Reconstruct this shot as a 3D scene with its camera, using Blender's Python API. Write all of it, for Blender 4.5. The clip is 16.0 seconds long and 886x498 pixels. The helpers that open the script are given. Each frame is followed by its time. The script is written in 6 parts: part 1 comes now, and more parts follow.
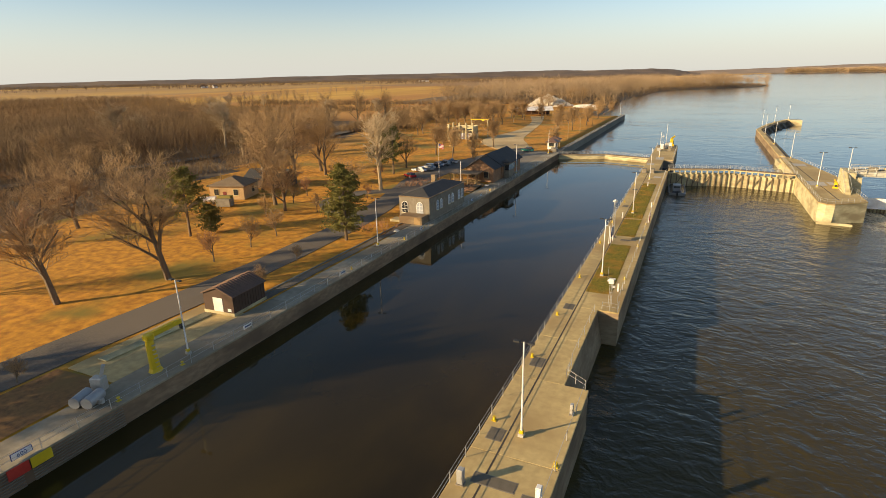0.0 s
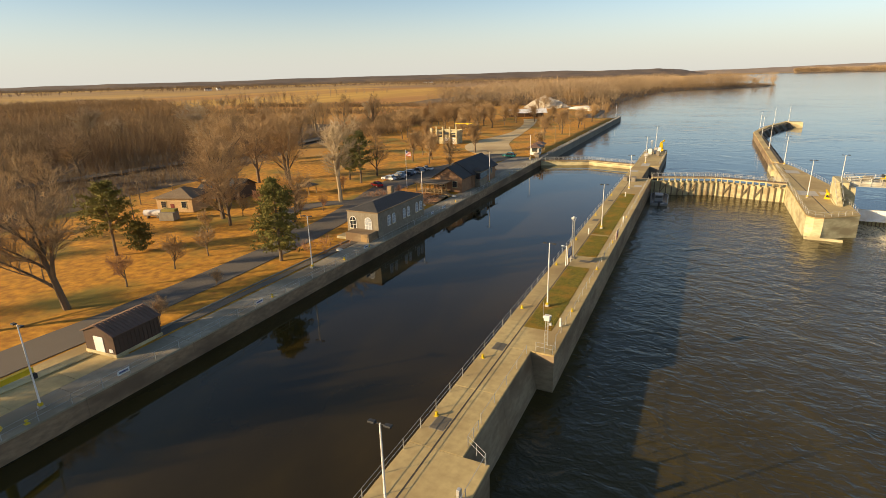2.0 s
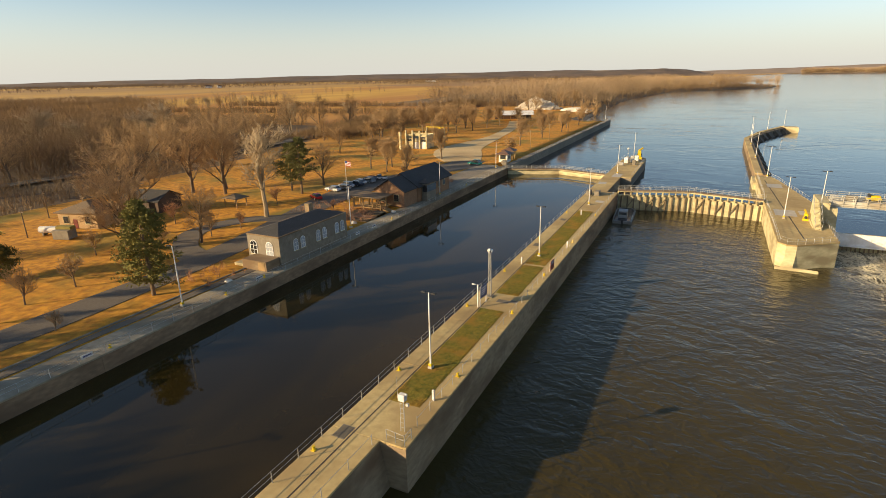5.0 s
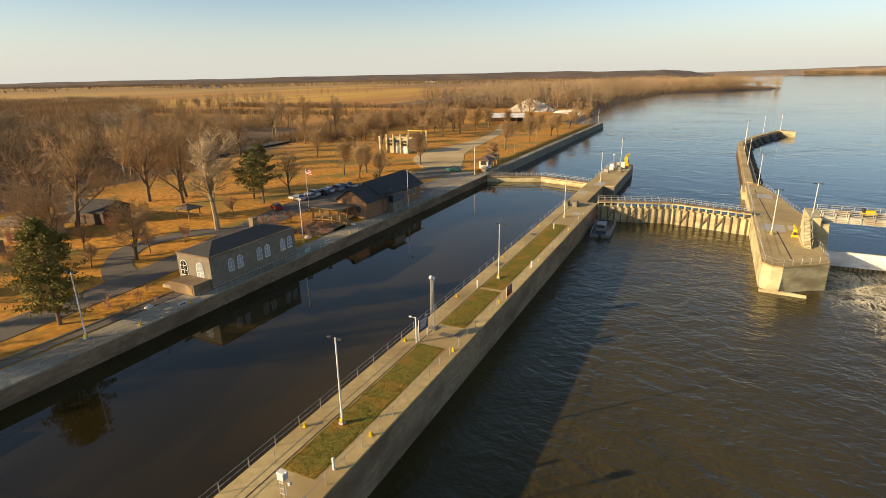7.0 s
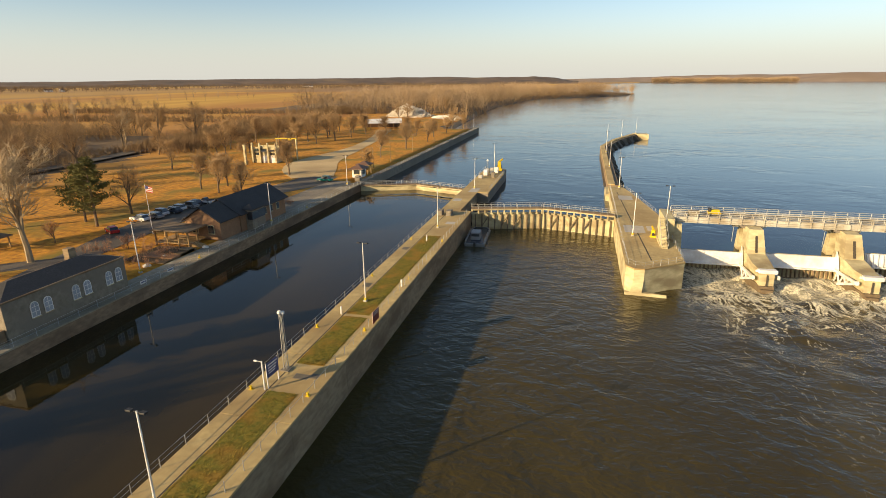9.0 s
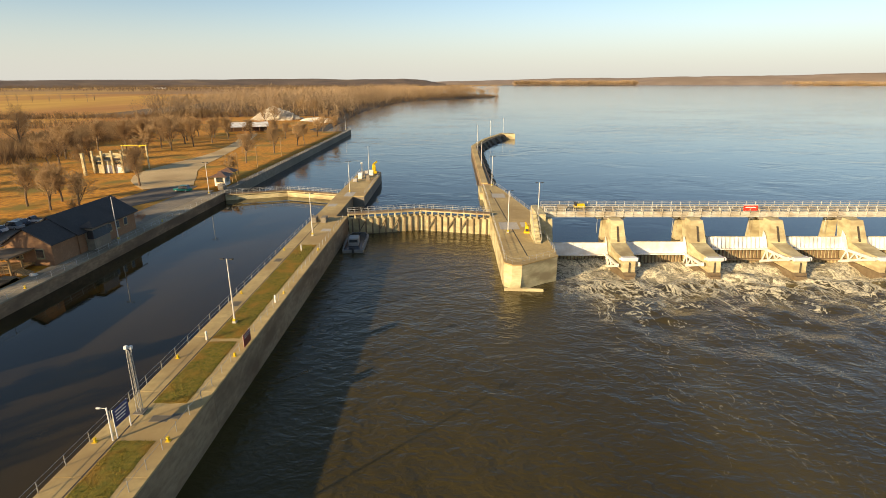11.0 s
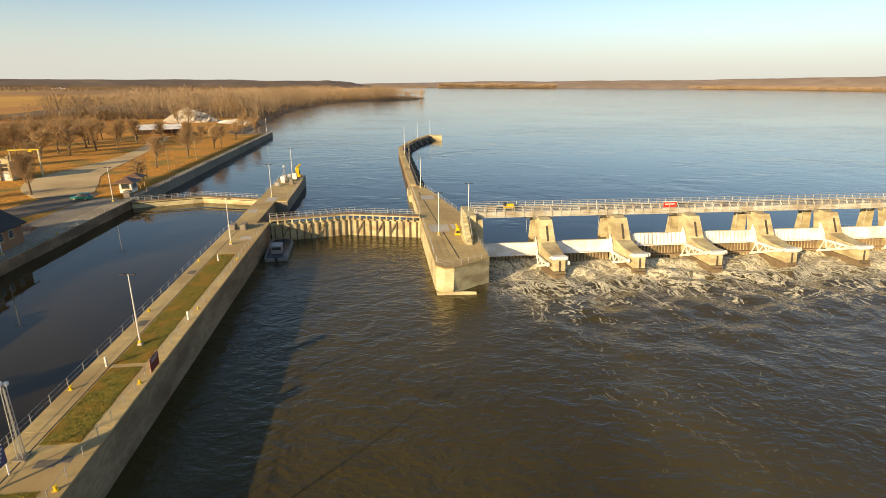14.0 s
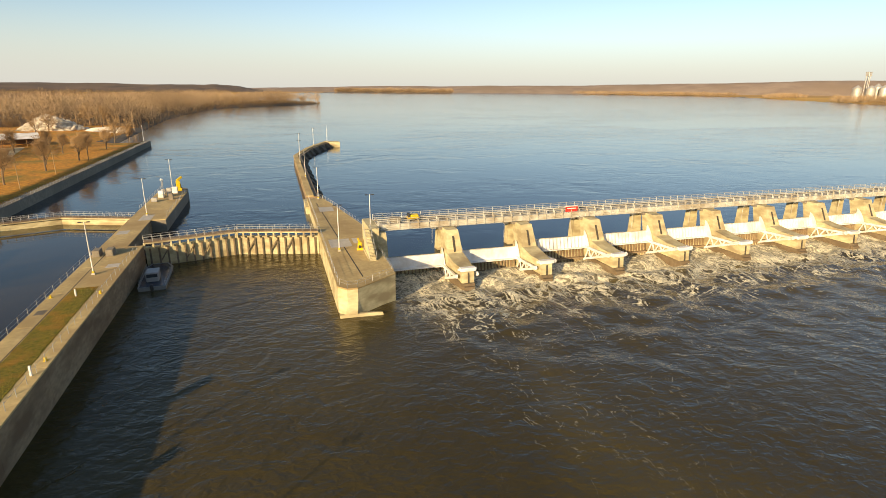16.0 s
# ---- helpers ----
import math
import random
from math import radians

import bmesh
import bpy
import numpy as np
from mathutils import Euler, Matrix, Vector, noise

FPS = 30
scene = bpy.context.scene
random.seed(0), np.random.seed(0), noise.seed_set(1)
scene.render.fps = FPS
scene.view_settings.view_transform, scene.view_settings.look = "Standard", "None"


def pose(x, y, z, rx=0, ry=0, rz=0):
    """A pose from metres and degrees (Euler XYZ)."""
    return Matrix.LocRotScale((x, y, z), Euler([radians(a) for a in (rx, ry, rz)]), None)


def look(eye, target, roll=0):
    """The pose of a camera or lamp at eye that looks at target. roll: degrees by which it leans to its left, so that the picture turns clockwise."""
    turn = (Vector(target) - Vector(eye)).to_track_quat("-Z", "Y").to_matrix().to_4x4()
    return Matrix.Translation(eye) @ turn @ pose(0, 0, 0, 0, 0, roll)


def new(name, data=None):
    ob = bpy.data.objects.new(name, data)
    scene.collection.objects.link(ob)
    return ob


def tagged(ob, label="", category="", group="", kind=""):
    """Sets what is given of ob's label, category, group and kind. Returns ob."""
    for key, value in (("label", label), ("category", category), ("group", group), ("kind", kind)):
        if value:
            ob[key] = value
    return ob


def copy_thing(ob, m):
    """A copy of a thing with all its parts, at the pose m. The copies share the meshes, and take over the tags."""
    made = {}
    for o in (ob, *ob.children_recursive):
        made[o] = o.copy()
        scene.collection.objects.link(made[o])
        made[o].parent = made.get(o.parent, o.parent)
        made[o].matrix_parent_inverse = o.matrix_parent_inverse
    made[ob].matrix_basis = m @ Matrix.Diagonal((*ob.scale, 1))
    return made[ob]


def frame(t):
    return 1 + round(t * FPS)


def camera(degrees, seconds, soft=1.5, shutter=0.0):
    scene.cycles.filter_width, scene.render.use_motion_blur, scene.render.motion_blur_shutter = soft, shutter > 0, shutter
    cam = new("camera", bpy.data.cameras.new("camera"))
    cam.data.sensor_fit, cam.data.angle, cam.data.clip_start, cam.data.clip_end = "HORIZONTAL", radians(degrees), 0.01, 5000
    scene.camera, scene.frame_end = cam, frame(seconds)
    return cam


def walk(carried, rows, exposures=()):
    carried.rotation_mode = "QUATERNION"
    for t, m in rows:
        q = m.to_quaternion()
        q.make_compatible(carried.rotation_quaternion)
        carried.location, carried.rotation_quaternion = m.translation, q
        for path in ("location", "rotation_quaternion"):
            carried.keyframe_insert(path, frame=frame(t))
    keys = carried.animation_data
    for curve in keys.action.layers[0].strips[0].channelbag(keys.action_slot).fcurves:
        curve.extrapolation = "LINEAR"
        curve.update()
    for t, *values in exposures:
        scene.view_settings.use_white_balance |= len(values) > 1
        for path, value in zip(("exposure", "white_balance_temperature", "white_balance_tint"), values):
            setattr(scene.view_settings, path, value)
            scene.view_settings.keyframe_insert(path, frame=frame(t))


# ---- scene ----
cam = camera(79.0, 16.0, soft=0.6)
PATH = [
    (0, (14.29, -8.42, 29.8), (13.483, -6.696, 29.185), -1.2),
    (0.5, (15.793, -5.042, 29.89), (14.98, -3.321, 29.277), -1.4),
    (1, (17.297, -1.661, 29.983), (16.476, 0.058, 29.373), -1.5),
    (1.5, (18.799, 1.724, 30.078), (17.973, 3.441, 29.469), -1.4),
    (2, (20.294, 5.115, 30.177), (19.464, 6.829, 29.566), -1.5),
    (2.5, (21.774, 8.512, 30.279), (20.939, 10.223, 29.668), -1.4),
    (3, (23.226, 11.913, 30.384), (22.386, 13.622, 29.772), -1.4),
    (3.5, (24.633, 15.312, 30.491), (23.791, 17.019, 29.878), -1.4),
    (4, (25.977, 18.697, 30.601), (25.134, 20.403, 29.985), -1.2),
    (6.5, (31.082, 34.536, 31.098), (30.234, 36.24, 30.485), -1.1),
    (7, (31.683, 37.243, 31.165), (30.835, 38.947, 30.552), -1.0),
    (7.5, (32.134, 39.701, 31.212), (31.325, 41.424, 30.6), -0.9),
    (8, (32.445, 41.871, 31.236), (31.71, 43.628, 30.627), -0.9),
    (8.5, (32.634, 43.719, 31.234), (32.018, 45.523, 30.627), -0.7),
    (9, (32.721, 45.229, 31.203), (32.254, 47.078, 30.601), -0.5),
    (9.5, (32.729, 46.401, 31.145), (32.404, 48.282, 30.546), -0.2),
    (10, (32.684, 47.263, 31.06), (32.478, 49.161, 30.465), -0.3),
    (12.5, (32.386, 49.253, 30.445), (32.484, 51.159, 29.847), 0.3),
    (13, (32.425, 49.765, 30.335), (32.546, 51.67, 29.738), 0.3),
    (13.5, (32.521, 50.473, 30.248), (32.699, 52.375, 29.655), 0.2),
    (14, (32.682, 51.408, 30.187), (32.91, 53.306, 29.597), 0.2),
    (14.5, (32.909, 52.584, 30.156), (33.205, 54.474, 29.57), 0.3),
    (15, (33.204, 54.004, 30.158), (33.587, 55.88, 29.578), 0.3),
    (15.5, (33.568, 55.666, 30.192), (34.043, 57.522, 29.618), 0.4),
    (16, (34.0, 57.57, 30.261), (34.573, 59.399, 29.688), 0.4),
]
walk(cam, [(t, look(eye, target, roll)) for t, eye, target, roll in PATH], [(0.0, 0.72, 7300, 10), (16.0, 0.72, 7300, 10)])

# ---- light: low sun from behind and beside the camera, clear sky ----
SUN_ELEV, SUN_AZ = radians(15.5), radians(226.0)
world = bpy.data.worlds.new("world")
scene.world = world
world.use_nodes = True
_nt = world.node_tree
_sky = _nt.nodes.new("ShaderNodeTexSky")
_sky.sky_type, _sky.sun_disc = "NISHITA", False
_sky.sun_elevation, _sky.sun_rotation = SUN_ELEV, SUN_AZ
_sky.air_density, _sky.dust_density, _sky.ozone_density = 0.8, 0.6, 1.6
_dir = _nt.nodes.new("ShaderNodeTexCoord")                  # cream haze low over the whole horizon
_up = _nt.nodes.new("ShaderNodeSeparateXYZ")
_low = _nt.nodes.new("ShaderNodeMapRange")
_low.interpolation_type = "SMOOTHSTEP"
for _i, _v in enumerate((0.0, 0.14, 0.88, 0.0)):
    _low.inputs[_i + 1].default_value = _v
_haze = _nt.nodes.new("ShaderNodeMix")
_haze.data_type = "RGBA"
_haze.inputs["B"].default_value = (4.0, 4.15, 4.2, 1)
_nt.links.new(_dir.outputs["Generated"], _up.inputs[0])
_nt.links.new(_up.outputs[2], _low.inputs[0])
_nt.links.new(_low.outputs[0], _haze.inputs["Factor"])
_nt.links.new(_sky.outputs[0], _haze.inputs["A"])
_nt.links.new(_haze.outputs["Result"], _nt.nodes["Background"].inputs[0])
_nt.nodes["Background"].inputs[1].default_value = 0.105
sun = new("sun", bpy.data.lights.new("sun", "SUN"))
sun.data.energy, sun.data.angle, sun.data.color = 4.9, radians(0.6), (1.0, 0.78, 0.49)
_away = Vector((math.sin(SUN_AZ) * math.cos(SUN_ELEV), math.cos(SUN_AZ) * math.cos(SUN_ELEV), math.sin(SUN_ELEV)))
sun.matrix_world = look(_away * 300, (0, 0, 0))

TAIL, POOL, LOCK = -4.8, -3.0, -2.3          # water levels below and above the dam; wall tops are at 0
rnd = random.Random(7)


# ---- materials ----
def mat(name, c1, c2, scale=1.0, rough=0.8, bump=0.3, metal=0.0, big=0.07, c3=None, stretch=(1, 1, 1), vary=0.0, dist=0.05, spec=0.5, span=(0.42, 0.64)):
    m = bpy.data.materials.new(name)
    m.use_nodes = True
    nt = m.node_tree
    b = nt.nodes["Principled BSDF"]
    geo = nt.nodes.new("ShaderNodeNewGeometry")
    mp = nt.nodes.new("ShaderNodeMapping")
    mp.inputs["Scale"].default_value = stretch
    nt.links.new(geo.outputs["Position"], mp.inputs[0])
    n1 = nt.nodes.new("ShaderNodeTexNoise")
    n1.inputs["Scale"].default_value, n1.inputs["Detail"].default_value = scale, 6
    n2 = nt.nodes.new("ShaderNodeTexNoise")
    n2.inputs["Scale"].default_value, n2.inputs["Detail"].default_value = big, 4
    nt.links.new(mp.outputs[0], n1.inputs[0])
    nt.links.new(mp.outputs[0], n2.inputs[0])
    r1 = nt.nodes.new("ShaderNodeValToRGB")
    r1.color_ramp.elements[0].position, r1.color_ramp.elements[1].position = 0.32, 0.68
    r1.color_ramp.elements[0].color, r1.color_ramp.elements[1].color = (*c1, 1), (*c2, 1)
    nt.links.new(n1.outputs[0], r1.inputs[0])
    r2 = nt.nodes.new("ShaderNodeValToRGB")
    r2.color_ramp.elements[0].position, r2.color_ramp.elements[1].position = span
    mix = nt.nodes.new("ShaderNodeMix")
    mix.data_type = "RGBA"
    nt.links.new(n2.outputs[0], r2.inputs[0])
    nt.links.new(r2.outputs[0], mix.inputs["Factor"])
    nt.links.new(r1.outputs[0], mix.inputs["A"])
    mix.inputs["B"].default_value = (*(c3 or tuple(0.6 * a + 0.3 * bb for a, bb in zip(c1, c2))), 1)
    out = mix.outputs["Result"]
    if vary:
        info = nt.nodes.new("ShaderNodeObjectInfo")
        mr = nt.nodes.new("ShaderNodeMapRange")
        mr.inputs["To Min"].default_value, mr.inputs["To Max"].default_value = 1 - vary, 1 + vary
        nt.links.new(info.outputs["Random"], mr.inputs[0])
        hs = nt.nodes.new("ShaderNodeHueSaturation")
        nt.links.new(mr.outputs[0], hs.inputs["Value"])
        nt.links.new(out, hs.inputs["Color"])
        out = hs.outputs[0]
    nt.links.new(out, b.inputs["Base Color"])
    b.inputs["Roughness"].default_value, b.inputs["Metallic"].default_value = rough, metal
    b.inputs["Specular IOR Level"].default_value = spec
    if bump:
        bp = nt.nodes.new("ShaderNodeBump")
        bp.inputs["Strength"].default_value, bp.inputs["Distance"].default_value = bump, dist
        nt.links.new(n1.outputs[0], bp.inputs["Height"])
        nt.links.new(bp.outputs[0], b.inputs["Normal"])
    return m


def water_mat(name, deep, silt, wave, bump, rough, patch=0.02, foam=0.0, paws=0.0):
    """Muddy river water: a dark, silty body under a rippled gloss; foam streaks where asked for."""
    m = bpy.data.materials.new(name)
    m.use_nodes = True
    nt = m.node_tree
    b = nt.nodes["Principled BSDF"]
    geo = nt.nodes.new("ShaderNodeNewGeometry")

    def noise_of(scale, detail, stretch=(1, 1, 1), distort=0.0, turn=0.0):
        mp = nt.nodes.new("ShaderNodeMapping")
        mp.inputs["Scale"].default_value = stretch
        mp.inputs["Rotation"].default_value = (0, 0, turn)
        n = nt.nodes.new("ShaderNodeTexNoise")
        n.inputs["Scale"].default_value, n.inputs["Detail"].default_value, n.inputs["Distortion"].default_value = scale, detail, distort
        nt.links.new(geo.outputs["Position"], mp.inputs[0])
        nt.links.new(mp.outputs[0], n.inputs[0])
        return n.outputs[0]

    r = nt.nodes.new("ShaderNodeValToRGB")
    r.color_ramp.elements[0].position, r.color_ramp.elements[1].position = 0.4, 0.65
    r.color_ramp.elements[0].color, r.color_ramp.elements[1].color = (*deep, 1), (*silt, 1)
    nt.links.new(noise_of(patch, 5, (1.6, 0.7, 1), 1.2), r.inputs[0])
    col = r.outputs[0]
    small, large = noise_of(wave, 5, (0.9, 1.25, 1), 0.5, 0.5), noise_of(wave * 0.24, 3, (0.9, 1.2, 1), 0.8, -0.3)
    add = nt.nodes.new("ShaderNodeMath")
    add.operation = "MULTIPLY_ADD"
    add.inputs[1].default_value = 2.2
    nt.links.new(large, add.inputs[0])
    nt.links.new(small, add.inputs[2])
    bp = nt.nodes.new("ShaderNodeBump")
    bp.inputs["Strength"].default_value, bp.inputs["Distance"].default_value = bump, 0.5
    nt.links.new(add.outputs[0], bp.inputs["Height"])
    nt.links.new(bp.outputs[0], b.inputs["Normal"])
    if paws:
        # gusts roughen the surface in long drifting patches
        gust = nt.nodes.new("ShaderNodeMath")
        gust.operation = "MULTIPLY_ADD"
        gust.inputs[1].default_value = 0.6
        nt.links.new(noise_of(0.02, 6, (0.5, 1.5, 1), 1.6, 0.2), gust.inputs[0])
        half_ = nt.nodes.new("ShaderNodeMath")
        half_.operation = "MULTIPLY"
        half_.inputs[1].default_value = 0.5
        nt.links.new(noise_of(0.0055, 4, (0.55, 1.4, 1), 1.0, -0.15), half_.inputs[0])
        nt.links.new(half_.outputs[0], gust.inputs[2])
        span_ = nt.nodes.new("ShaderNodeMapRange")
        for i, q in enumerate((0.46, 0.62, bump * 0.12, bump * paws)):
            span_.inputs[i + 1].default_value = q
        nt.links.new(gust.outputs[0], span_.inputs[0])
        nt.links.new(span_.outputs[0], bp.inputs["Strength"])
    b.inputs["Roughness"].default_value, b.inputs["IOR"].default_value = rough, 1.33
    if foam:
        # boiling patches near the gates, broken up by folded noise, and thin drifting threads farther out
        sep = nt.nodes.new("ShaderNodeSeparateXYZ")
        nt.links.new(geo.outputs["Position"], sep.inputs[0])

        def math_(op, p, q, third=None):
            n = nt.nodes.new("ShaderNodeMath")
            n.operation = op
            for i, v in enumerate((p, q, third)):
                if v is None:
                    continue
                if isinstance(v, (int, float)):
                    n.inputs[i].default_value = v
                else:
                    nt.links.new(v, n.inputs[i])
            return n.outputs[0]

        def ramp(v, lo, hi, to0, to1):
            n = nt.nodes.new("ShaderNodeMapRange")
            for i, q in enumerate((lo, hi, to0, to1)):
                n.inputs[i + 1].default_value = q
            nt.links.new(v, n.inputs[0])
            return n.outputs[0]

        near = ramp(sep.outputs[1], 122.0, 147.0, 0.0, 1.0)

        def ridge(scale, detail, stretch, distort, turn, width):
            return ramp(math_("ABSOLUTE", math_("SUBTRACT", noise_of(scale, detail, stretch, distort, turn), 0.5), 0.0), 0.0, width, 1.0, 0.0)

        swirl = ridge(0.065, 5, (1.2, 0.8, 1), 2.6, 0.5, 0.05)
        strand = ridge(0.2, 6, (1.25, 0.8, 1), 2.4, 0.2, 0.07)
        fine = ramp(noise_of(1.5, 8, (1.2, 0.9, 1), 1.5, 0.8), 0.40, 0.58, 0.4, 1.0)
        level = math_("ADD", math_("MULTIPLY", swirl, 0.52), math_("MULTIPLY", strand, 0.62))
        level = math_("ADD", level, math_("MULTIPLY", near, 1.08))
        level = math_("MULTIPLY", math_("SUBTRACT", level, 0.89), 2.2)
        level = math_("MINIMUM", math_("MAXIMUM", level, 0.0), 1.0)
        far = ramp(sep.outputs[1], 84.0, 118.0, 0.0, 1.0)
        foam_mask = math_("MULTIPLY", math_("MULTIPLY", level, fine), far)
        side = ramp(sep.outputs[0], 50.5, 58.0, 0.0, 1.0)
        foam_mask = math_("MULTIPLY", foam_mask, side)
        mix = nt.nodes.new("ShaderNodeMix")
        mix.data_type = "RGBA"
        nt.links.new(foam_mask, mix.inputs["Factor"])
        nt.links.new(col, mix.inputs["A"])
        mix.inputs["B"].default_value = (0.88, 0.80, 0.57, 1)
        col = mix.outputs["Result"]
        mr = nt.nodes.new("ShaderNodeMapRange")
        mr.inputs["To Min"].default_value, mr.inputs["To Max"].default_value = rough, 0.9
        nt.links.new(foam_mask, mr.inputs[0])
        nt.links.new(mr.outputs[0], b.inputs["Roughness"])
    nt.links.new(col, b.inputs["Base Color"])
    return m


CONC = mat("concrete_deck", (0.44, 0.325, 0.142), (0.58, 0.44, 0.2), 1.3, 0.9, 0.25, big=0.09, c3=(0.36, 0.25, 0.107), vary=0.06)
# wall faces darker than the deck: shade on upright sides put into the colour
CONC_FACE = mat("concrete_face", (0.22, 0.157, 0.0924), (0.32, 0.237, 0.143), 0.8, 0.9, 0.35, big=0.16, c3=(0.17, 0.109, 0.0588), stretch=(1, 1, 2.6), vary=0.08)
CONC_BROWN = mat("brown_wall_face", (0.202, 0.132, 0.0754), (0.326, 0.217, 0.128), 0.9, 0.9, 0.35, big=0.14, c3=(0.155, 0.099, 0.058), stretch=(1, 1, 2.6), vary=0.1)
BRIDGE = mat("bridge_paint", (0.47, 0.46, 0.40), (0.60, 0.59, 0.52), 1.4, 0.6, 0.2, big=0.35, c3=(0.36, 0.31, 0.23))
CONC_PALE = mat("concrete_pale", (0.45, 0.395, 0.228), (0.59, 0.51, 0.305), 0.9, 0.85, 0.3, big=0.25, c3=(0.32, 0.255, 0.14), stretch=(1, 1, 2.2), vary=0.06)
CONC_WET = mat("concrete_wet", (0.12, 0.085, 0.05), (0.2, 0.15, 0.09), 1.5, 0.6, 0.4, big=0.3)
CONC_GREY = mat("concrete_grey", (0.19, 0.163, 0.123), (0.27, 0.235, 0.18), 1.1, 0.9, 0.25, big=0.1, vary=0.06)
JOINT = mat("dark_joint", (0.05, 0.042, 0.034), (0.08, 0.066, 0.05), 2.0, 0.9, 0.2)
ASPHALT = mat("asphalt", (0.095, 0.08, 0.063), (0.135, 0.115, 0.092), 3.0, 0.9, 0.3, big=0.05, c3=(0.155, 0.125, 0.092))
GRAVEL = mat("gravel", (0.50, 0.37, 0.19), (0.62, 0.47, 0.25), 2.5, 0.95, 0.2, big=0.06, c3=(0.42, 0.30, 0.15))
GALV = mat("galvanised_steel", (0.42, 0.41, 0.38), (0.55, 0.54, 0.5), 4.0, 0.5, 0.1, metal=0.4)
WHITE = mat("white_paint", (0.72, 0.71, 0.68), (0.82, 0.81, 0.78), 1.2, 0.55, 0.1, big=0.4, c3=(0.6, 0.56, 0.5))
YELLOW = mat("yellow_paint", (0.62, 0.42, 0.01), (0.75, 0.53, 0.02), 2.0, 0.5, 0.1, big=0.5)
RED = mat("red_paint", (0.45, 0.03, 0.02), (0.55, 0.05, 0.03), 2.0, 0.5, 0.1)
BLUE = mat("blue_sign", (0.03, 0.05, 0.16), (0.05, 0.07, 0.2), 2.0, 0.5, 0.05)
MAROON = mat("maroon_sign", (0.16, 0.02, 0.015), (0.22, 0.03, 0.02), 2.0, 0.5, 0.05)
BLACK = mat("black_fitting", (0.02, 0.02, 0.02), (0.04, 0.04, 0.04), 3.0, 0.6, 0.1)
# brown metal, darkened a little for the tree shade on the shed front
SHEDMET = mat("brown_sheet_metal", (0.0633, 0.0352, 0.0231), (0.0862, 0.0484, 0.0315), 1.5, 0.5, 0.1, big=0.3)
ROOFMET = mat("red_brown_roof", (0.13, 0.075, 0.05), (0.18, 0.105, 0.07), 1.5, 0.5, 0.1, big=0.3)
STONE = mat("grey_stone_block", (0.17, 0.145, 0.105), (0.25, 0.215, 0.16), 1.6, 0.9, 0.4, big=0.35, c3=(0.2, 0.17, 0.13))
BRICK = mat("tan_brick", (0.42, 0.27, 0.13), (0.52, 0.35, 0.18), 3.0, 0.9, 0.3, big=0.4)
BRICKRED = mat("brown_brick", (0.24, 0.13, 0.07), (0.34, 0.19, 0.1), 3.0, 0.9, 0.3, big=0.4)
SHINGLE = mat("dark_shingle", (0.035, 0.034, 0.034), (0.06, 0.058, 0.056), 4.0, 0.85, 0.4, big=0.4)
SHINGLE_TAN = mat("tan_shingle", (0.16, 0.115, 0.07), (0.22, 0.16, 0.1), 4.0, 0.9, 0.4, big=0.4)
WOODMAT = mat("weathered_wood", (0.3, 0.19, 0.08), (0.4, 0.26, 0.12), 3.0, 0.8, 0.3, stretch=(1, 1, 4))
GLASS = mat("window_glass", (0.3, 0.33, 0.36), (0.42, 0.45, 0.48), 0.6, 0.08, 0.0, big=0.5, spec=0.8)
DARKGLASS = mat("dark_window", (0.02, 0.025, 0.03), (0.04, 0.045, 0.05), 1.0, 0.06, 0.0, spec=0.8)
BARK = mat("bark", (0.13, 0.09, 0.055), (0.21, 0.15, 0.09), 3.0, 0.95, 0.5, stretch=(1, 1, 0.3))
BARK_PALE = mat("pale_bark", (0.33, 0.245, 0.15), (0.48, 0.375, 0.24), 1.2, 0.95, 0.3)
TWIG = mat("twigs", (0.29, 0.187, 0.093), (0.45, 0.295, 0.148), 0.6, 0.95, 0.0)
TWIG_RED = mat("reddish_twigs", (0.32, 0.16, 0.085), (0.44, 0.24, 0.13), 0.6, 0.95, 0.0)
BRUSH = mat("brush_stems", (0.205, 0.129, 0.062), (0.34, 0.222, 0.107), 0.05, 0.95, 0.0, big=0.012, c3=(0.18, 0.113, 0.056))
HILLWOOD = mat("hill_wood", (0.085, 0.06, 0.045), (0.155, 0.108, 0.075), 0.008, 0.95, 0.0, big=0.0022, c3=(0.2, 0.135, 0.075), span=(0.6, 0.68))
# pale grey-brown that carries the haze over the distant bank in its colour
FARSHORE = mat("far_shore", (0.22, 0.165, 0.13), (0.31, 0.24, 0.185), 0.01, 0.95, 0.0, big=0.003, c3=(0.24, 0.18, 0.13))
FARDARK = mat("ridge_wood", (0.14, 0.095, 0.058), (0.23, 0.155, 0.09), 0.01, 0.95, 0.0, big=0.003, c3=(0.16, 0.105, 0.06))
HATCH = mat("weathered_hatch", (0.12, 0.10, 0.07), (0.17, 0.145, 0.105), 2.0, 0.8, 0.2, big=0.5)
# land wall deck greyed and darkened to carry the shadows of the trees
CONC_LAND = mat("worn_grey_deck", (0.26, 0.222, 0.155), (0.37, 0.32, 0.23), 1.3, 0.9, 0.25, big=0.12, c3=(0.22, 0.18, 0.12), vary=0.08)
CONC_PATCH = mat("pale_patch", (0.40, 0.37, 0.32), (0.5, 0.47, 0.41), 1.5, 0.9, 0.2, big=0.3)
FARWOOD = mat("far_wood", (0.34, 0.235, 0.138), (0.50, 0.36, 0.215), 0.03, 0.95, 0.0, big=0.012, c3=(0.25, 0.172, 0.1))
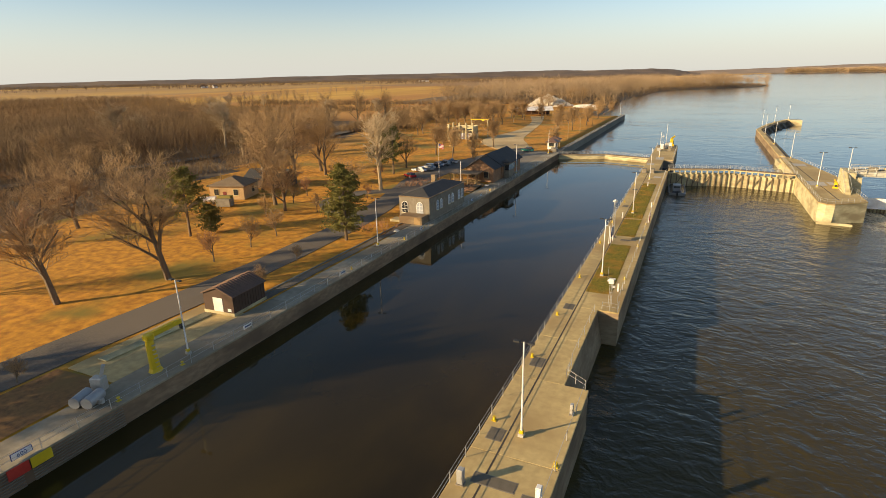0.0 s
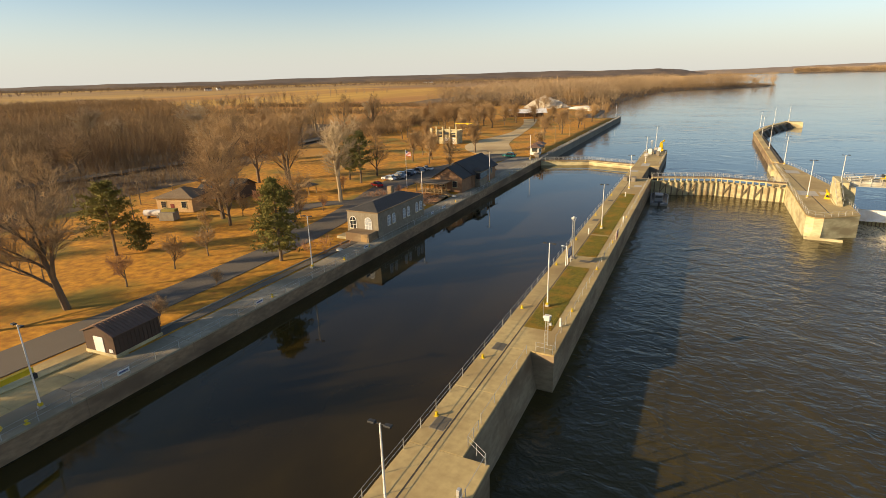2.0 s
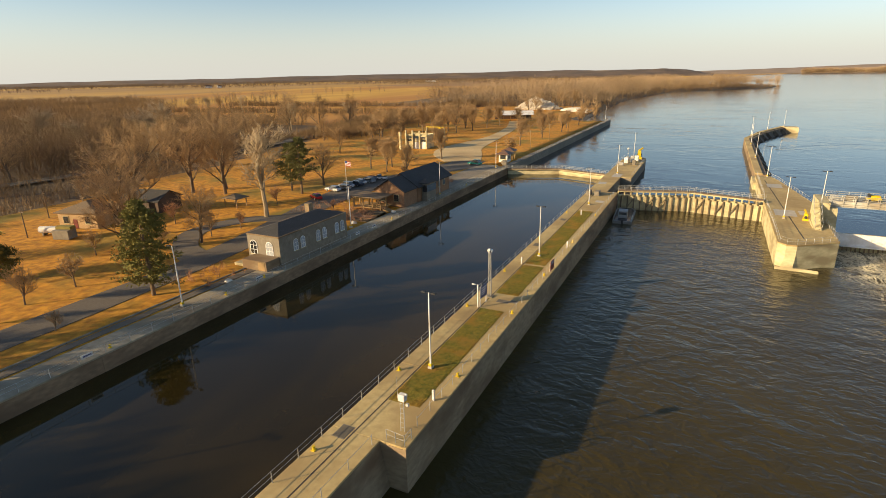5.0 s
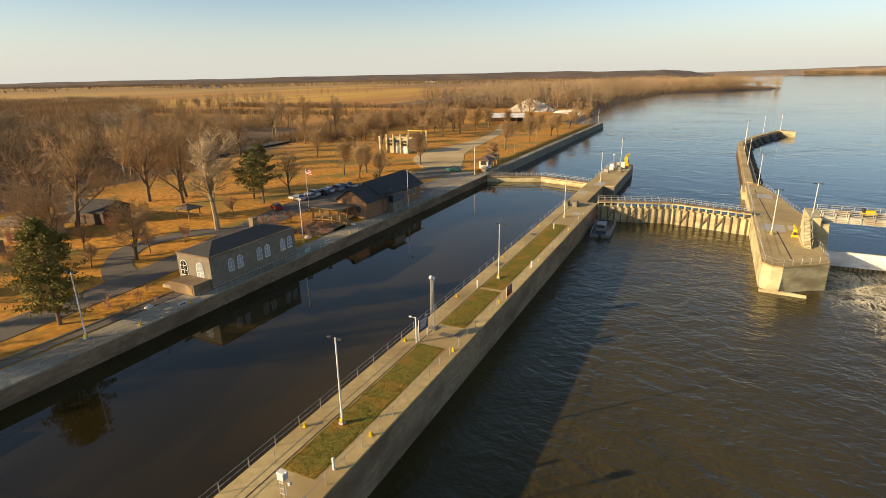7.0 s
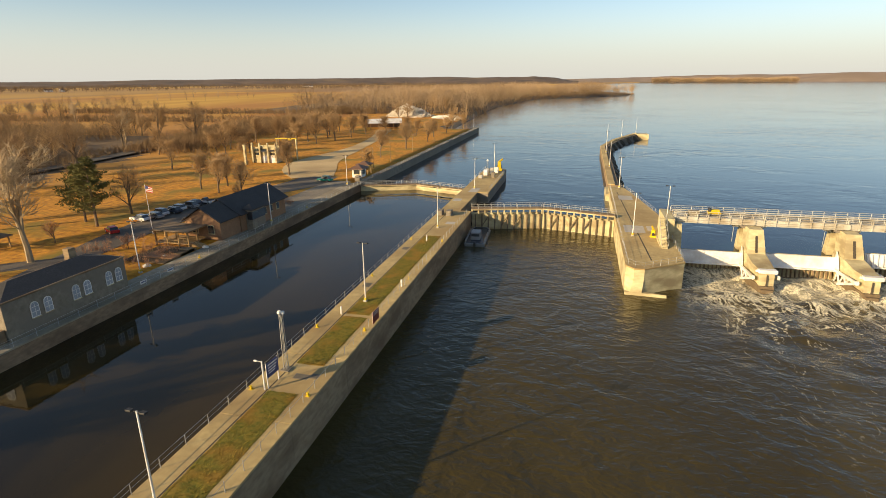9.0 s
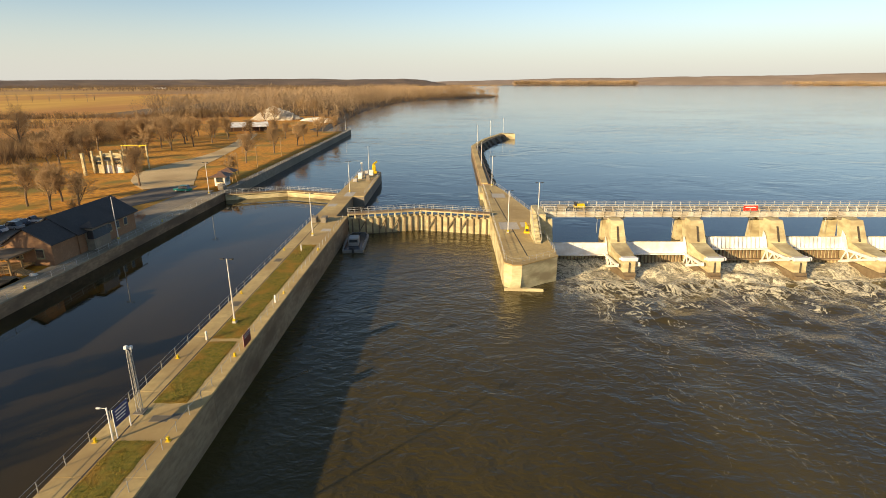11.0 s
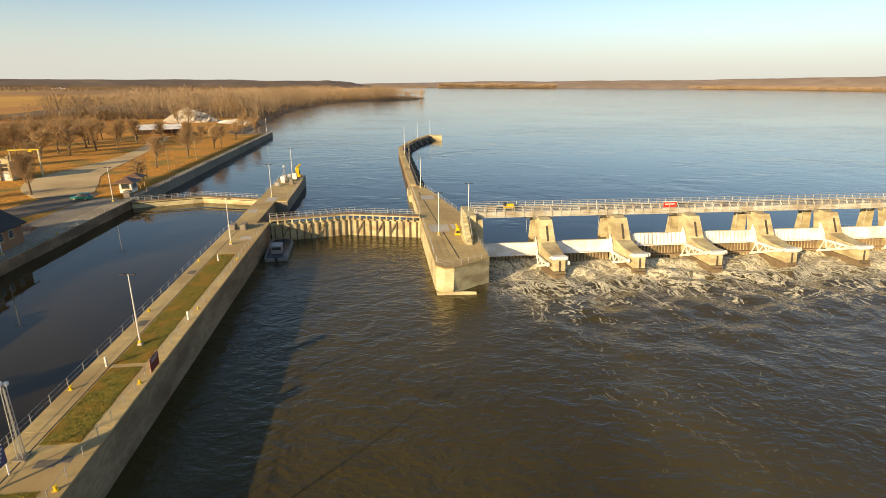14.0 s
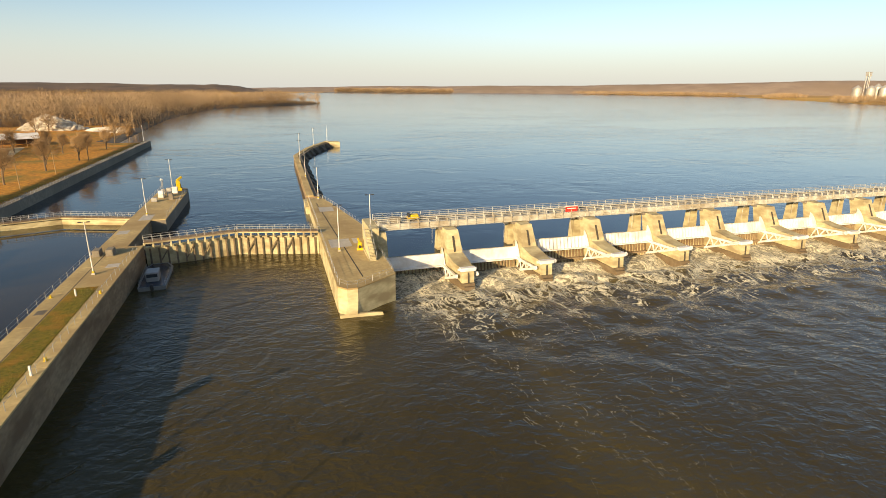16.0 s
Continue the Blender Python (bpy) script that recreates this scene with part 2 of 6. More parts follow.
NEEDLE = mat("pine_needles", (0.125, 0.115, 0.022), (0.235, 0.20, 0.042), 0.8, 0.9, 0.0, big=0.4, c3=(0.18, 0.15, 0.03))
NEEDLE_DK = mat("dark_needles", (0.10, 0.098, 0.024), (0.18, 0.16, 0.04), 0.8, 0.9, 0.0, big=0.4)
# green patches, spread wider so their dark tone also carries tree shade
LAWN = mat("dry_lawn", (0.33, 0.13, 0.007), (0.66, 0.3, 0.021), 0.7, 0.95, 0.6, big=0.07, c3=(0.22, 0.155, 0.016), dist=0.12, span=(0.51, 0.66))
FIELD = mat("stubble_field", (0.5, 0.265, 0.028), (0.62, 0.353, 0.052), 0.02, 0.95, 0.2, big=0.004, c3=(0.4, 0.167, 0.028), stretch=(1, 0.25, 1))
FLOOR = mat("woodland_floor", (0.10, 0.065, 0.032), (0.18, 0.115, 0.055), 0.2, 0.95, 0.5, big=0.02)
MUD = mat("river_bed", (0.09, 0.07, 0.045), (0.13, 0.1, 0.065), 0.2, 0.9, 0.3)
FARLAND = mat("far_farmland", (0.5, 0.279, 0.04), (0.6, 0.363, 0.068), 0.004, 0.95, 0.1, big=0.0011, c3=(0.3, 0.167, 0.06), stretch=(1, 0.3, 1))
TURF = mat("wall_turf", (0.105, 0.108, 0.008), (0.25, 0.18, 0.02), 2.2, 0.95, 0.6, big=0.3, c3=(0.28, 0.16, 0.02), span=(0.46, 0.62))
TURFBLADE = mat("turf_blades", (0.105, 0.115, 0.008), (0.27, 0.2, 0.022), 1.6, 0.95, 0.0, big=0.3, c3=(0.32, 0.185, 0.024), span=(0.46, 0.62))
LEAFBED = mat("leaf_litter", (0.16, 0.075, 0.025), (0.34, 0.16, 0.05), 1.6, 0.95, 0.6, big=0.2, c3=(0.22, 0.12, 0.035))
GREENPATCH = mat("green_grass", (0.14, 0.145, 0.03), (0.26, 0.2, 0.05), 0.5, 0.95, 0.5, big=0.1, c3=(0.34, 0.22, 0.06))
ROCK = mat("pale_rock", (0.65, 0.585, 0.475), (0.858, 0.78, 0.65), 0.6, 0.95, 0.4, big=0.1, vary=0.1)
RIPRAP = mat("dark_rock", (0.09, 0.075, 0.055), (0.16, 0.13, 0.095), 0.6, 0.95, 0.4, big=0.2)
CARWHITE = mat("white_car_paint", (0.6, 0.6, 0.6), (0.7, 0.7, 0.7), 1.0, 0.25, 0.0)
CARRED = mat("red_car_paint", (0.4, 0.02, 0.02), (0.5, 0.03, 0.03), 1.0, 0.25, 0.0)
CARGREEN = mat("teal_car_paint", (0.01, 0.22, 0.16), (0.02, 0.27, 0.2), 1.0, 0.25, 0.0)
CARDARK = mat("dark_car_paint", (0.03, 0.04, 0.06), (0.05, 0.06, 0.08), 1.0, 0.25, 0.0)
CARSILVER = mat("silver_car_paint", (0.3, 0.31, 0.32), (0.38, 0.39, 0.4), 1.0, 0.3, 0.0, metal=0.3)
TANKMAT = mat("dull_aluminium", (0.3, 0.3, 0.3), (0.4, 0.4, 0.39), 1.0, 0.45, 0.1, metal=0.3)
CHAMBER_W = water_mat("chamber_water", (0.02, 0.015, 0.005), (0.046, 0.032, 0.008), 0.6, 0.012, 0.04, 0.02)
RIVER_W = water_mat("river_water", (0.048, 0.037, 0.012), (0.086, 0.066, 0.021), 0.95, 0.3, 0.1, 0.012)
RAPID_W = water_mat("rapid_water", (0.048, 0.037, 0.012), (0.086, 0.066, 0.021), 0.95, 0.3, 0.1, 0.012, foam=0.03)
# blue body colour stands in for reflected sky; the pool itself is muddy
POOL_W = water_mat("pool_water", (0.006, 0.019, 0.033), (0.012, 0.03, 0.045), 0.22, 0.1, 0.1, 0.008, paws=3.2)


# ---- mesh helpers ----
def finish(name, verts, faces, material, parent=None, label="", smooth=False):
    me = bpy.data.meshes.new(name)
    me.from_pydata([tuple(v) for v in verts], [], faces)
    me.materials.append(material)
    if smooth:
        me.shade_smooth()
    ob = new(name, me)
    if parent is not None:
        ob.parent = parent
    if label:
        ob["label"] = label
    return ob


def part(name, bm, material, parent=None, label="", smooth=False):
    me = bpy.data.meshes.new(name)
    bmesh.ops.recalc_face_normals(bm, faces=bm.faces)
    bm.to_mesh(me)
    bm.free()
    me.materials.append(material)
    if smooth:
        me.shade_smooth()
    ob = new(name, me)
    if parent is not None:
        ob.parent = parent
    if label:
        ob["label"] = label
    return ob


def again(ob, parent, m):
    """Another piece on the same mesh, as a child of parent."""
    o = new(ob.name.split(".")[0], ob.data)
    o.parent = parent
    o.matrix_local = m
    if "label" in ob:
        o["label"] = ob["label"]
    return o


def thing(name, label, category, group="", kind="", at=(0, 0, 0), turn=0.0):
    ob = new(name)
    ob.empty_display_size = 0.3
    ob.matrix_world = pose(*at, 0, 0, turn)
    return tagged(ob, label, category, group, kind)


def bx(x0, x1, y0, y1, z0, z1, bevel=0.0, bm=None):
    bm = bm or bmesh.new()
    r = bmesh.ops.create_cube(bm, size=1.0, matrix=Matrix.LocRotScale(((x0 + x1) / 2, (y0 + y1) / 2, (z0 + z1) / 2), None, (x1 - x0, y1 - y0, z1 - z0)))
    if bevel:
        es = {e for v in r["verts"] for e in v.link_edges}
        bmesh.ops.bevel(bm, geom=list(es), offset=bevel, segments=1, affect="EDGES")
    return bm


def prism(poly, z0, z1, bm=None, top=None):
    """An upright prism over a polygon; top: another polygon of as many corners for its upper face."""
    bm = bm or bmesh.new()
    lo = [bm.verts.new((x, y, z0)) for x, y in poly]
    hi = [bm.verts.new((x, y, z1)) for x, y in (top or poly)]
    bm.faces.new(lo[::-1])
    bm.faces.new(hi)
    for i in range(len(poly)):
        j = (i + 1) % len(poly)
        bm.faces.new((lo[i], lo[j], hi[j], hi[i]))
    return bm


def rod(p0, p1, r0, r1=None, n=8, bm=None):
    bm = bm or bmesh.new()
    p0, p1 = Vector(p0), Vector(p1)
    d = p1 - p0
    q = d.to_track_quat("Z", "Y").to_matrix().to_4x4()
    bmesh.ops.create_cone(bm, cap_ends=True, segments=n, radius1=r0, radius2=r0 if r1 is None else r1, depth=d.length,
                          matrix=Matrix.Translation((p0 + p1) / 2) @ q)
    return bm


def beam(p0, p1, w, h, bm=None):
    """A bar of rectangular section between two points."""
    bm = bm or bmesh.new()
    p0, p1 = Vector(p0), Vector(p1)
    d = p1 - p0
    q = d.to_track_quat("Y", "Z").to_matrix().to_4x4()
    bmesh.ops.create_cube(bm, size=1.0, matrix=Matrix.Translation((p0 + p1) / 2) @ q @ Matrix.Diagonal((w, d.length, h, 1)))
    return bm


def sheet(name, poly, z, material, label="", category="", kind="structure"):
    bm = bmesh.new()
    bm.faces.new([bm.verts.new((x, y, z)) for x, y in poly])
    return tagged(part(name, bm, material), label, category, "", kind)


# ---- ground: one sheet from the near bank to the horizon ----
LEFT_COAST = [(-600, -35.2), (411, -35.2), (413, -42), (430, -50), (520, -56), (700, -66), (960, -47), (1050, -22), (1150, 60), (1235, 138),
              (1330, 146), (1420, 90), (1600, 20), (2200, 0), (3000, 60), (3900, 300), (4300, 540), (5200, 560)]
RIGHT_COAST = [(-600, 900), (160, 1250), (700, 1340), (1000, 1417), (1340, 1650), (2050, 2150), (2500, 2330), (2900, 2300), (3480, 2030), (3560, 2500), (3750, 3400), (5200, 4300)]


def coast(y, line):
    for (ya, xa), (yb, xb) in zip(line, line[1:]):
        if y <= yb:
            return xa + (xb - xa) * max(0.0, (y - ya) / (yb - ya))
    return line[-1][1]


def ground_height(x, y):
    n = noise.noise(Vector((x * 0.012, y * 0.012, 0)))
    lc, rc = coast(y, LEFT_COAST), coast(y, RIGHT_COAST)
    if x <= lc:
        d = lc - x
        if y < 405:
            base = -0.06 if d < 80 else -0.06 + 0.5 * n * min(1, (d - 80) / 60)
        else:
            base = min(-0.1, -3.6 + d * 0.12) + 0.4 * n
        if x < -150 and y < 700:
            base -= 0.8 * min(1, (-150 - x) / 40)
        if d > 600:
            base += min(6, (d - 600) * 0.004)
        return base
    if x >= rc:
        return min(1.5, -4 + (x - rc) * 0.05)
    if 470 < x < 1260 and abs(y - 4150 + 0.55 * (x - 480)) < 170:
        return -2.0
    return -9.0


def steps(*spans):
    out = []
    for a, b, s in spans:
        k = max(1, round((b - a) / s))
        out += [a + (b - a) * i / k for i in range(k)]
    return out + [spans[-1][1]]


gx = steps((-4900, -1600, 300), (-1600, -480, 80), (-480, -240, 16), (-240, -37.2, 5), (-37.2, -35.0, 2.2), (-35.0, -20, 5), (-20, 160, 20), (160, 900, 120), (900, 3600, 100), (3600, 4900, 400))
gy = steps((-600, -80, 60), (-80, 430, 5), (430, 560, 13), (560, 1500, 30), (1500, 4900, 150))
gverts = [(x, y, ground_height(x, y)) for y in gy for x in gx]
gfaces = [(j * len(gx) + i, j * len(gx) + i + 1, (j + 1) * len(gx) + i + 1, (j + 1) * len(gx) + i) for j in range(len(gy) - 1) for i in range(len(gx) - 1)]
ground = finish("ground", gverts, gfaces, LAWN, smooth=True)
for m_ in (FLOOR, FIELD, MUD, FARLAND, GREENPATCH):
    ground.data.materials.append(m_)


def zone(x, y):
    w = 10 * noise.noise(Vector((x * 0.03, y * 0.03, 5)))
    lc, rc = coast(y, LEFT_COAST), coast(y, RIGHT_COAST)
    if lc + 2 < x < rc - 2:
        return 3
    if x >= rc - 2 or x < -1000 or y > 1500:
        return 4
    if x > lc - 14 and y > 420:
        return 3
    if y < 330 and -430 + w < x < -128 + w - max(0, (y - 120) * 0.25):
        return 1
    if y < 250 and x < -110 + w - max(0, (y - 60) * 0.35):
        return 1
    if y > 560 and x > -330:
        return 1
    if x > -130 + w - max(0, (y - 200) * 0.15):
        return 0
    return 2


for p in ground.data.polygons:
    p.material_index = zone(p.center.x, p.center.y)
tagged(ground, "dry golden lawn, stubble fields and woodland floor by the river", "ground", "", "structure")

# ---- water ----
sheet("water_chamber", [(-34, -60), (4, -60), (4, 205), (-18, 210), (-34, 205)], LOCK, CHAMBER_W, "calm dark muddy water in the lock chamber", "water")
sheet("water_tail_far", [(262, 84), (2500, 84), (2500, 158), (262, 158)], TAIL, RIVER_W, "rippled brown river water below the dam", "water")
sheet("water_tail_lock", [(4, 84), (49, 84), (49, 158), (45, 158), (45, 180), (4, 180)], TAIL, RIVER_W, "rippled brown water in the auxiliary lock", "water")
sheet("water_tail", [(4, -600), (2500, -600), (2500, 84), (4, 84)], TAIL, RIVER_W, "rippled brown river water below the dam", "water")
sheet("water_tail_approach", [(-34, -600), (4, -600), (4, -60), (-34, -60)], TAIL, RIVER_W, "brown river water below the lock", "water")
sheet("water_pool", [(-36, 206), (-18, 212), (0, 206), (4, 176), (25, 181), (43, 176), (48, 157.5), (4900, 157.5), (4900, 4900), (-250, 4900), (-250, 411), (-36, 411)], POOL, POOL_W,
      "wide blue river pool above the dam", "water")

# churning water below the gates
rx, ry = np.linspace(49, 262, 214), np.linspace(84, 158, 75)
rverts = []
for y in ry:
    for x in rx:
        p = Vector((x * 0.16, y * 0.2, 0))
        h = noise.turbulence(p, 4, False, noise_basis="PERLIN_ORIGINAL") - 0.35
        near = max(0.0, min(1.0, (y - 100) / 44)) * max(0.0, min(1.0, (x - 50) / 16))
        edge = max(0.0, min(1.0, (y - 84) / 6, (262 - x) / 6, (x - 49) / 3))
        rverts.append((x, y, TAIL + (near * (0.1 + 1.0 * h) - 0.75 * max(0.0, min(1.0, (y - 128) / 18)) * min(1.0, (x - 49) / 8)) * edge))
rn = len(rx)
tagged(finish("water_rapids", rverts, [(j * rn + i, j * rn + i + 1, (j + 1) * rn + i + 1, (j + 1) * rn + i) for j in range(len(ry) - 1) for i in range(rn - 1)], RAPID_W, smooth=True),
       "foaming brown water churning below the dam gates", "water", "", "structure")

# ---- lock walls, each a row of concrete monoliths ----


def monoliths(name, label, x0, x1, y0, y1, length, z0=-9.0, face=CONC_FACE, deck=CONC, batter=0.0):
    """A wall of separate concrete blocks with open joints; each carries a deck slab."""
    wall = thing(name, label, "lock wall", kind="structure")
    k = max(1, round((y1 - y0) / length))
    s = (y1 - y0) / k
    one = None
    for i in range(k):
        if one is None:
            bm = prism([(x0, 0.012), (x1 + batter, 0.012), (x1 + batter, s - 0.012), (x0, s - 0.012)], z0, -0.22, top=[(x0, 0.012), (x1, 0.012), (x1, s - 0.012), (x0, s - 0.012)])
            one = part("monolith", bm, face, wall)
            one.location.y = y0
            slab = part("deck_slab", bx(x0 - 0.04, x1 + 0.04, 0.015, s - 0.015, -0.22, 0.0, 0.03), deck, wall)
            slab.location.y = y0
        else:
            again(one, wall, pose(0, y0 + i * s, 0))
            again(slab, wall, pose(0, y0 + i * s, 0))
    return wall


MIDX = 7.8
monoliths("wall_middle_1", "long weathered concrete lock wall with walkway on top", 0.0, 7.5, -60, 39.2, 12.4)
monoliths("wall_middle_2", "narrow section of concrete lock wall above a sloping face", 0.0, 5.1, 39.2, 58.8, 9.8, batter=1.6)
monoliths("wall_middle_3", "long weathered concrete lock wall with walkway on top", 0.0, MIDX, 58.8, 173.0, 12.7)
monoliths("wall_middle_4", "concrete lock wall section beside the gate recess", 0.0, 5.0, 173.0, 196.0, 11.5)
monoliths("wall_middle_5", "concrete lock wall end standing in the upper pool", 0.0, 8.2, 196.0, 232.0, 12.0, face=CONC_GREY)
nose = thing("wall_middle_6", "rounded concrete nose of the middle lock wall", "lock wall", kind="structure")
part("nose_block", prism([(0, 232.02), (8.2, 232.02), (7.8, 238), (5.6, 241.5), (2.6, 241.5), (0.4, 238)], -9, 0), CONC_GREY, nose)
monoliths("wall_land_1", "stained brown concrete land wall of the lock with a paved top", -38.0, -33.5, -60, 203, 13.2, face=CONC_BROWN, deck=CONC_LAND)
monoliths("wall_land_2", "long grey concrete guide wall along the upper pool", -36.2, -34.0, 203, 411.5, 13.0, face=CONC_GREY, deck=CONC_GREY)

# river wall: a broad head with chamfered end, then a slim guard wall that bends outward
river = thing("wall_river", "sunlit concrete river wall head between auxiliary lock and dam", "lock wall", kind="structure")
part("head", prism([(42.0, 139.0), (43.3, 137.6), (45.0, 137.6), (52.2, 142.8), (52.2, 178), (47.6, 206), (45.8, 213), (42.0, 213)], -9, -0.25), CONC_PALE, river)
part("deck_slab", prism([(41.95, 139.0), (43.28, 137.5), (45.0, 137.5), (52.25, 142.75), (52.25, 178), (47.65, 206), (45.8, 213.1), (41.95, 213.1)], -0.25, 0), CONC, river)
part("footing", prism([(42.0, 136.6), (49.4, 136.2), (45.2, 138.2), (42.0, 139.5)], -9, -4.3, top=[(42.0, 137.2), (48.8, 136.9), (45.0, 138.0), (42.0, 139.3)]), CONC_PALE, river)
part("buttress", prism([(42.0, 136.7), (44.4, 136.4), (45.0, 137.65), (42.0, 139.0)], -9, -2.2, top=[(42.0, 138.9), (43.3, 137.55), (45.0, 137.55), (42.1, 139.0)]), CONC_PALE, river)
part("lower_seat", bx(41.2, 45.8, 205.5, 217, -9, -0.9, 0.05), CONC_PALE, river)


def guard(name, pts, width, label):
    w = thing(name, label, "guard wall", kind="structure")
    for (xa, ya), (xb, yb) in zip(pts, pts[1:]):
        d = Vector((xb - xa, yb - ya, 0))
        k = max(1, round(d.length / 12))
        u, v = d.normalized(), Vector((d.y, -d.x, 0)).normalized()
        for i in range(k):
            a = Vector((xa, ya, 0)) + d * (i / k) + u * 0.02
            b = Vector((xa, ya, 0)) + d * ((i + 1) / k) - u * 0.02
            q = [a, a + v * width, b + v * width, b]
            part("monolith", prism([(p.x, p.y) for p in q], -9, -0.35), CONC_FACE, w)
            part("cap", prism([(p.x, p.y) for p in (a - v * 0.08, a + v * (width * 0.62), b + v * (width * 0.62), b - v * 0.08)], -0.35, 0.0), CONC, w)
            # sloping dark buttress with a port on the river side
            c, e = a + v * width + u * 2.0, b + v * width - u * 2.0
            part("buttress", prism([(p.x, p.y) for p in (c, c + v * 8.5 + u * 1.5, e + v * 8.5 - u * 1.5, e)], -9, -0.6, top=[(p.x, p.y) for p in (c, c + v * 0.5 + u * 1.5, e + v * 0.5 - u * 1.5, e)]), RIPRAP, w)
    return w


guard("wall_guard_1", [(42.2, 217), (42.6, 318)], 3.2, "slim concrete guard wall running up the river")
guard("wall_guard_2", [(42.6, 318), (50, 350), (62.5, 384)], 3.2, "outward bend of the concrete guard wall")
tip = thing("wall_guard_3", "square sunlit concrete end of the guard wall", "guard wall", kind="structure")
part("end_block", prism([(62.5, 384.05), (65.6, 378.5), (71, 377.6), (70.6, 384.6)], -9, 0.1), CONC_PALE, tip)

# ---- mitre gates ----


def mitre_gate(name, label, x0, x1, yh, ym, z_top, water):
    """Two closed leaves that meet in a shallow point upstream, each with plates, ribs, braces and a railed walkway."""
    g = thing(name, label, "lock gate", "upper lock gates")
    mid = ((x0 + x1) / 2, ym)
    for k, (a, b) in enumerate((((x0, yh), mid), (mid, (x1, yh)))):
        a, b = Vector((*a, 0)), Vector((*b, 0))
        u = (b - a).normalized()
        v = Vector((u.y, -u.x, 0))          # downstream
        back = Vector((0, 0.0 if water > -4 else 0.5, 0))
        cut = 0.6 if water > -4 else 1.25
        leaf = part("leaf", beam(a + back + Vector((0, 0, (z_top - 9 - cut) / 2)), b + back + Vector((0, 0, (z_top - 9 - cut) / 2)), 1.0, 9 + z_top - cut), CONC_PALE, g)
        part("walkway", beam(a + Vector((0, 0, z_top)), b + Vector((0, 0, z_top)), 1.9, 0.16), CONC_FACE, leaf)
        part("top_girder", beam(a + v * 0.75 + Vector((0, 0, z_top - 0.2)), b + v * 0.75 + Vector((0, 0, z_top - 0.2)), 0.3, 0.28), CONC_PALE, leaf)
        n = 11 if water < -4 else 0
        for i in range(n + 1 if n else 0):
            p = a + (b - a) * (i / n) + v * 0.55
            part("top_post", beam(p + Vector((0, 0, z_top - 1.4)), p + Vector((0, 0, z_top - 0.08)), 0.34, 0.3), CONC_PALE, leaf)
        for i in range(n):
            p = a + (b - a) * ((i + 0.5) / n) + v * 0.72 + back
            part("rib", beam(p + Vector((0, 0, water - 0.6)), p + Vector((0, 0, z_top - 1.5)), 0.3, 0.3), CONC_WET, leaf)
        for i in (1, 4, 6) if n else ():
            p, q = a + (b - a) * ((i + 0.5) / n) + v * 0.92 + back, a + (b - a) * ((i + 1.5) / n) + v * 0.92 + back
            part("brace", beam(p + Vector((0, 0, water + 0.9)), q + Vector((0, 0, z_top - 1.9)), 0.22, 0.2), CONC_WET, leaf)
        for side in (-0.9, 0.9):
            railing_on(leaf, a + v * side, b + v * side, z_top + 0.08, 1.6, 1.05)
    return g


def railing_on(parent, a, b, z, step, height, material=None, rails=(1.0, 0.52), r=0.03):
    """Posts and rails between two points, as parts of a thing."""
    material = material or GALV
    a, b = Vector((a[0], a[1], z)), Vector((b[0], b[1], z))
    n = max(1, round((b - a).length / step))
    post = None
    for i in range(n + 1):
        p = a + (b - a) * (i / n)
        if post is None:
            post = part("post", rod((0, 0, 0), (0, 0, height), max(0.04, r * 1.25), n=5), material, parent)
            post.location = p
        else:
            again(post, parent, pose(*p))
    for f in rails:
        part("rail", rod(a + Vector((0, 0, height * f)), b + Vector((0, 0, height * f)), r, n=5), material, parent)


def fence(pts, z, step=3.15, height=1.07, label="galvanised pipe railing along the wall edge", rails=(1.0, 0.52), r=0.02):
    f = thing("railing", label, "railing", "pipe railings")
    for a, b in zip(pts, pts[1:]):
        railing_on(f, a, b, z, step, height, rails=rails, r=r)
    return f


mitre_gate("main_lock_gate", "closed concrete-coloured mitre gate with railed walkway, main lock", -33.5, 0.0, 202.0, 207.8, -0.5, LOCK)
mitre_gate("auxiliary_lock_gate", "closed ribbed mitre gate with railed walkway, auxiliary lock", MIDX, 42.0, 173.6, 178.0, 0.55, TAIL)

fence([(0.1, -60), (0.1, 171)], 0)
fence([(7.2, -60), (7.2, 39)], 0, step=4.2, label="low wire rail along the river edge", rails=(0.9,), r=0.022)
fence([(7.2, 39.1), (5.0, 40.6), (5.0, 43)], 0, step=1.6, label="white corner guard rail by the wall notch")
fence([(4.85, 44), (4.85, 58)], 0, step=3.4, label="low wire rail along the notch", rails=(0.9,), r=0.022)
fence([(5.6, 59.2), (7.6, 59.0), (7.6, 60.2)], 0, step=1.1, label="short guard rail at the wall step")
fence([(7.2, 62), (7.2, 170)], 0, step=2.6, label="low wire rail along the river edge", rails=(0.8,), r=0.02)
fence([(0.2, 209), (0.2, 238)], 0, step=2.4)
fence([(7.9, 199), (7.9, 232)], 0, step=2.4)
fence([(-33.7, -60), (-33.7, 200)], 0)
fence([(-34.2, 214), (-34.2, 411)], 0, step=2.6, label="railing along the upper guide wall")
fence([(42.3, 141), (42.3, 172)], 0, step=2.4)
fence([(42.4, 181), (42.4, 213)], 0, step=2.4)
fence([(42.4, 139.6), (43.4, 137.9), (45.0, 137.9), (52.0, 143.1), (52.0, 158.5)], 0, step=1.9)
fence([(52.0, 166.5), (51.9, 178), (47.3, 206), (45.6, 212.8)], 0, step=2.2)

# ---- lamp posts ----


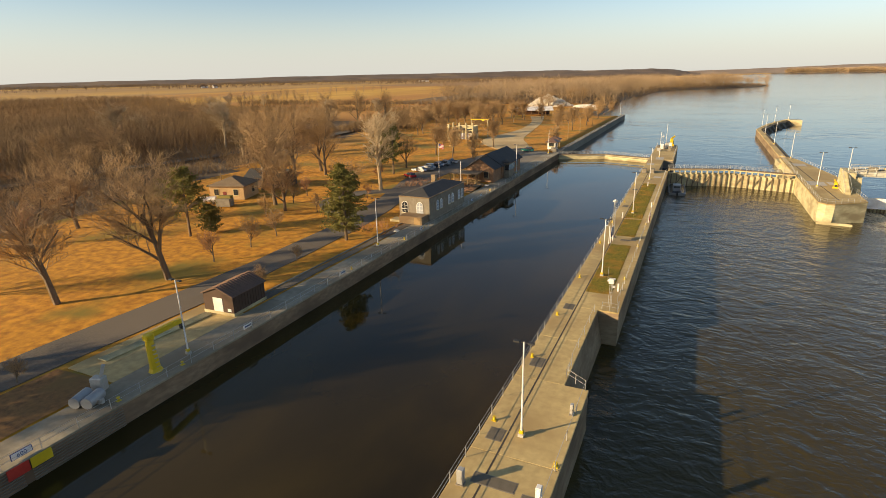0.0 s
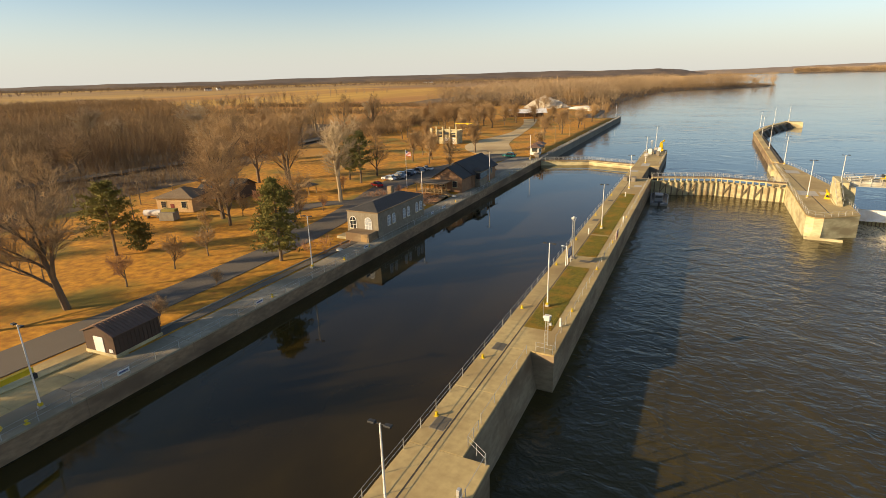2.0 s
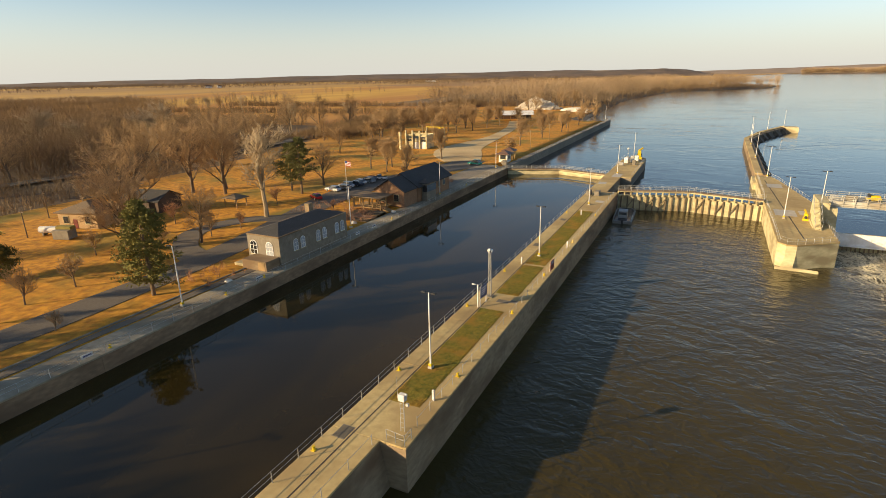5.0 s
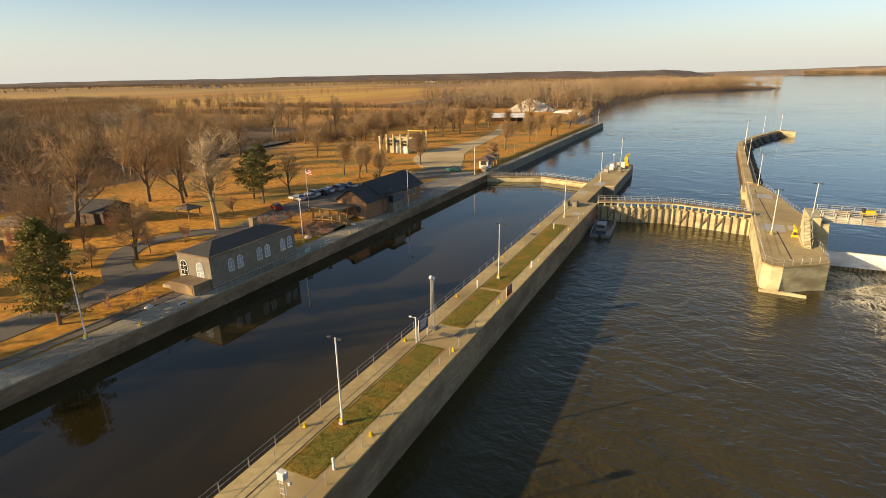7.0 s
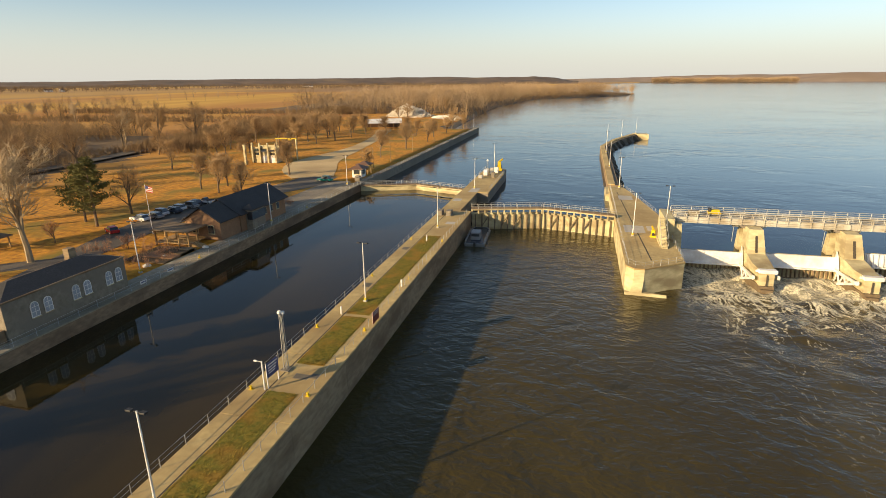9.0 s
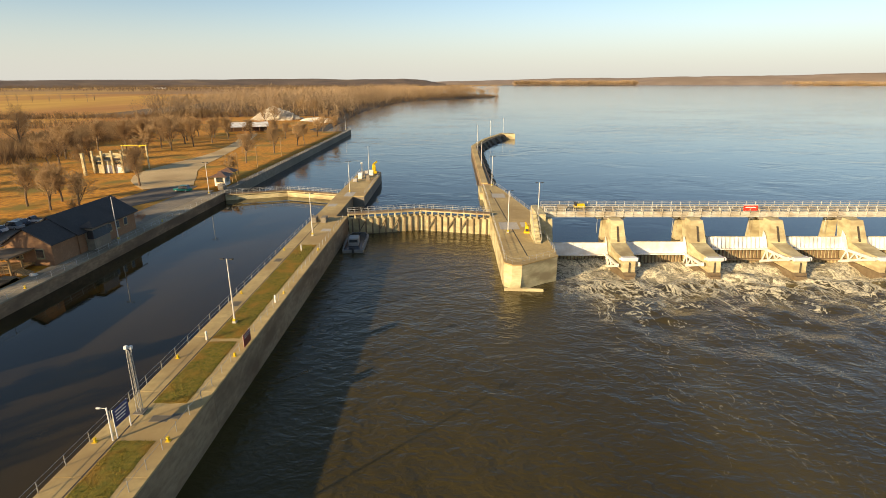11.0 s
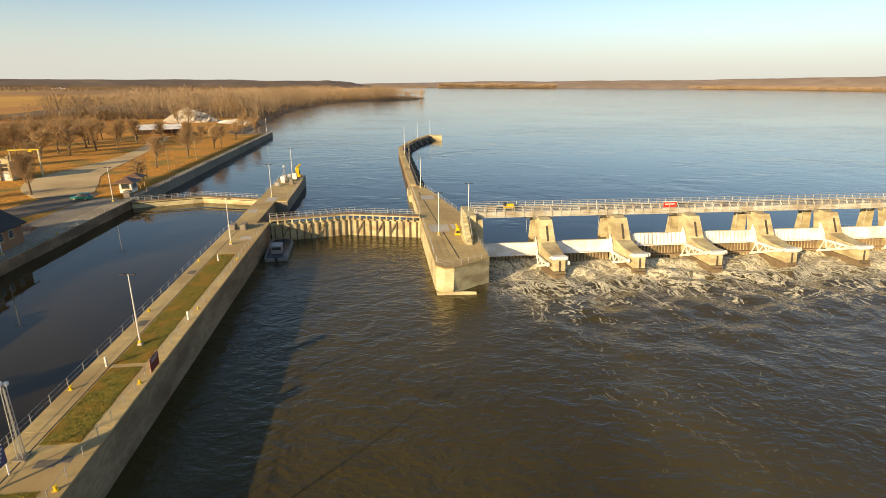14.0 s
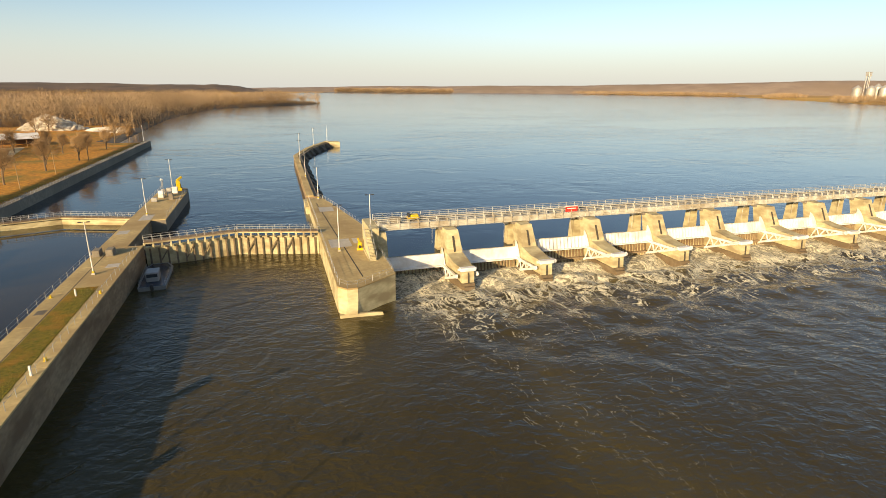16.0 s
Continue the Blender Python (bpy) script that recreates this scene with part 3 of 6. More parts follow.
def lamp_post(material):
    lamp = thing("lamp_post", "tall pale lamp post with twin flat heads", "lamp post", "lock lamp posts")
    part("pole", rod((0, 0, 0.5), (0, 0, 9.05), 0.1, 0.065, 8), material, lamp)
    part("plinth", bx(-0.27, 0.27, -0.27, 0.27, 0, 0.3, 0.04), CONC_PATCH, lamp, "pale concrete plinth")
    part("base", bx(-0.2, 0.2, -0.2, 0.2, 0.3, 0.62, 0.05), YELLOW, lamp, "yellow painted base")
    part("arm", rod((-0.55, 0, 9.0), (0.55, 0, 9.0), 0.04, n=6), BLACK, lamp)
    for s in (-1, 1):
        part("head", bx(s * 0.62 - 0.26, s * 0.62 + 0.26, -0.18, 0.18, 8.95, 9.1, 0.03), BLACK, lamp, "flat black lamp head")
    return lamp


lamp0 = lamp_post(WHITE)
spots = [(3.5, 29.8), (3.6, 71.7), (3.6, 113.6), (3.6, 156.0), (3.2, 201.5), (3.3, 239.0), (44.6, 158.3), (45.0, 211.0), (44.0, 252.0), (44.3, 293.0),
         (46.0, 330.0), (55.0, 362.0), (64.2, 382.0), (-35.8, 29.1), (-36.8, 72.4), (-38.8, 116.6), (-35.3, 152.6), (-37.0, 199.6), (-37.4, 411.0), (-35.9, -12.0)]
lamp0.matrix_world = pose(spots[0][0], spots[0][1], 0)
for x, y in spots[1:]:
    copy_thing(lamp0, pose(x, y, 0 if y < 400 or x > 0 else -0.1, 0, 0, rnd.uniform(-8, 8)))

# ---- furniture of the middle wall ----
# dark service trench along the wall
trench = thing("trench_cover", "dark steel trench cover strip set into the walkway", "trench cover", kind="structure")
for y in range(-60, 170, 6):
    part("cover", bx(2.26, 2.42, y + 0.02, y + 5.98, -0.02, 0.006), JOINT, trench)


def hatch(x, y, w, l, label="dark steel hatch plate set in the deck"):
    h = thing("hatch_plate", label, "hatch", "deck hatches", at=(x, y, 0))
    part("plate", bx(-w / 2, w / 2, -l / 2, l / 2, 0.004, 0.03, 0.008), HATCH, h)
    part("frame", bx(-w / 2 - 0.08, w / 2 + 0.08, -l / 2 - 0.08, l / 2 + 0.08, 0.001, 0.012), CONC_GREY, h)
    return h


for x, y, w, l in [(1.4, 29.2, 1.3, 1.6), (1.45, 42.6, 1.3, 1.9), (1.45, 58.5, 1.2, 1.7), (3.2, 23.6, 3.4, 1.1), (6.2, 22.8, 1.2, 0.9), (1.3, 120, 1.1, 1.6), (1.3, 140, 1.1, 1.6), (4.6, 92.2, 1.6, 0.9), (6.0, 92.6, 0.8, 0.8)]:
    hatch(x, y, w, l)


def turf(y0, y1, label):
    x0, x1 = 2.5, 6.0
    nx, ny = 12, max(8, int((y1 - y0) * 2))
    vs = []
    for j in range(ny + 1):
        for i in range(nx + 1):
            x, y = x0 + (x1 - x0) * i / nx, y0 + (y1 - y0) * j / ny
            wob = 0.12 * noise.noise(Vector((x, y * 0.7, 3)))
            rim = i in (0, nx) or j in (0, ny)
            vs.append((x + (wob if rim else 0), y + (wob if rim else 0), 0.003 if rim else 0.05 + 0.05 * noise.noise(Vector((x * 1.4, y * 1.4, 0)))))
    fs = [(j * (nx + 1) + i, j * (nx + 1) + i + 1, (j + 1) * (nx + 1) + i + 1, (j + 1) * (nx + 1) + i) for j in range(ny) for i in range(nx)]
    bed = thing("grass_strip", label, "grass", "grass strips on the wall")
    finish("turf_bed", vs, fs, TURF, bed, smooth=True)
    rng = np.random.default_rng(int(y0))
    n = int((y1 - y0) * 300)
    px, py = rng.uniform(x0 + 0.05, x1 - 0.05, n), rng.uniform(y0 + 0.05, y1 - 0.05, n)
    ang, hh, ww = rng.uniform(0, 6.28, n), rng.uniform(0.05, 0.13, n), rng.uniform(0.02, 0.05, n)
    lean = rng.normal(0, 0.08, (n, 2))
    V = np.zeros((n, 3, 3))
    V[:, 0] = np.c_[px - ww * np.cos(ang), py - ww * np.sin(ang), np.full(n, 0.03)]
    V[:, 1] = np.c_[px + ww * np.cos(ang), py + ww * np.sin(ang), np.full(n, 0.03)]
    V[:, 2] = np.c_[px + lean[:, 0], py + lean[:, 1], 0.03 + hh]
    finish("turf_cover", V.reshape(-1, 3), [(3 * i, 3 * i + 1, 3 * i + 2) for i in range(n)], TURFBLADE, bed, "short mixed green and dry blades")


turf(64.6, 88.9, "green and brown turf strip on the lock wall")
turf(94.8, 108.2, "patchy dry turf strip on the lock wall")
turf(109.0, 149.5, "dry golden-green turf strip on the lock wall")


def bollard():
    b = thing("mooring_bollard", "small yellow cast mooring bollard", "bollard", "mooring bollards")
    bm = rod((0, 0, 0), (0, 0, 0.36), 0.12, 0.1, 10)
    rod((0, 0, 0.32), (0, 0, 0.43), 0.17, 0.15, 10, bm)
    part("post", bm, YELLOW, b)
    part("base_plate", bx(-0.22, 0.22, -0.22, 0.22, 0, 0.05, 0.01), YELLOW, b)
    return b


bol = bollard()
bspots = [(0.6, 31.0), (0.6, 43.5), (0.6, 55.3), (0.6, 69.9), (0.6, 88.7), (0.6, 104), (0.6, 124), (0.6, 146), (7.1, 27.2), (7.0, 71.4), (7.1, 88.9), (7.1, 104.5), (7.1, 124), (7.1, 146),
          (-34.3, 19.5), (-34.3, 27), (-34.3, 60), (-34.3, 78), (-34.3, 86), (-34.3, 126), (-34.3, 168)]
bol.matrix_world = pose(*bspots[0], 0)
for x, y in bspots[1:]:
    copy_thing(bol, pose(x, y, 0))


def stub(x, y, h=1.3):
    s = thing("marker_post", "short white marker post", "post", "marker posts", at=(x, y, 0))
    part("post", bx(-0.11, 0.11, -0.11, 0.11, 0, h, 0.03), WHITE, s)
    return s


for x, y in [(2.0, 108.6), (4.0, 145.6), (6.7, 66.3), (6.9, 120.5)]:
    stub(x, y, 1.2)


def lattice_tower(x, y, h, label):
    t = thing("lattice_mast", label, "mast", "lattice masts", at=(x, y, 0))
    part("base", bx(-0.5, 0.5, -0.5, 0.5, 0, 0.15, 0.02), CONC_GREY, t)
    c = [(-0.2, -0.2), (0.2, -0.2), (0.2, 0.2), (-0.2, 0.2)]
    for a in c:
        part("leg", rod((*a, 0.1), (a[0] * 0.7, a[1] * 0.7, h), 0.035, n=5), GALV, t)
    k = int(h / 0.6)
    for i in range(k):
        za, zb = 0.2 + i * (h - 0.3) / k, 0.2 + (i + 1) * (h - 0.3) / k
        bm = bmesh.new()
        for j in range(4):
            a, b = c[j], c[(j + 1) % 4]
            s1, s2 = 1 - 0.3 * za / h, 1 - 0.3 * zb / h
            rod((a[0] * s1, a[1] * s1, za), (b[0] * s2, b[1] * s2, zb), 0.012, n=4, bm=bm)
        part("bracing", bm, GALV, t)
    for dx, dy, dz in ((0.28, 0, 0.1), (-0.28, 0.1, 0.0), (0, -0.25, 0.25)):
        bm = bx(dx - 0.16, dx + 0.16, dy - 0.16, dy + 0.16, h + dz, h + dz + 0.34, 0.06)
        rod((dx, dy, h - 0.2), (dx, dy, h + dz), 0.03, n=5, bm=bm)
        part("floodlight", bm, WHITE, t, "small white floodlight")
    return t


lattice_tower(2.2, 93.2, 6.8, "slim lattice steel mast with lamps beside the lock")
wx = thing("weather_mast", "short mast carrying white instrument boxes", "mast", at=(6.35, 61.0, 0))
for a in ((-0.2, -0.2), (0.2, -0.2), (0.0, 0.22)):
    part("leg", rod((*a, 0), (a[0] * 0.8, a[1] * 0.8, 3.2), 0.03, n=5), GALV, wx)
for i in range(6):
    part("rung", rod((-0.2, -0.2, 0.4 + i * 0.5), (0.2, -0.2, 0.4 + i * 0.5), 0.02, n=4), GALV, wx)
for dx, dy, z0, s in ((0.0, 0.0, 3.1, 0.34), (-0.42, 0.1, 3.3, 0.13), (0.36, 0.05, 3.6, 0.12), (0.3, 0.3, 2.4, 0.16)):
    part("instrument_box", bx(dx - s, dx + s, dy - s * 0.8, dy + s * 0.8, z0, z0 + s * 2, 0.05), WHITE, wx, "white instrument box")
part("antenna", rod((-0.5, 0, 3.2), (-0.5, 0, 5.4), 0.02, n=4), GALV, wx)


def panel_sign(name, label, x, y, turn, w, h, z, material, posts, bars=(0.16, 0.1, 0.1)):
    s = thing(name, label, "sign", at=(x, y, 0), turn=turn)
    part("panel", bx(-w / 2, w / 2, -0.04, 0.04, z, z + h, 0.015), material, s)
    for px in posts:
        part("post", rod((px, 0.08, 0), (px, 0.08, z + h), 0.06, n=6), WHITE, s)
    zz = z + h
    for i, b in enumerate(bars):
        zz -= b + h * 0.09
        part("text_bar", bx(-w * 0.4, w * (0.4 - 0.07 * i), -0.055, -0.042, zz, zz + b * 0.8), WHITE, s, "pale bar of lettering")
    return s


panel_sign("blue_notice", "dark blue notice board on white posts", 2.45, 90.2, 86, 2.0, 1.7, 1.2, BLUE, (-0.95, 0.95), (0.2, 0.16, 0.16, 0.12))
panel_sign("maroon_notice", "maroon notice board on the river edge of the wall", 7.55, 107.5, 90, 2.2, 1.6, 0.1, MAROON, (-0.9, 0.9), (0.14, 0.12))
cm = thing("camera_post", "white post with a small lamp arm", "post", at=(2.1, 88.9, 0))
part("pole", rod((0, 0, 0), (0, 0, 3.4), 0.07, n=6), WHITE, cm)
part("arm", rod((0, 0, 3.3), (-0.7, 0, 3.4), 0.03, n=5), WHITE, cm)
part("head", bx(-0.9, -0.5, -0.1, 0.1, 3.3, 3.45, 0.03), WHITE, cm)


def cabinet(x, y, w, l, h, material=None, label="grey steel equipment cabinet on the lock wall", turn=0, z=0):
    c = thing("equipment_cabinet", label, "cabinet", "equipment cabinets", at=(x, y, z), turn=turn)
    part("body", bx(-w / 2, w / 2, -l / 2, l / 2, 0.1, h, 0.03), material or GALV, c)
    part("plinth", bx(-w / 2 - 0.06, w / 2 + 0.06, -l / 2 - 0.06, l / 2 + 0.06, 0, 0.1), CONC_GREY, c)
    part("door", bx(-w * 0.42, w * 0.42, -l / 2 - 0.025, -l / 2 - 0.002, 0.18, h - 0.1, 0.01), material or GALV, c)
    part("handle", bx(w * 0.3, w * 0.34, -l / 2 - 0.06, -l / 2 - 0.026, h * 0.45, h * 0.6), BLACK, c)
    return c


cabinet(1.2, 167.8, 1.2, 2.2, 1.2, CONC_GREY)
cabinet(3.4, 167.8, 1.2, 2.2, 1.2, CONC_GREY)
cabinet(2.6, 224.5, 1.3, 1.2, 2.0, WHITE)
cabinet(4.3, 227.5, 1.2, 1.4, 2.3, GALV)
cabinet(1.8, 219, 1.4, 1.0, 1.1)
cabinet(5.6, 221.5, 1.1, 1.0, 1.7, CONC_GREY)
cabinet(2.2, 230.5, 0.9, 0.9, 1.5, GALV)
cabinet(5.2, 231.0, 1.5, 1.1, 1.9, WHITE)
cabinet(3.6, 234.5, 0.8, 0.8, 1.2, GALV)
small_mast = lattice_tower(2.8, 226.8, 4.6, "short lattice mast at the wall end")
cabinet(0.9, 22.5, 0.5, 0.5, 1.4)
cabinet(6.9, 22.8, 0.4, 0.5, 1.6, WHITE)
cabinet(6.8, 34.6, 0.3, 0.4, 1.1, GALV)
cabinet(-36, 206.5, 1.6, 2.4, 1.1, CONC_GREY)
cabinet(-37.5, 209.5, 1.6, 2.0, 1.1, CONC_GREY)
for x, y, w, l in [(3.6, 199, 2.6, 6), (1.6, 185, 2.2, 3.2), (5.4, 160.5, 2, 2.2), (45.8, 197, 3.6, 5.5), (45.4, 164, 4.2, 6), (48.8, 165, 1.4, 4)]:
    p_ = thing("deck_patch", "pale repaired concrete panel in the deck", "deck panel", "deck panels", kind="structure", at=(x, y, 0))
    part("panel", bx(-w / 2, w / 2, -l / 2, l / 2, 0.003, 0.012), CONC_PATCH, p_)
channel = thing("cable_trench", "dark cable trench running along the river wall deck", "trench cover", kind="structure")
part("cover", beam((44.0, 205, 0.0), (46.6, 142.5, 0.0), 0.22, 0.02), JOINT, channel)


def small_crane(x, y, z, label, turn=0.0):
    c = thing("yellow_winch", label, "winch", "yellow machines", at=(x, y, z), turn=turn)
    part("base", bx(-0.7, 0.7, -0.6, 0.6, 0, 0.4, 0.05), YELLOW, c)
    part("body", bx(-0.45, 0.45, -0.4, 0.4, 0.4, 1.5, 0.08), YELLOW, c)
    part("boom", beam((-0.3, 0, 1.5), (0.9, 0.4, 2.0), 0.28, 0.3), YELLOW, c)
    part("drum", rod((-0.6, 0, 0.7), (0.6, 0, 0.7), 0.3, n=10), BLACK, c)
    return c


small_crane(5.6, 235.5, 0, "tall yellow mooring winch at the wall end", 10).scale = (1.3, 1.3, 2.0)
small_crane(48.6, 158.4, 0, "yellow tractor-like winch on the river wall", 80)

# moored work boat
boat = thing("work_boat", "grey aluminium work boat moored beside the wall", "boat", at=(10.6, 166.0, TAIL), turn=4)
part("hull", prism([(-1.9, -7), (2.3, -7), (2.6, 4.5), (1.6, 7), (-1.2, 7), (-1.9, 5)], -0.4, 0.75, top=[(-2.1, -7.2), (2.5, -7.2), (2.8, 4.6), (1.7, 7.4), (-1.3, 7.4), (-2.1, 5.1)]), TANKMAT, boat)
part("deck", prism([(-1.8, -6.9), (2.2, -6.9), (2.5, 4.4), (1.5, 6.9), (-1.1, 6.9), (-1.8, 4.9)], 0.75, 0.8), CARDARK, boat)
part("cabin", bx(-1.0, 1.2, -4.6, -1.6, 0.8, 2.6, 0.12), TANKMAT, boat)
part("window", bx(-0.8, 1.0, -4.64, -4.6, 1.7, 2.3), DARKGLASS, boat)
part("outboard", bx(0.0, 0.5, -7.7, -7.2, 0.1, 1.3, 0.1), BLACK, boat)
railing_on(boat, (-1.9, -6.8), (-1.9, 4.8), 0.78, 1.4, 0.8, r=0.025)
railing_on(boat, (2.3, -6.8), (2.6, 4.4), 0.78, 1.4, 0.8, r=0.025)

# ---- the dam ----
PITCH, FIRST, BAYS = 16.35, 66.9, 12
pier0 = thing("dam_pier", "sunlit concrete dam pier with a slotted tower and sloping nose", "dam pier", "dam piers", at=(FIRST, 0, 0))
part("shaft", prism([(-1.6, 154.5), (1.6, 154.5), (1.5, 159.2), (-1.5, 159.2)], -1.2, 3.1, top=[(-1.25, 156.6), (1.25, 156.6), (1.25, 160.6), (-1.25, 160.6)]), CONC_PALE, pier0)
bm_ = bmesh.new()
_prof = [(146.3, -9), (168, -9), (168, -3.4), (159.4, -3.4), (159.2, -1.1), (154.4, -1.15), (150.6, -1.75), (146.9, -1.9)]
_ls = [[bm_.verts.new((s * (1.2 if i in (0, 7) else 1.65), y, z)) for i, (y, z) in enumerate(_prof)] for s in (-1, 1)]
bm_.faces.new(_ls[0]); bm_.faces.new(_ls[1][::-1])
for i in range(len(_prof)):
    j = (i + 1) % len(_prof)
    bm_.faces.new((_ls[0][i], _ls[1][i], _ls[1][j], _ls[0][j]))
part("body", bm_, CONC_PALE, pier0)
part("slot", prism([(-0.2, 154.52), (0.2, 154.52), (0.2, 157.2), (-0.2, 157.2)], -0.9, 2.0, top=[(-0.2, 155.95), (0.2, 155.95), (0.2, 157.4), (-0.2, 157.4)]), JOINT, pier0, "dark vertical slot")
part("nose_seam", prism([(-0.1, 146.26), (0.1, 146.26), (0.1, 146.9), (-0.1, 146.9)], -5.8, -2.7, top=[(-0.1, 146.62), (0.1, 146.62), (0.1, 147.2), (-0.1, 147.2)]), JOINT, pier0, "dark seam in the nose")
beam_ = part("trunnion_beam", bx(-1.5, 1.55, 146.6, 147.7, -2.45, -1.78, 0.06), WHITE, pier0, "white painted trunnion beam")
for s_ in (-1, 1):
    part("trunnion_pin", rod((s_ * 1.5, 147.3, -2.15), (s_ * 1.85, 147.3, -2.15), 0.25, n=10), WHITE, beam_)
part("foot", prism([(-1.15, 145.2), (1.15, 145.2), (1.3, 148), (-1.3, 148)], -9, -5.2, top=[(-0.95, 145.7), (0.95, 145.7), (1.25, 147.8), (-1.25, 147.8)]), CONC_WET, pier0, "wet dark footing")
part("wet_band", prism([(-1.24, 146.24), (1.24, 146.24), (1.69, 150.6), (1.69, 156), (-1.69, 156), (-1.69, 150.6)], -9, -4.7), CONC_WET, pier0, "dark waterline stain on the concrete")
part("rear_block", prism([(-1.1, 163.2), (1.1, 163.2), (1.1, 165.4), (-1.1, 165.4)], -3.6, 2.2, top=[(-0.9, 163.4), (0.9, 163.4), (0.9, 165.2), (-0.9, 165.2)]), CONC_PALE, pier0)
part("bearing", bx(-1.9, 1.9, 159.2, 160.6, 2.6, 3.1, 0.04), CONC_GREY, pier0)
part("plaque", bx(-0.55, 0.55, 159.55, 159.62, 3.2, 4.2, 0.03), BRIDGE, pier0)
hoist = thing("hoist_frame", "grey steel hoist hanging under the bridge beside a pier", "hoist", "gate hoists", at=(FIRST, 0, 0))
for s in (-1, 1):
    part("box", bx(s * 2.5 - 0.6, s * 2.5 + 0.6, 161.2, 163.0, 2.35, 3.15, 0.05), GALV, hoist)
    part("chain", rod((s * 2.6, 162.0, -1.0), (s * 2.6, 162.0, 2.4), 0.05, n=4), GALV, hoist)


def arc(z):
    """Upstream bow of the skin about the trunnion axis."""
    return 148.2 + math.sqrt(max(0.1, 9.6 ** 2 - (z + 2.2) ** 2)) - 0.2


half = PITCH / 2 - 1.8


def tainter_gate(label, ribbed):
    """A radial gate: bowed skin, white upper plate, dark ribs below it and trussed white arms to the trunnions."""
    g = thing("tainter_gate", label, "dam gate", "dam gates", at=(FIRST - PITCH / 2, 0, 0))
    zs = [-7.0, -6.2, -5.4, -4.6, -3.8, -3.0, -2.2, -1.5, -0.55]
    bm = bmesh.new()
    for za, zb in zip(zs, zs[1:]):
        for back in (0.0, 0.12):
            q = [(-half, arc(za) + back, za), (half, arc(za) + back, za), (half, arc(zb) + back, zb), (-half, arc(zb) + back, zb)]
            bm.faces.new([bm.verts.new(p) for p in (q if not back else q[::-1])])
    part("skin", bm, CONC_PALE, g)
    first = None
    for i in range(17):
        x = -half + 0.35 + i * (2 * half - 0.7) / 16
        if first is None:
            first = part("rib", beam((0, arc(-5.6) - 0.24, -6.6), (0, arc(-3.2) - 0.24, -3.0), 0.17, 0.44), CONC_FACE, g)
            first.location.x = x
        else:
            again(first, g, pose(x, 0, 0))
    y1 = arc(-1.7) - 0.3
    part("upper_plate", prism([(-half, y1 - 0.75), (half, y1 - 0.75), (half, y1 - 0.5), (-half, y1 - 0.5)], -2.85, -0.55, top=[(-half, y1 - 0.3), (half, y1 - 0.3), (half, y1), (-half, y1)]), WHITE, g, "white painted upper plate")
    part("girder", bx(-half, half, y1 - 1.5, y1 - 0.4, -3.0, -2.8, 0.02), WHITE, g, "white painted girder flange")
    if ribbed:
        st = None
        for i in range(15):
            x = -half + 0.25 + i * (2 * half - 0.5) / 14
            if st is None:
                st = part("stiffener", prism([(-0.06, y1 - 1.15), (0.06, y1 - 1.15), (0.06, y1 - 0.76), (-0.06, y1 - 0.76)], -2.8, -0.6, top=[(-0.06, y1 - 0.6), (0.06, y1 - 0.6), (0.06, y1 - 0.3), (-0.06, y1 - 0.3)]), WHITE, g)
                st.location.x = x
            else:
                again(st, g, pose(x, 0, 0))
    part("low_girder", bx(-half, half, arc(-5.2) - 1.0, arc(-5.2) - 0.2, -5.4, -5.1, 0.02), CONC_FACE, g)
    for s in (-1, 1):
        x = s * (half - 0.25)
        # curved edge plate beside the pier
        bm = bmesh.new()
        pts = [(y1 - 2.6, -2.9), (y1 + 0.1, -2.9), (y1 + 0.1, 0.75), (y1 - 0.35, 0.55), (y1 - 1.0, -0.1), (y1 - 1.7, -1.1)]
        lo, hi = ([bm.verts.new((x + d, y, z)) for y, z in pts] for d in (0.1, 0.2))
        bm.faces.new(lo), bm.faces.new(hi[::-1])
        for i in range(len(pts)):
            j = (i + 1) % len(pts)
            bm.faces.new((lo[i], lo[j], hi[j], hi[i]))
        part("edge_plate", bm, WHITE, g, "white curved edge plate")
        arm = part("arm", beam((x, 147.6, -2.25), (x, y1 - 0.9, -2.75), 0.36, 0.5), WHITE, g, "white radial arm")
        part("lower_arm", beam((x, 147.6, -2.35), (x, arc(-5.6) - 0.6, -5.6), 0.36, 0.46), WHITE, arm)
        for f, q in ((0.32, 0.42), (0.55, 0.42), (0.55, 0.7), (0.82, 0.7), (0.82, 0.95)):
            part("strut", beam((x, 147.6 + (y1 - 148.5) * f, -2.25 - 0.5 * f), (x, 147.6 + (arc(-5.6) - 148.2) * q, -2.35 - 3.25 * q), 0.2, 0.24), WHITE, arm)
        part("hub", rod((x - s * 0.15, 147.4, -2.2), (x + s * 0.15, 147.4, -2.2), 0.42, n=10), WHITE, g)
    return g


gate_smooth = tainter_gate("lowered white tainter gate with water-washed plate and radial arms", False)
gate_ribbed = tainter_gate("raised white tainter gate with ribbed plate and radial arms", True)
for i in range(1, BAYS):
    copy_thing(pier0, pose(FIRST + i * PITCH, 0, 0))
    copy_thing(hoist, pose(FIRST + i * PITCH, 0, 0))
    if i > 2:
        copy_thing(gate_ribbed, pose(FIRST + (i - 0.5) * PITCH, 0, 0))
gate_ribbed.matrix_world = pose(FIRST + 1.5 * PITCH, 0, 0)
gate_smooth.matrix_world = pose(FIRST - PITCH / 2, 0, -1.3)
copy_thing(gate_smooth, pose(FIRST + 0.5 * PITCH, 0, -1.1))
XE = FIRST + (BAYS - 1) * PITCH + 2
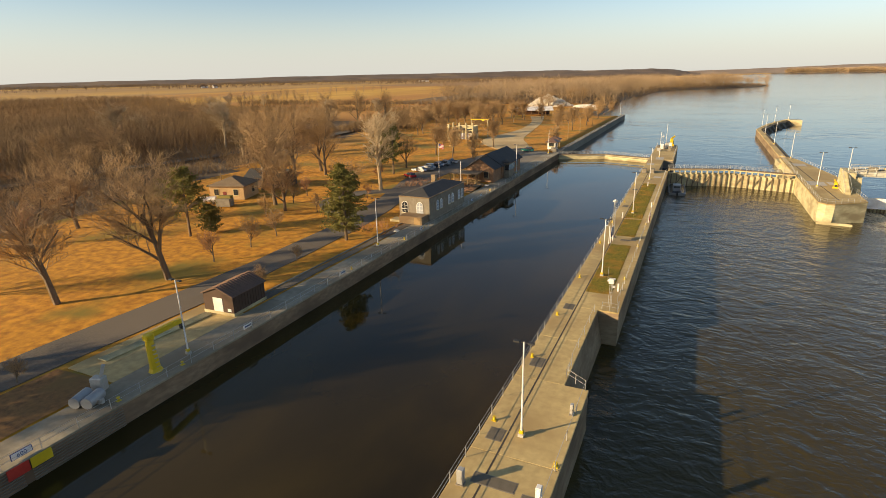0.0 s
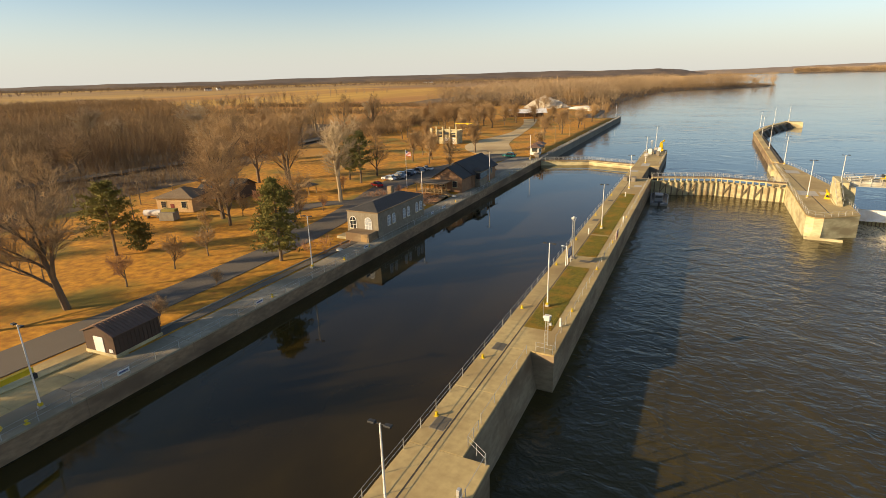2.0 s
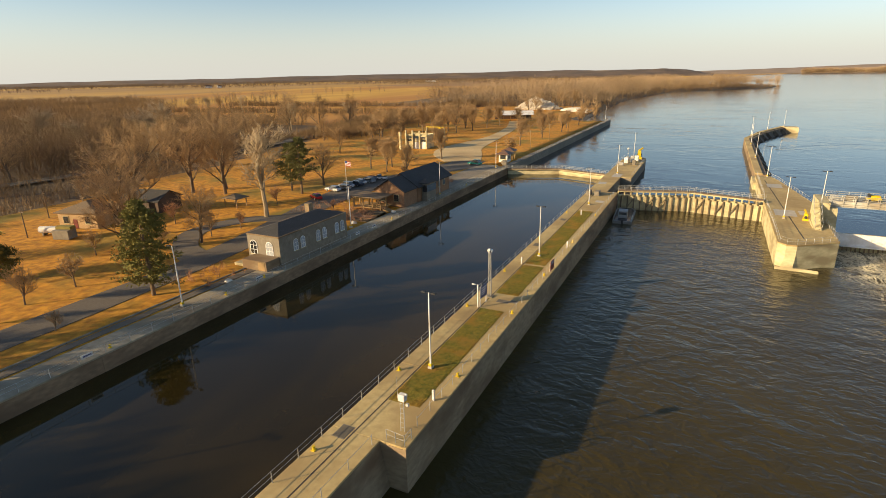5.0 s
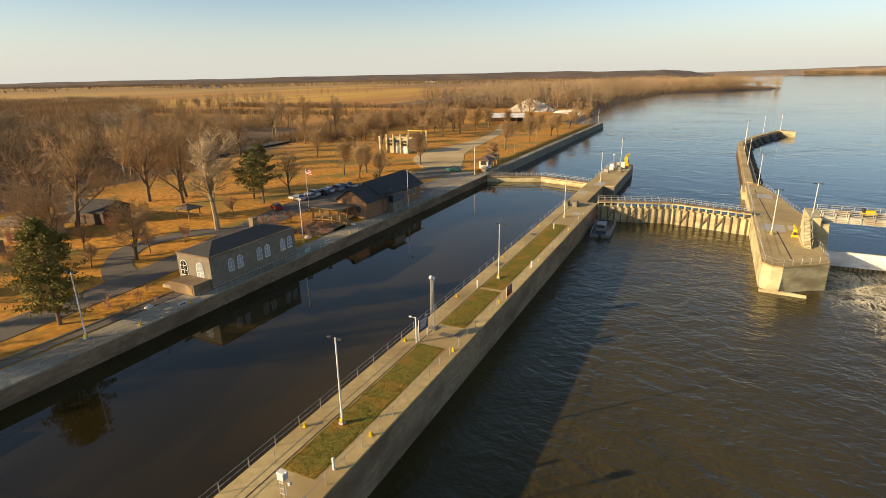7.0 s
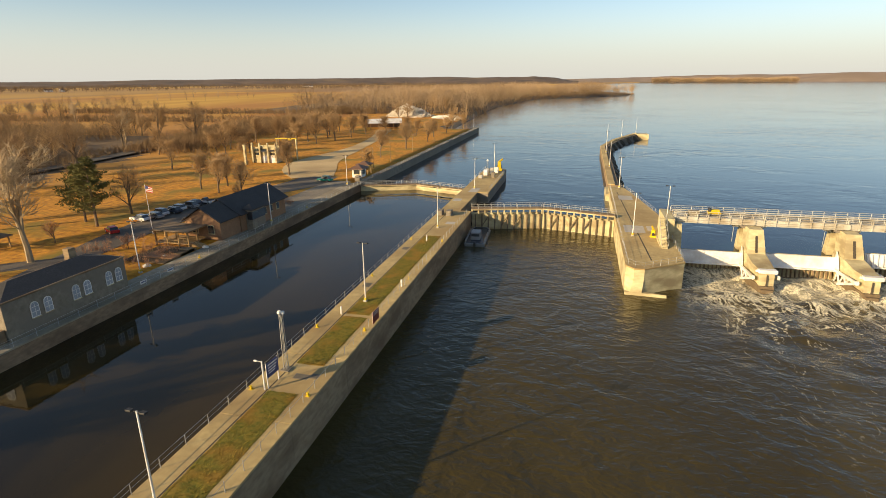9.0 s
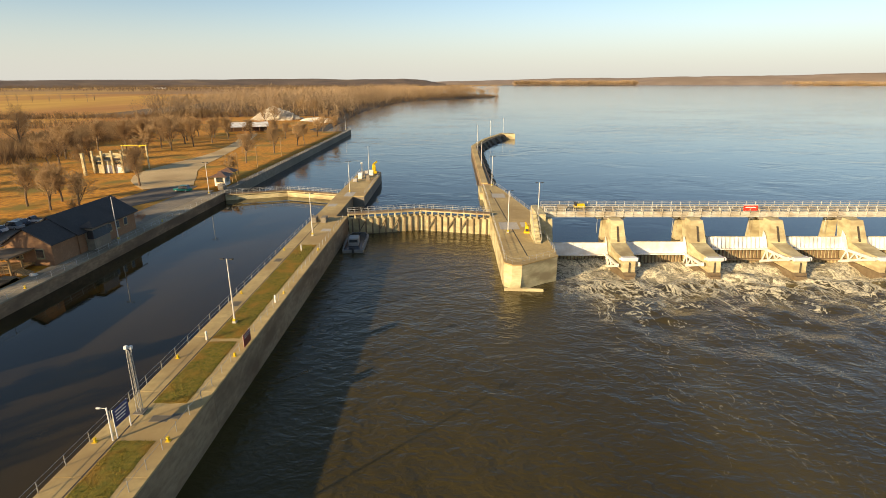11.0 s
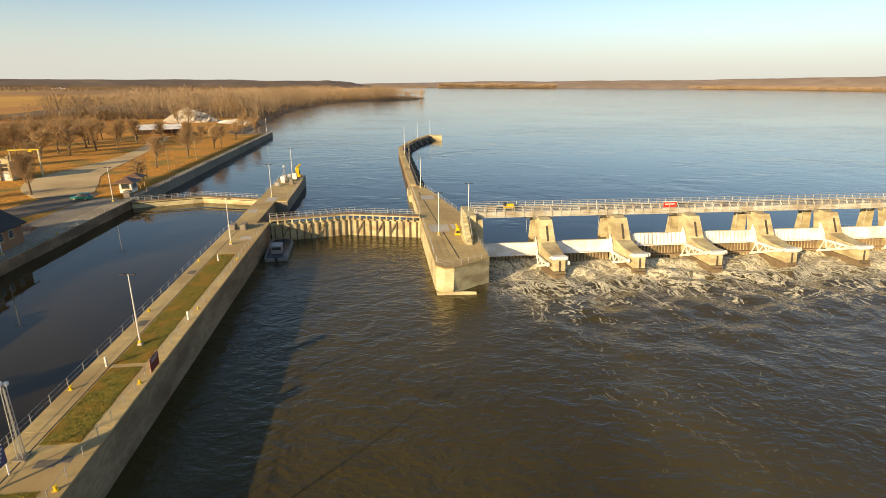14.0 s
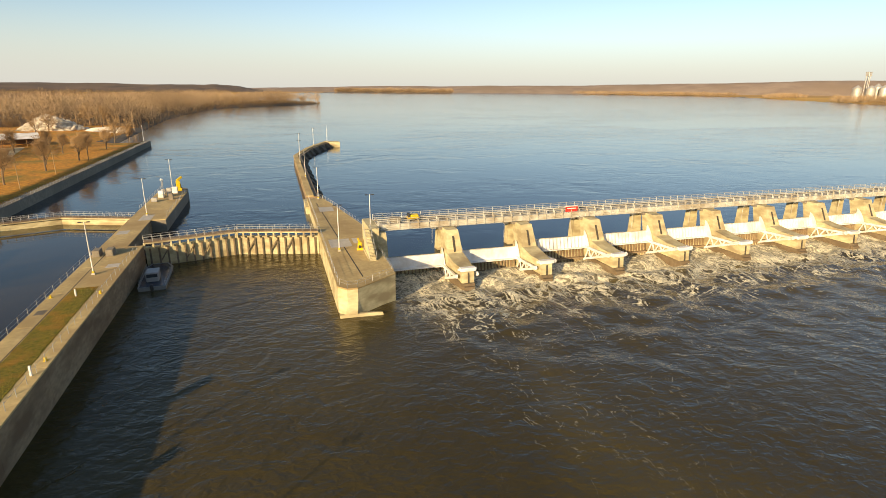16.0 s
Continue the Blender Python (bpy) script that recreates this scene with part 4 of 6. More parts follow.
sill = thing("dam_sill", "submerged concrete sill under the dam gates", "dam sill", kind="structure")
part("sill", bx(52.3, XE, 158.5, 166, -9, -5.2), CONC_WET, sill)
bank_ = thing("dam_abutment", "low rock-faced earth dike beyond the last dam pier", "dike", kind="structure")
part("dike", prism([(XE, 146), (1500, 146), (1500, 176), (XE, 176)], -9, 2.2, top=[(XE, 157), (1500, 157), (1500, 165), (XE, 165)]), RIPRAP, bank_)

bridge = thing("service_bridge", "pale steel service bridge with railings along the dam top", "bridge")
X0 = 52.4
for i in range(BAYS):
    xa, xb = (X0 if i == 0 else FIRST + (i - 1) * PITCH + 0.02), FIRST + i * PITCH - 0.02
    part("deck_span", bx(xa, xb, 159.9, 165.0, 4.0, 4.25, 0.03), BRIDGE, bridge)
    for y in (160.0, 162.4, 164.8):
        part("girder", bx(xa, xb, y - 0.14, y + 0.14, 3.1, 4.0), BRIDGE, bridge)
    part("flange", bx(xa, xb, 159.72, 160.22, 3.02, 3.12), GALV, bridge)
    part("crane_rail", bx(xa, xb, 161.2, 161.35, 4.25, 4.4), JOINT, bridge)
    part("crane_rail", bx(xa, xb, 163.6, 163.75, 4.25, 4.4), JOINT, bridge)
for z in (3.42, 3.78, 4.35):
    part("pipe", rod((X0, 159.66, z), (XE, 159.66, z), 0.075, n=6), GALV if z > 4 else BRIDGE, bridge, "pale pipe run along the bridge face")
for y in (159.95, 164.95):
    railing_on(bridge, (X0, y), (XE, y), 4.22, 2.04, 1.15, BRIDGE if y < 161 else GALV, rails=(1.0, 0.66, 0.33), r=0.05)
stiff = None
for i in range(int((XE - X0) / 2.04)):
    if stiff is None:
        stiff = part("stiffener", bx(-0.07, 0.07, 159.62, 159.84, 3.1, 4.9), BRIDGE, bridge)
        stiff.location.x = X0 + 0.3
    else:
        again(stiff, bridge, pose(X0 + 0.3 + i * 2.04, 0, 0))
railing_on(bridge, (X0, 162.5), (XE, 162.5), 4.25, 4.08, 0.8, BRIDGE, rails=(1.0, 0.5), r=0.05)
tower = thing("bridge_abutment", "concrete abutment tower with stair up to the service bridge", "abutment")
part("block", prism([(50.4, 157.6), (52.3, 157.6), (52.3, 166.4), (50.4, 166.4)], 0, 4.2), CONC_PALE, tower)
part("column", prism([(52.3, 156.8), (54.4, 156.8), (54.4, 161.6), (52.3, 161.6)], -9, 3.0, top=[(52.3, 158.2), (53.8, 158.2), (53.8, 161.4), (52.3, 161.4)]), CONC_PALE, tower)
for i in range(22):
    part("tread", bx(49.3, 50.4, 150.4 + i * 0.32, 150.74 + i * 0.32, 0, 0.19 * (i + 1), 0.01), CONC_PALE, tower)
for x in (49.2, 50.5):
    part("stair_wall", prism([(x - 0.12, 150.6), (x + 0.12, 150.6), (x + 0.12, 157.6), (x - 0.12, 157.6)], 0, 0.6, top=[(x - 0.12, 156.8), (x + 0.12, 156.8), (x + 0.12, 157.6), (x - 0.12, 157.6)]), CONC_PALE, tower)
    for i in range(5):
        y = 150.8 + i * 1.6
        part("post", rod((x, y, 0.2 + (y - 150.4) * 0.58), (x, y, 1.3 + (y - 150.4) * 0.58), 0.04, n=5), GALV, tower)
    part("hand_rail", rod((x, 150.8, 1.45), (x, 157.2, 5.2), 0.035, n=5), GALV, tower)
copy_thing(lamp0, pose(51.4, 162, 1.0))
panel = cabinet(56.2, 160.6, 2.0, 1.0, 1.2, CONC_GREY, "grey control box on the bridge", z=4.25)


def bridge_machine(x, material, label, w):
    b = thing("gate_hoist_car", label, "hoist car", "hoist cars", at=(x, 162.5, 4.4))
    part("chassis", bx(-w, w, -0.9, 0.9, 0.1, 0.55, 0.06), material, b)
    part("hood", bx(-w * 0.5, w * 0.9, -0.7, 0.7, 0.55, 1.0, 0.12), material, b)
    part("seat_box", bx(-w * 0.9, -w * 0.55, -0.6, 0.6, 0.55, 1.3, 0.06), BLACK, b)
    for s in (-1, 1):
        for e in (-1, 1):
            part("wheel", rod((s * w * 0.7, e * 0.92 - 0.08, 0.12), (s * w * 0.7, e * 0.92 + 0.08, 0.12), 0.26, n=10), BLACK, b)
    return b


bridge_machine(60.3, YELLOW, "yellow hoist car standing on the dam bridge", 1.2)
red = thing("red_banner_board", "bright red warning board on the bridge railing", "sign", at=(95.6, 159.8, 4.3))
part("board", bx(-1.5, 1.5, -0.1, 0.0, 0.1, 1.25, 0.03), RED, red)
part("text_bar", bx(-1.1, 1.1, -0.115, -0.102, 0.75, 0.95), WHITE, red, "pale bar of lettering")
part("top_cover", bx(-1.55, 1.55, -0.12, 0.35, 1.26, 1.42, 0.04), WHITE, red, "white strip along the top")

# ---- roads and paving on the land side ----


def ribbon(name, pts, z, material, label, category="road", camber=0.0):
    """A paved strip through (x, y, width) stations, smoothed, with real edges."""
    P = []
    for k in range(len(pts) - 1):
        a, b, c, d = pts[max(0, k - 1)], pts[k], pts[k + 1], pts[min(len(pts) - 1, k + 2)]
        for i in range(8):
            t = i / 8
            P.append(tuple(0.5 * (2 * b[m] + (c[m] - a[m]) * t + (2 * a[m] - 5 * b[m] + 4 * c[m] - d[m]) * t * t + (3 * b[m] - a[m] - 3 * c[m] + d[m]) * t ** 3) for m in range(3)))
    P.append(tuple(float(v) for v in pts[-1]))
    vs, fs = [], []
    for i, (x, y, w) in enumerate(P):
        q = P[min(i + 1, len(P) - 1)]
        p = P[max(i - 1, 0)]
        d = Vector((q[0] - p[0], q[1] - p[1], 0)).normalized()
        s = Vector((d.y, -d.x, 0))
        for off, h in ((-0.5, -0.25), (-0.5, 0), (0.5, 0), (0.5, -0.25)):
            wob = 0.25 * noise.noise(Vector((x * 0.2, y * 0.2, off)))
            vs.append((x + s.x * (w * off + wob), y + s.y * (w * off + wob), z + h))
    for i in range(len(P) - 1):
        for k in range(3):
            fs.append((4 * i + k, 4 * i + k + 1, 4 * i + k + 5, 4 * i + k + 4))
    return tagged(finish(name, vs, fs, material), label, category, "", "structure")


ribbon("road", [(-51, -120, 7), (-51, 0, 7), (-50.5, 20, 7), (-49.2, 50, 6.8), (-50, 75, 6.5), (-52, 95, 7), (-57, 118, 7), (-61, 140, 10), (-61, 160, 12), (-57, 180, 10), (-52, 198, 13), (-52, 212, 12)], 0.02, ASPHALT, "grey asphalt service road between the lawns")
ribbon("road_loop", [(-51, 88, 6), (-60, 92, 5), (-68, 101, 5), (-66, 112, 5), (-58, 118, 5)], 0.035, ASPHALT, "curving asphalt drive around a small lawn")
ribbon("track", [(-54, 210, 14), (-64, 227, 20), (-70, 246, 18), (-72, 290, 8), (-80, 340, 7), (-92, 385, 10)], 0.03, GRAVEL, "pale gravel track across the upper lawn", "track")
# dark strip drawn where a small drop lies in shadow
ribbon("footpath", [(-39.4, 44, 1.5), (-39.3, 60, 1.5), (-39.2, 75, 1.5), (-39.0, 88, 1.5)], 0.025, ASPHALT, "narrow dark strip laid in for the shadowed drop beside the land wall", "path")
ribbon("rail_bed", [(-190, -120, 7), (-176, 60, 7), (-168, 127, 7), (-160, 190, 7), (-172, 280, 7), (-200, 420, 7), (-230, 620, 7)], 0.5, RIPRAP, "raised dark ballast bed along the edge of the wood", "embankment")
apron = thing("apron", "broad pale concrete apron beside the land wall", "paving", kind="structure")
for i in range(3):
    for j in range(2):
        part("slab", bx(-45.6 + j * 3.8, -41.84 + j * 3.8, 21.5 + i * 6.2, 27.66 + i * 6.2, -0.3, 0.012, 0.01), CONC, apron)
plaza = thing("paving_upper", "pale paved yard beside the upper lock gate", "paving", kind="structure")
for i in range(7):
    part("slab", bx(-45.5, -38.04, 163 + i * 6.0, 168.96 + i * 6.0, -0.3, 0.014, 0.01), CONC_GREY, plaza)
leafbed = sheet("planting_strip", [(-46.8, -20), (-38.4, -20), (-38.4, 20.8), (-41, 21.3), (-46.4, 20.9)], 0.004, LEAFBED, "bed of brown fallen leaves beside the road", "planting bed")
kerb = thing("kerb", "low concrete kerb along the lawn edge", "kerb", kind="structure")
for i in range(24):
    part("kerb_stone", bx(-40.6, -40.35, 44.4 + i * 2, 46.36 + i * 2, -0.2, 0.16, 0.02), CONC_GREY, kerb)

# ---- trees ----


def tube(V, F, p0, p1, r0, r1, n):
    d = p1 - p0
    if d.length < 1e-4:
        return
    u = d.orthogonal().normalized()
    w = d.cross(u).normalized()
    k = len(V)
    for p, r in ((p0, r0), (p1, r1)):
        for i in range(n):
            a = 6.28318 * i / n
            V.append(p + (u * math.cos(a) + w * math.sin(a)) * r)
    for i in range(n):
        j = (i + 1) % n
        F.append((k + i, k + j, k + n + j, k + n + i))


def bare_tree(seed, height, spread, material, twigs, label, vase=0.5, name="bare_tree", dense=1.0, fine=0.028):
    """A leafless tree: tapered trunk and limbs, and a crown of branches and many fine twigs."""
    r = random.Random(seed)
    TV, TF, CV, CF = [], [], [], []

    def grow(p, d, length, rad, level):
        n = (7, 5, 4, 3, 3)[level]
        bend = Vector((r.gauss(0, 1), r.gauss(0, 1), r.gauss(0, 0.5))) * 0.09
        pts, k = [p], (4, 4, 3, 2, 2)[level]
        for i in range(k):
            d = (d + bend * (0.8 if level else 0.12) + Vector((r.gauss(0, 0.06), r.gauss(0, 0.06), 0.05))).normalized()
            pts.append(pts[-1] + d * (length / k))
        rads = [rad * (1 - 0.55 * i / k) for i in range(k + 1)]
        V, F = (TV, TF) if level < 2 else (CV, CF)
        for i in range(k):
            tube(V, F, pts[i], pts[i + 1], rads[i], rads[i + 1], n)
        if level == 4:
            for q in range(5):
                o = pts[0].lerp(pts[-1], (q + r.random()) / 5)
                t = (d + Vector((r.gauss(0, 0.7), r.gauss(0, 0.7), r.gauss(0.2, 0.5)))).normalized()
                w = t.orthogonal().normalized() * 0.015
                k0 = len(CV)
                CV.extend((o - w, o + w, o + t * r.uniform(0.5, 1.0) * length))
                CF.append((k0, k0 + 1, k0 + 2))
            return
        kids = (r.randint(7, 9), r.randint(5, 6), 5, max(3, round(5.5 * dense)))[level]
        for i in range(kids):
            f = (0.28 + 0.72 * (i + r.random()) / kids) if level == 0 else (0.2 + 0.8 * (i + r.random()) / kids)
            q = min(int(f * k), k - 1)
            at = pts[q].lerp(pts[q + 1], f * k - q)
            out = Vector((math.cos(a := r.uniform(0, 6.283)), math.sin(a), 0))
            axis = (pts[q + 1] - pts[q]).normalized()
            side = (out - axis * out.dot(axis)).normalized()
            lean = (0.6 + 0.4 * r.random()) * (1.0 if level else spread * 0.85)
            nd = (axis * (1 - 0.35 * lean) + side * lean + Vector((0, 0, 0.22 if level else vase * 0.3))).normalized()
            grow(at, nd, length * ((0.78, 0.6, 0.55, 0.55)[level]) * r.uniform(0.75, 1.2) * (1.1 - 0.35 * f if level == 0 else 1.0), max(fine, rads[q] * (0.55 if level == 0 else 0.5)), level + 1)

    grow(Vector((0, 0, -0.15)), Vector((r.gauss(0, 0.02), r.gauss(0, 0.02), 1)).normalized(), height * 0.62, height * 0.031, 0)
    top = max(v.z for v in CV)
    s = height / top
    t = thing(name, label, "tree", "bare trees")
    finish("trunk", [v * s for v in TV], TF, material, t)
    finish("crown", [v * s for v in CV], CF, twigs, t)
    return t


def place(proto, spots_, grow_by=1.0):
    first = True
    for x, y, s in spots_:
        s *= grow_by
        m = pose(x, y, ground_height(x, y) - 0.02, 0, 0, rnd.uniform(0, 360)) @ Matrix.Diagonal((s, s, s * rnd.uniform(0.94, 1.06), 1))
        if first:
            proto.matrix_world = m
            first = False
        else:
            o = copy_thing(proto, pose(x, y, ground_height(x, y) - 0.02, 0, 0, rnd.uniform(0, 360)))
            o.scale = (s, s, s * rnd.uniform(0.94, 1.06))


oak = bare_tree(3, 14.0, 1.0, BARK, TWIG, "broad leafless shade tree on the lawn", 0.5)
oak2 = bare_tree(8, 15.0, 0.85, BARK, TWIG, "tall leafless shade tree on the lawn", 0.8)
elm = bare_tree(12, 17.0, 0.42, BARK_PALE, BARK_PALE, "tall pale-barked leafless sycamore", 1.1, fine=0.05)
red_tree = bare_tree(21, 8.0, 0.75, BARK, TWIG_RED, "small leafless tree with reddish twigs", 0.9, dense=0.6)
small = bare_tree(31, 6.5, 0.6, BARK, TWIG, "small slim leafless tree", 1.0, dense=0.5)
vase_tree = bare_tree(44, 10.0, 1.05, BARK, TWIG, "rounded leafless tree in a planted row", 1.0)

place(oak, [(-58.9, 45.4, 1.12), (-65.5, 32.3, 1.05), (-60, 2, 1.0), (-71, -13, 1.1), (-66, -4, 1.0), (-72.2, 88.5, 0.85), (-60.4, 96, 0.72), (-95, 106, 1.25), (-103.7, 130.5, 1.15), (-104.6, 60, 0.95), (-64, 10, 0.9)], 1.35)
place(oak2, [(-78.7, 92.6, 1.12), (-99, 138.3, 1.15), (-93, 132.5, 1.05), (-136.9, 171, 1.1), (-74.4, 152.9, 0.72), (-145, 185, 1.0), (-152, 210, 1.0), (-90, 20, 0.8), (-139, 150, 1.05),
             (-115, 216, 0.6), (-120, 256, 0.75), (-201, 283, 1.1), (-185, 292, 1.15), (-171, 303, 1.15), (-219, 303, 1.2)], 1.32)
place(elm, [(-63.0, 117.0, 1.38), (-150, 155, 0.95), (-240, 180, 1.0)])
place(red_tree, [(-59.0, 54.5, 0.9), (-100, 48, 1.3), (-78, 104, 0.8), (-70, 128, 0.7), (-61, 107, 0.6), (-52, 128, 0.45), (-44.5, 170, 0.6)])
place(small, [(-41.8, 47.1, 0.7), (-58.9, 63.3, 1.0), (-59.3, 70.8, 1.0), (-72.5, 82.4, 0.9), (-45.5, 60, 0.5), (-62, 100, 1.0), (-47.5, 17.5, 0.55), (-57, 172, 0.8), (-76, 96, 0.9), (-64, 90, 0.8)])
row = [(-99, 302, 0.95), (-96, 318, 1.0), (-94, 335, 0.9), (-92, 352, 1.0), (-104, 290, 0.9), (-108, 310, 1.0), (-106, 330, 0.95), (-112, 345, 1.0), (-118, 298, 1.05), (-122, 320, 1.0),
       (-104, 362, 0.9), (-125, 345, 1.0), (-116, 368, 0.9), (-82, 360, 0.85), (-48.5, 260.5, 0.95), (-47, 291, 0.95), (-45, 322, 0.9), (-48, 345, 0.8), (-46, 368, 0.85), (-53, 310, 0.7), (-42.5, 398, 0.8),
       (-64, 212, 0.95), (-73, 190, 0.8), (-69, 180, 0.8), (-78, 184, 0.85), (-120, 250, 0.9), (-112, 262, 0.8), (-42, 228, 0.6), (-90, 258, 0.85), (-100, 240, 0.7), (-82, 200, 0.7), (-126, 330, 1.0), (-98, 368, 0.9), (-72, 372, 0.8), (-140, 350, 1.0), (-130, 274, 1.0), (-134, 302, 1.05), (-138, 330, 1.0),
       (-60, 178, 0.75), (-60, 352, 0.7), (-142, 288, 1.1), (-128, 360, 1.0)]
place(vase_tree, row, 1.45)


def conifer(seed, height, radius, material, label, base=0.18, tiers=34, clumps=9):
    """An evergreen: straight trunk, many drooping boughs, each bearing clumps of short needle blades."""
    r = random.Random(seed)
    t = thing("pine_tree", label, "tree", "evergreen trees")
    TV, TF = [], []
    tube(TV, TF, Vector((0, 0, -0.2)), Vector((0.1, 0, height * 0.55)), height * 0.022, height * 0.014, 8)
    tube(TV, TF, Vector((0.1, 0, height * 0.55)), Vector((0, 0, height * 0.98)), height * 0.014, 0.03, 6)
    CV, CF = [], []
    for i in range(tiers * 4):
        f = base + (1 - base) * (i + r.random()) / (tiers * 4)
        prof = math.sin(min(1.0, (1 - f) * 1.55 + 0.08) * 1.5708) ** 0.9
        L = radius * prof * r.uniform(0.55, 1.15)
        a = r.uniform(0, 6.283)
        z = f * height
        d = Vector((math.cos(a), math.sin(a), r.uniform(0.0, 0.4)))
        end = Vector((0, 0, z)) + d * L
        tube(TV, TF, Vector((0, 0, z)), end, 0.045, 0.015, 3)
        for k in range(clumps):
            c = Vector((0, 0, z)).lerp(end, 0.35 + 0.68 * (k + r.random()) / clumps) + Vector((r.gauss(0, 0.25), r.gauss(0, 0.25), r.gauss(0, 0.16)))
            for j in range(7):
                q = Vector((r.gauss(0, 1), r.gauss(0, 1), r.gauss(0.35, 0.8))).normalized()
                s = q.orthogonal().normalized() * r.uniform(0.06, 0.13)
                o = c + Vector((r.gauss(0, 0.18), r.gauss(0, 0.18), r.gauss(0, 0.12)))
                n = len(CV)
                CV.extend((o - s, o + s, o + q * r.uniform(0.3, 0.6)))
                CF.append((n, n + 1, n + 2))
    finish("trunk", TV, TF, BARK, t)
    finish("crown", CV, CF, material, t)
    return t


conifer(2, 14.3, 4.3, NEEDLE, "sunlit olive-green pine beside the service road", 0.13, 40, 9).matrix_world = pose(-44.6, 73.6, -0.05)
conifer(5, 13.5, 5.6, NEEDLE, "wide dark green pine on the lawn", 0.3, 26, 11).matrix_world = pose(-76, 64.5, -0.05)
conifer(6, 15.3, 5.0, NEEDLE_DK, "dark spreading pine near the parking area", 0.25, 26, 10).matrix_world = pose(-72.5, 140.8, -0.05)
conifer(9, 13.0, 4.5, NEEDLE_DK, "dark pine beside another near the parking area", 0.25, 22, 10).matrix_world = pose(-78.5, 143.5, -0.05)
conifer(11, 5.5, 2.6, NEEDLE_DK, "low dark evergreen shrub on the lawn", 0.05, 14, 8).matrix_world = pose(-74.5, 68.5, -0.05)


def brushwood(name, label, pts, hmin, hmax, width, blades, seed, material, spread=0.32, rounded=False):
    """Thickets of thin leafless stems: each stem an upright blade with many side twigs."""
    rng = np.random.default_rng(seed)
    P = np.array(pts, float)
    n = len(P)
    H = rng.uniform(hmin, hmax, n) * np.array([1 + 0.3 * noise.noise(Vector((p[0] * 0.03, p[1] * 0.03, 4))) for p in P])
    k = blades
    u = rng.uniform(0.0, 0.75, (n, k))
    u[:, 0] = 0
    ang = rng.uniform(0, 6.283, (n, k))
    out = rng.uniform(0.1, 1.0, (n, k)) * spread * H[:, None]
    out[:, 0] *= 0.3
    L = (1 - u) * H[:, None] * rng.uniform(0.6, 1.0, (n, k))
    if rounded:
        u = rng.uniform(0.12, 0.8, (n, k))
        u[:, 0] = 0
        round_ = np.sqrt(np.clip(1 - ((u - 0.5) / 0.55) ** 2, 0.05, 1))
        out = rng.uniform(0.3, 1.0, (n, k)) * spread * H[:, None] * round_
        L = rng.uniform(0.1, 0.28, (n, k)) * H[:, None]
        L[:, 0] = 0.8 * H
    stem = rng.normal(0, 0.12, (n, 2)) * H[:, None]
    bxx = P[:, 0:1] + stem[:, 0:1] * u + rng.normal(0, 0.25, (n, k))
    byy = P[:, 1:2] + stem[:, 1:2] * u + rng.normal(0, 0.25, (n, k))
    bz = P[:, 2:3] + u * H[:, None]
    w = width * rng.uniform(0.6, 1.3, (n, k)) * (1 - 0.45 * u)
    if rounded:
        w[:, 0] *= 0.35
    wa = rng.uniform(0, 3.1416, (n, k))
    V = np.zeros((n, k, 3, 3))
    V[:, :, 0] = np.stack([bxx - w * np.cos(wa), byy - w * np.sin(wa), bz], -1)
    V[:, :, 1] = np.stack([bxx + w * np.cos(wa), byy + w * np.sin(wa), bz], -1)
    V[:, :, 2] = np.stack([bxx + out * np.cos(ang), byy + out * np.sin(ang), bz + L], -1)
    V = V.reshape(-1, 3)
    me = bpy.data.meshes.new(name)
    m = n * k
    me.vertices.add(3 * m)
    me.vertices.foreach_set("co", V.ravel())
    me.loops.add(3 * m)
    me.loops.foreach_set("vertex_index", np.arange(3 * m, dtype=np.int32))
    me.polygons.add(m)
    me.polygons.foreach_set("loop_start", np.arange(0, 3 * m, 3, dtype=np.int32))
    me.update(calc_edges=True)
    me.materials.append(material)
    return tagged(new(name, me), label, "thicket", "", "stuff")


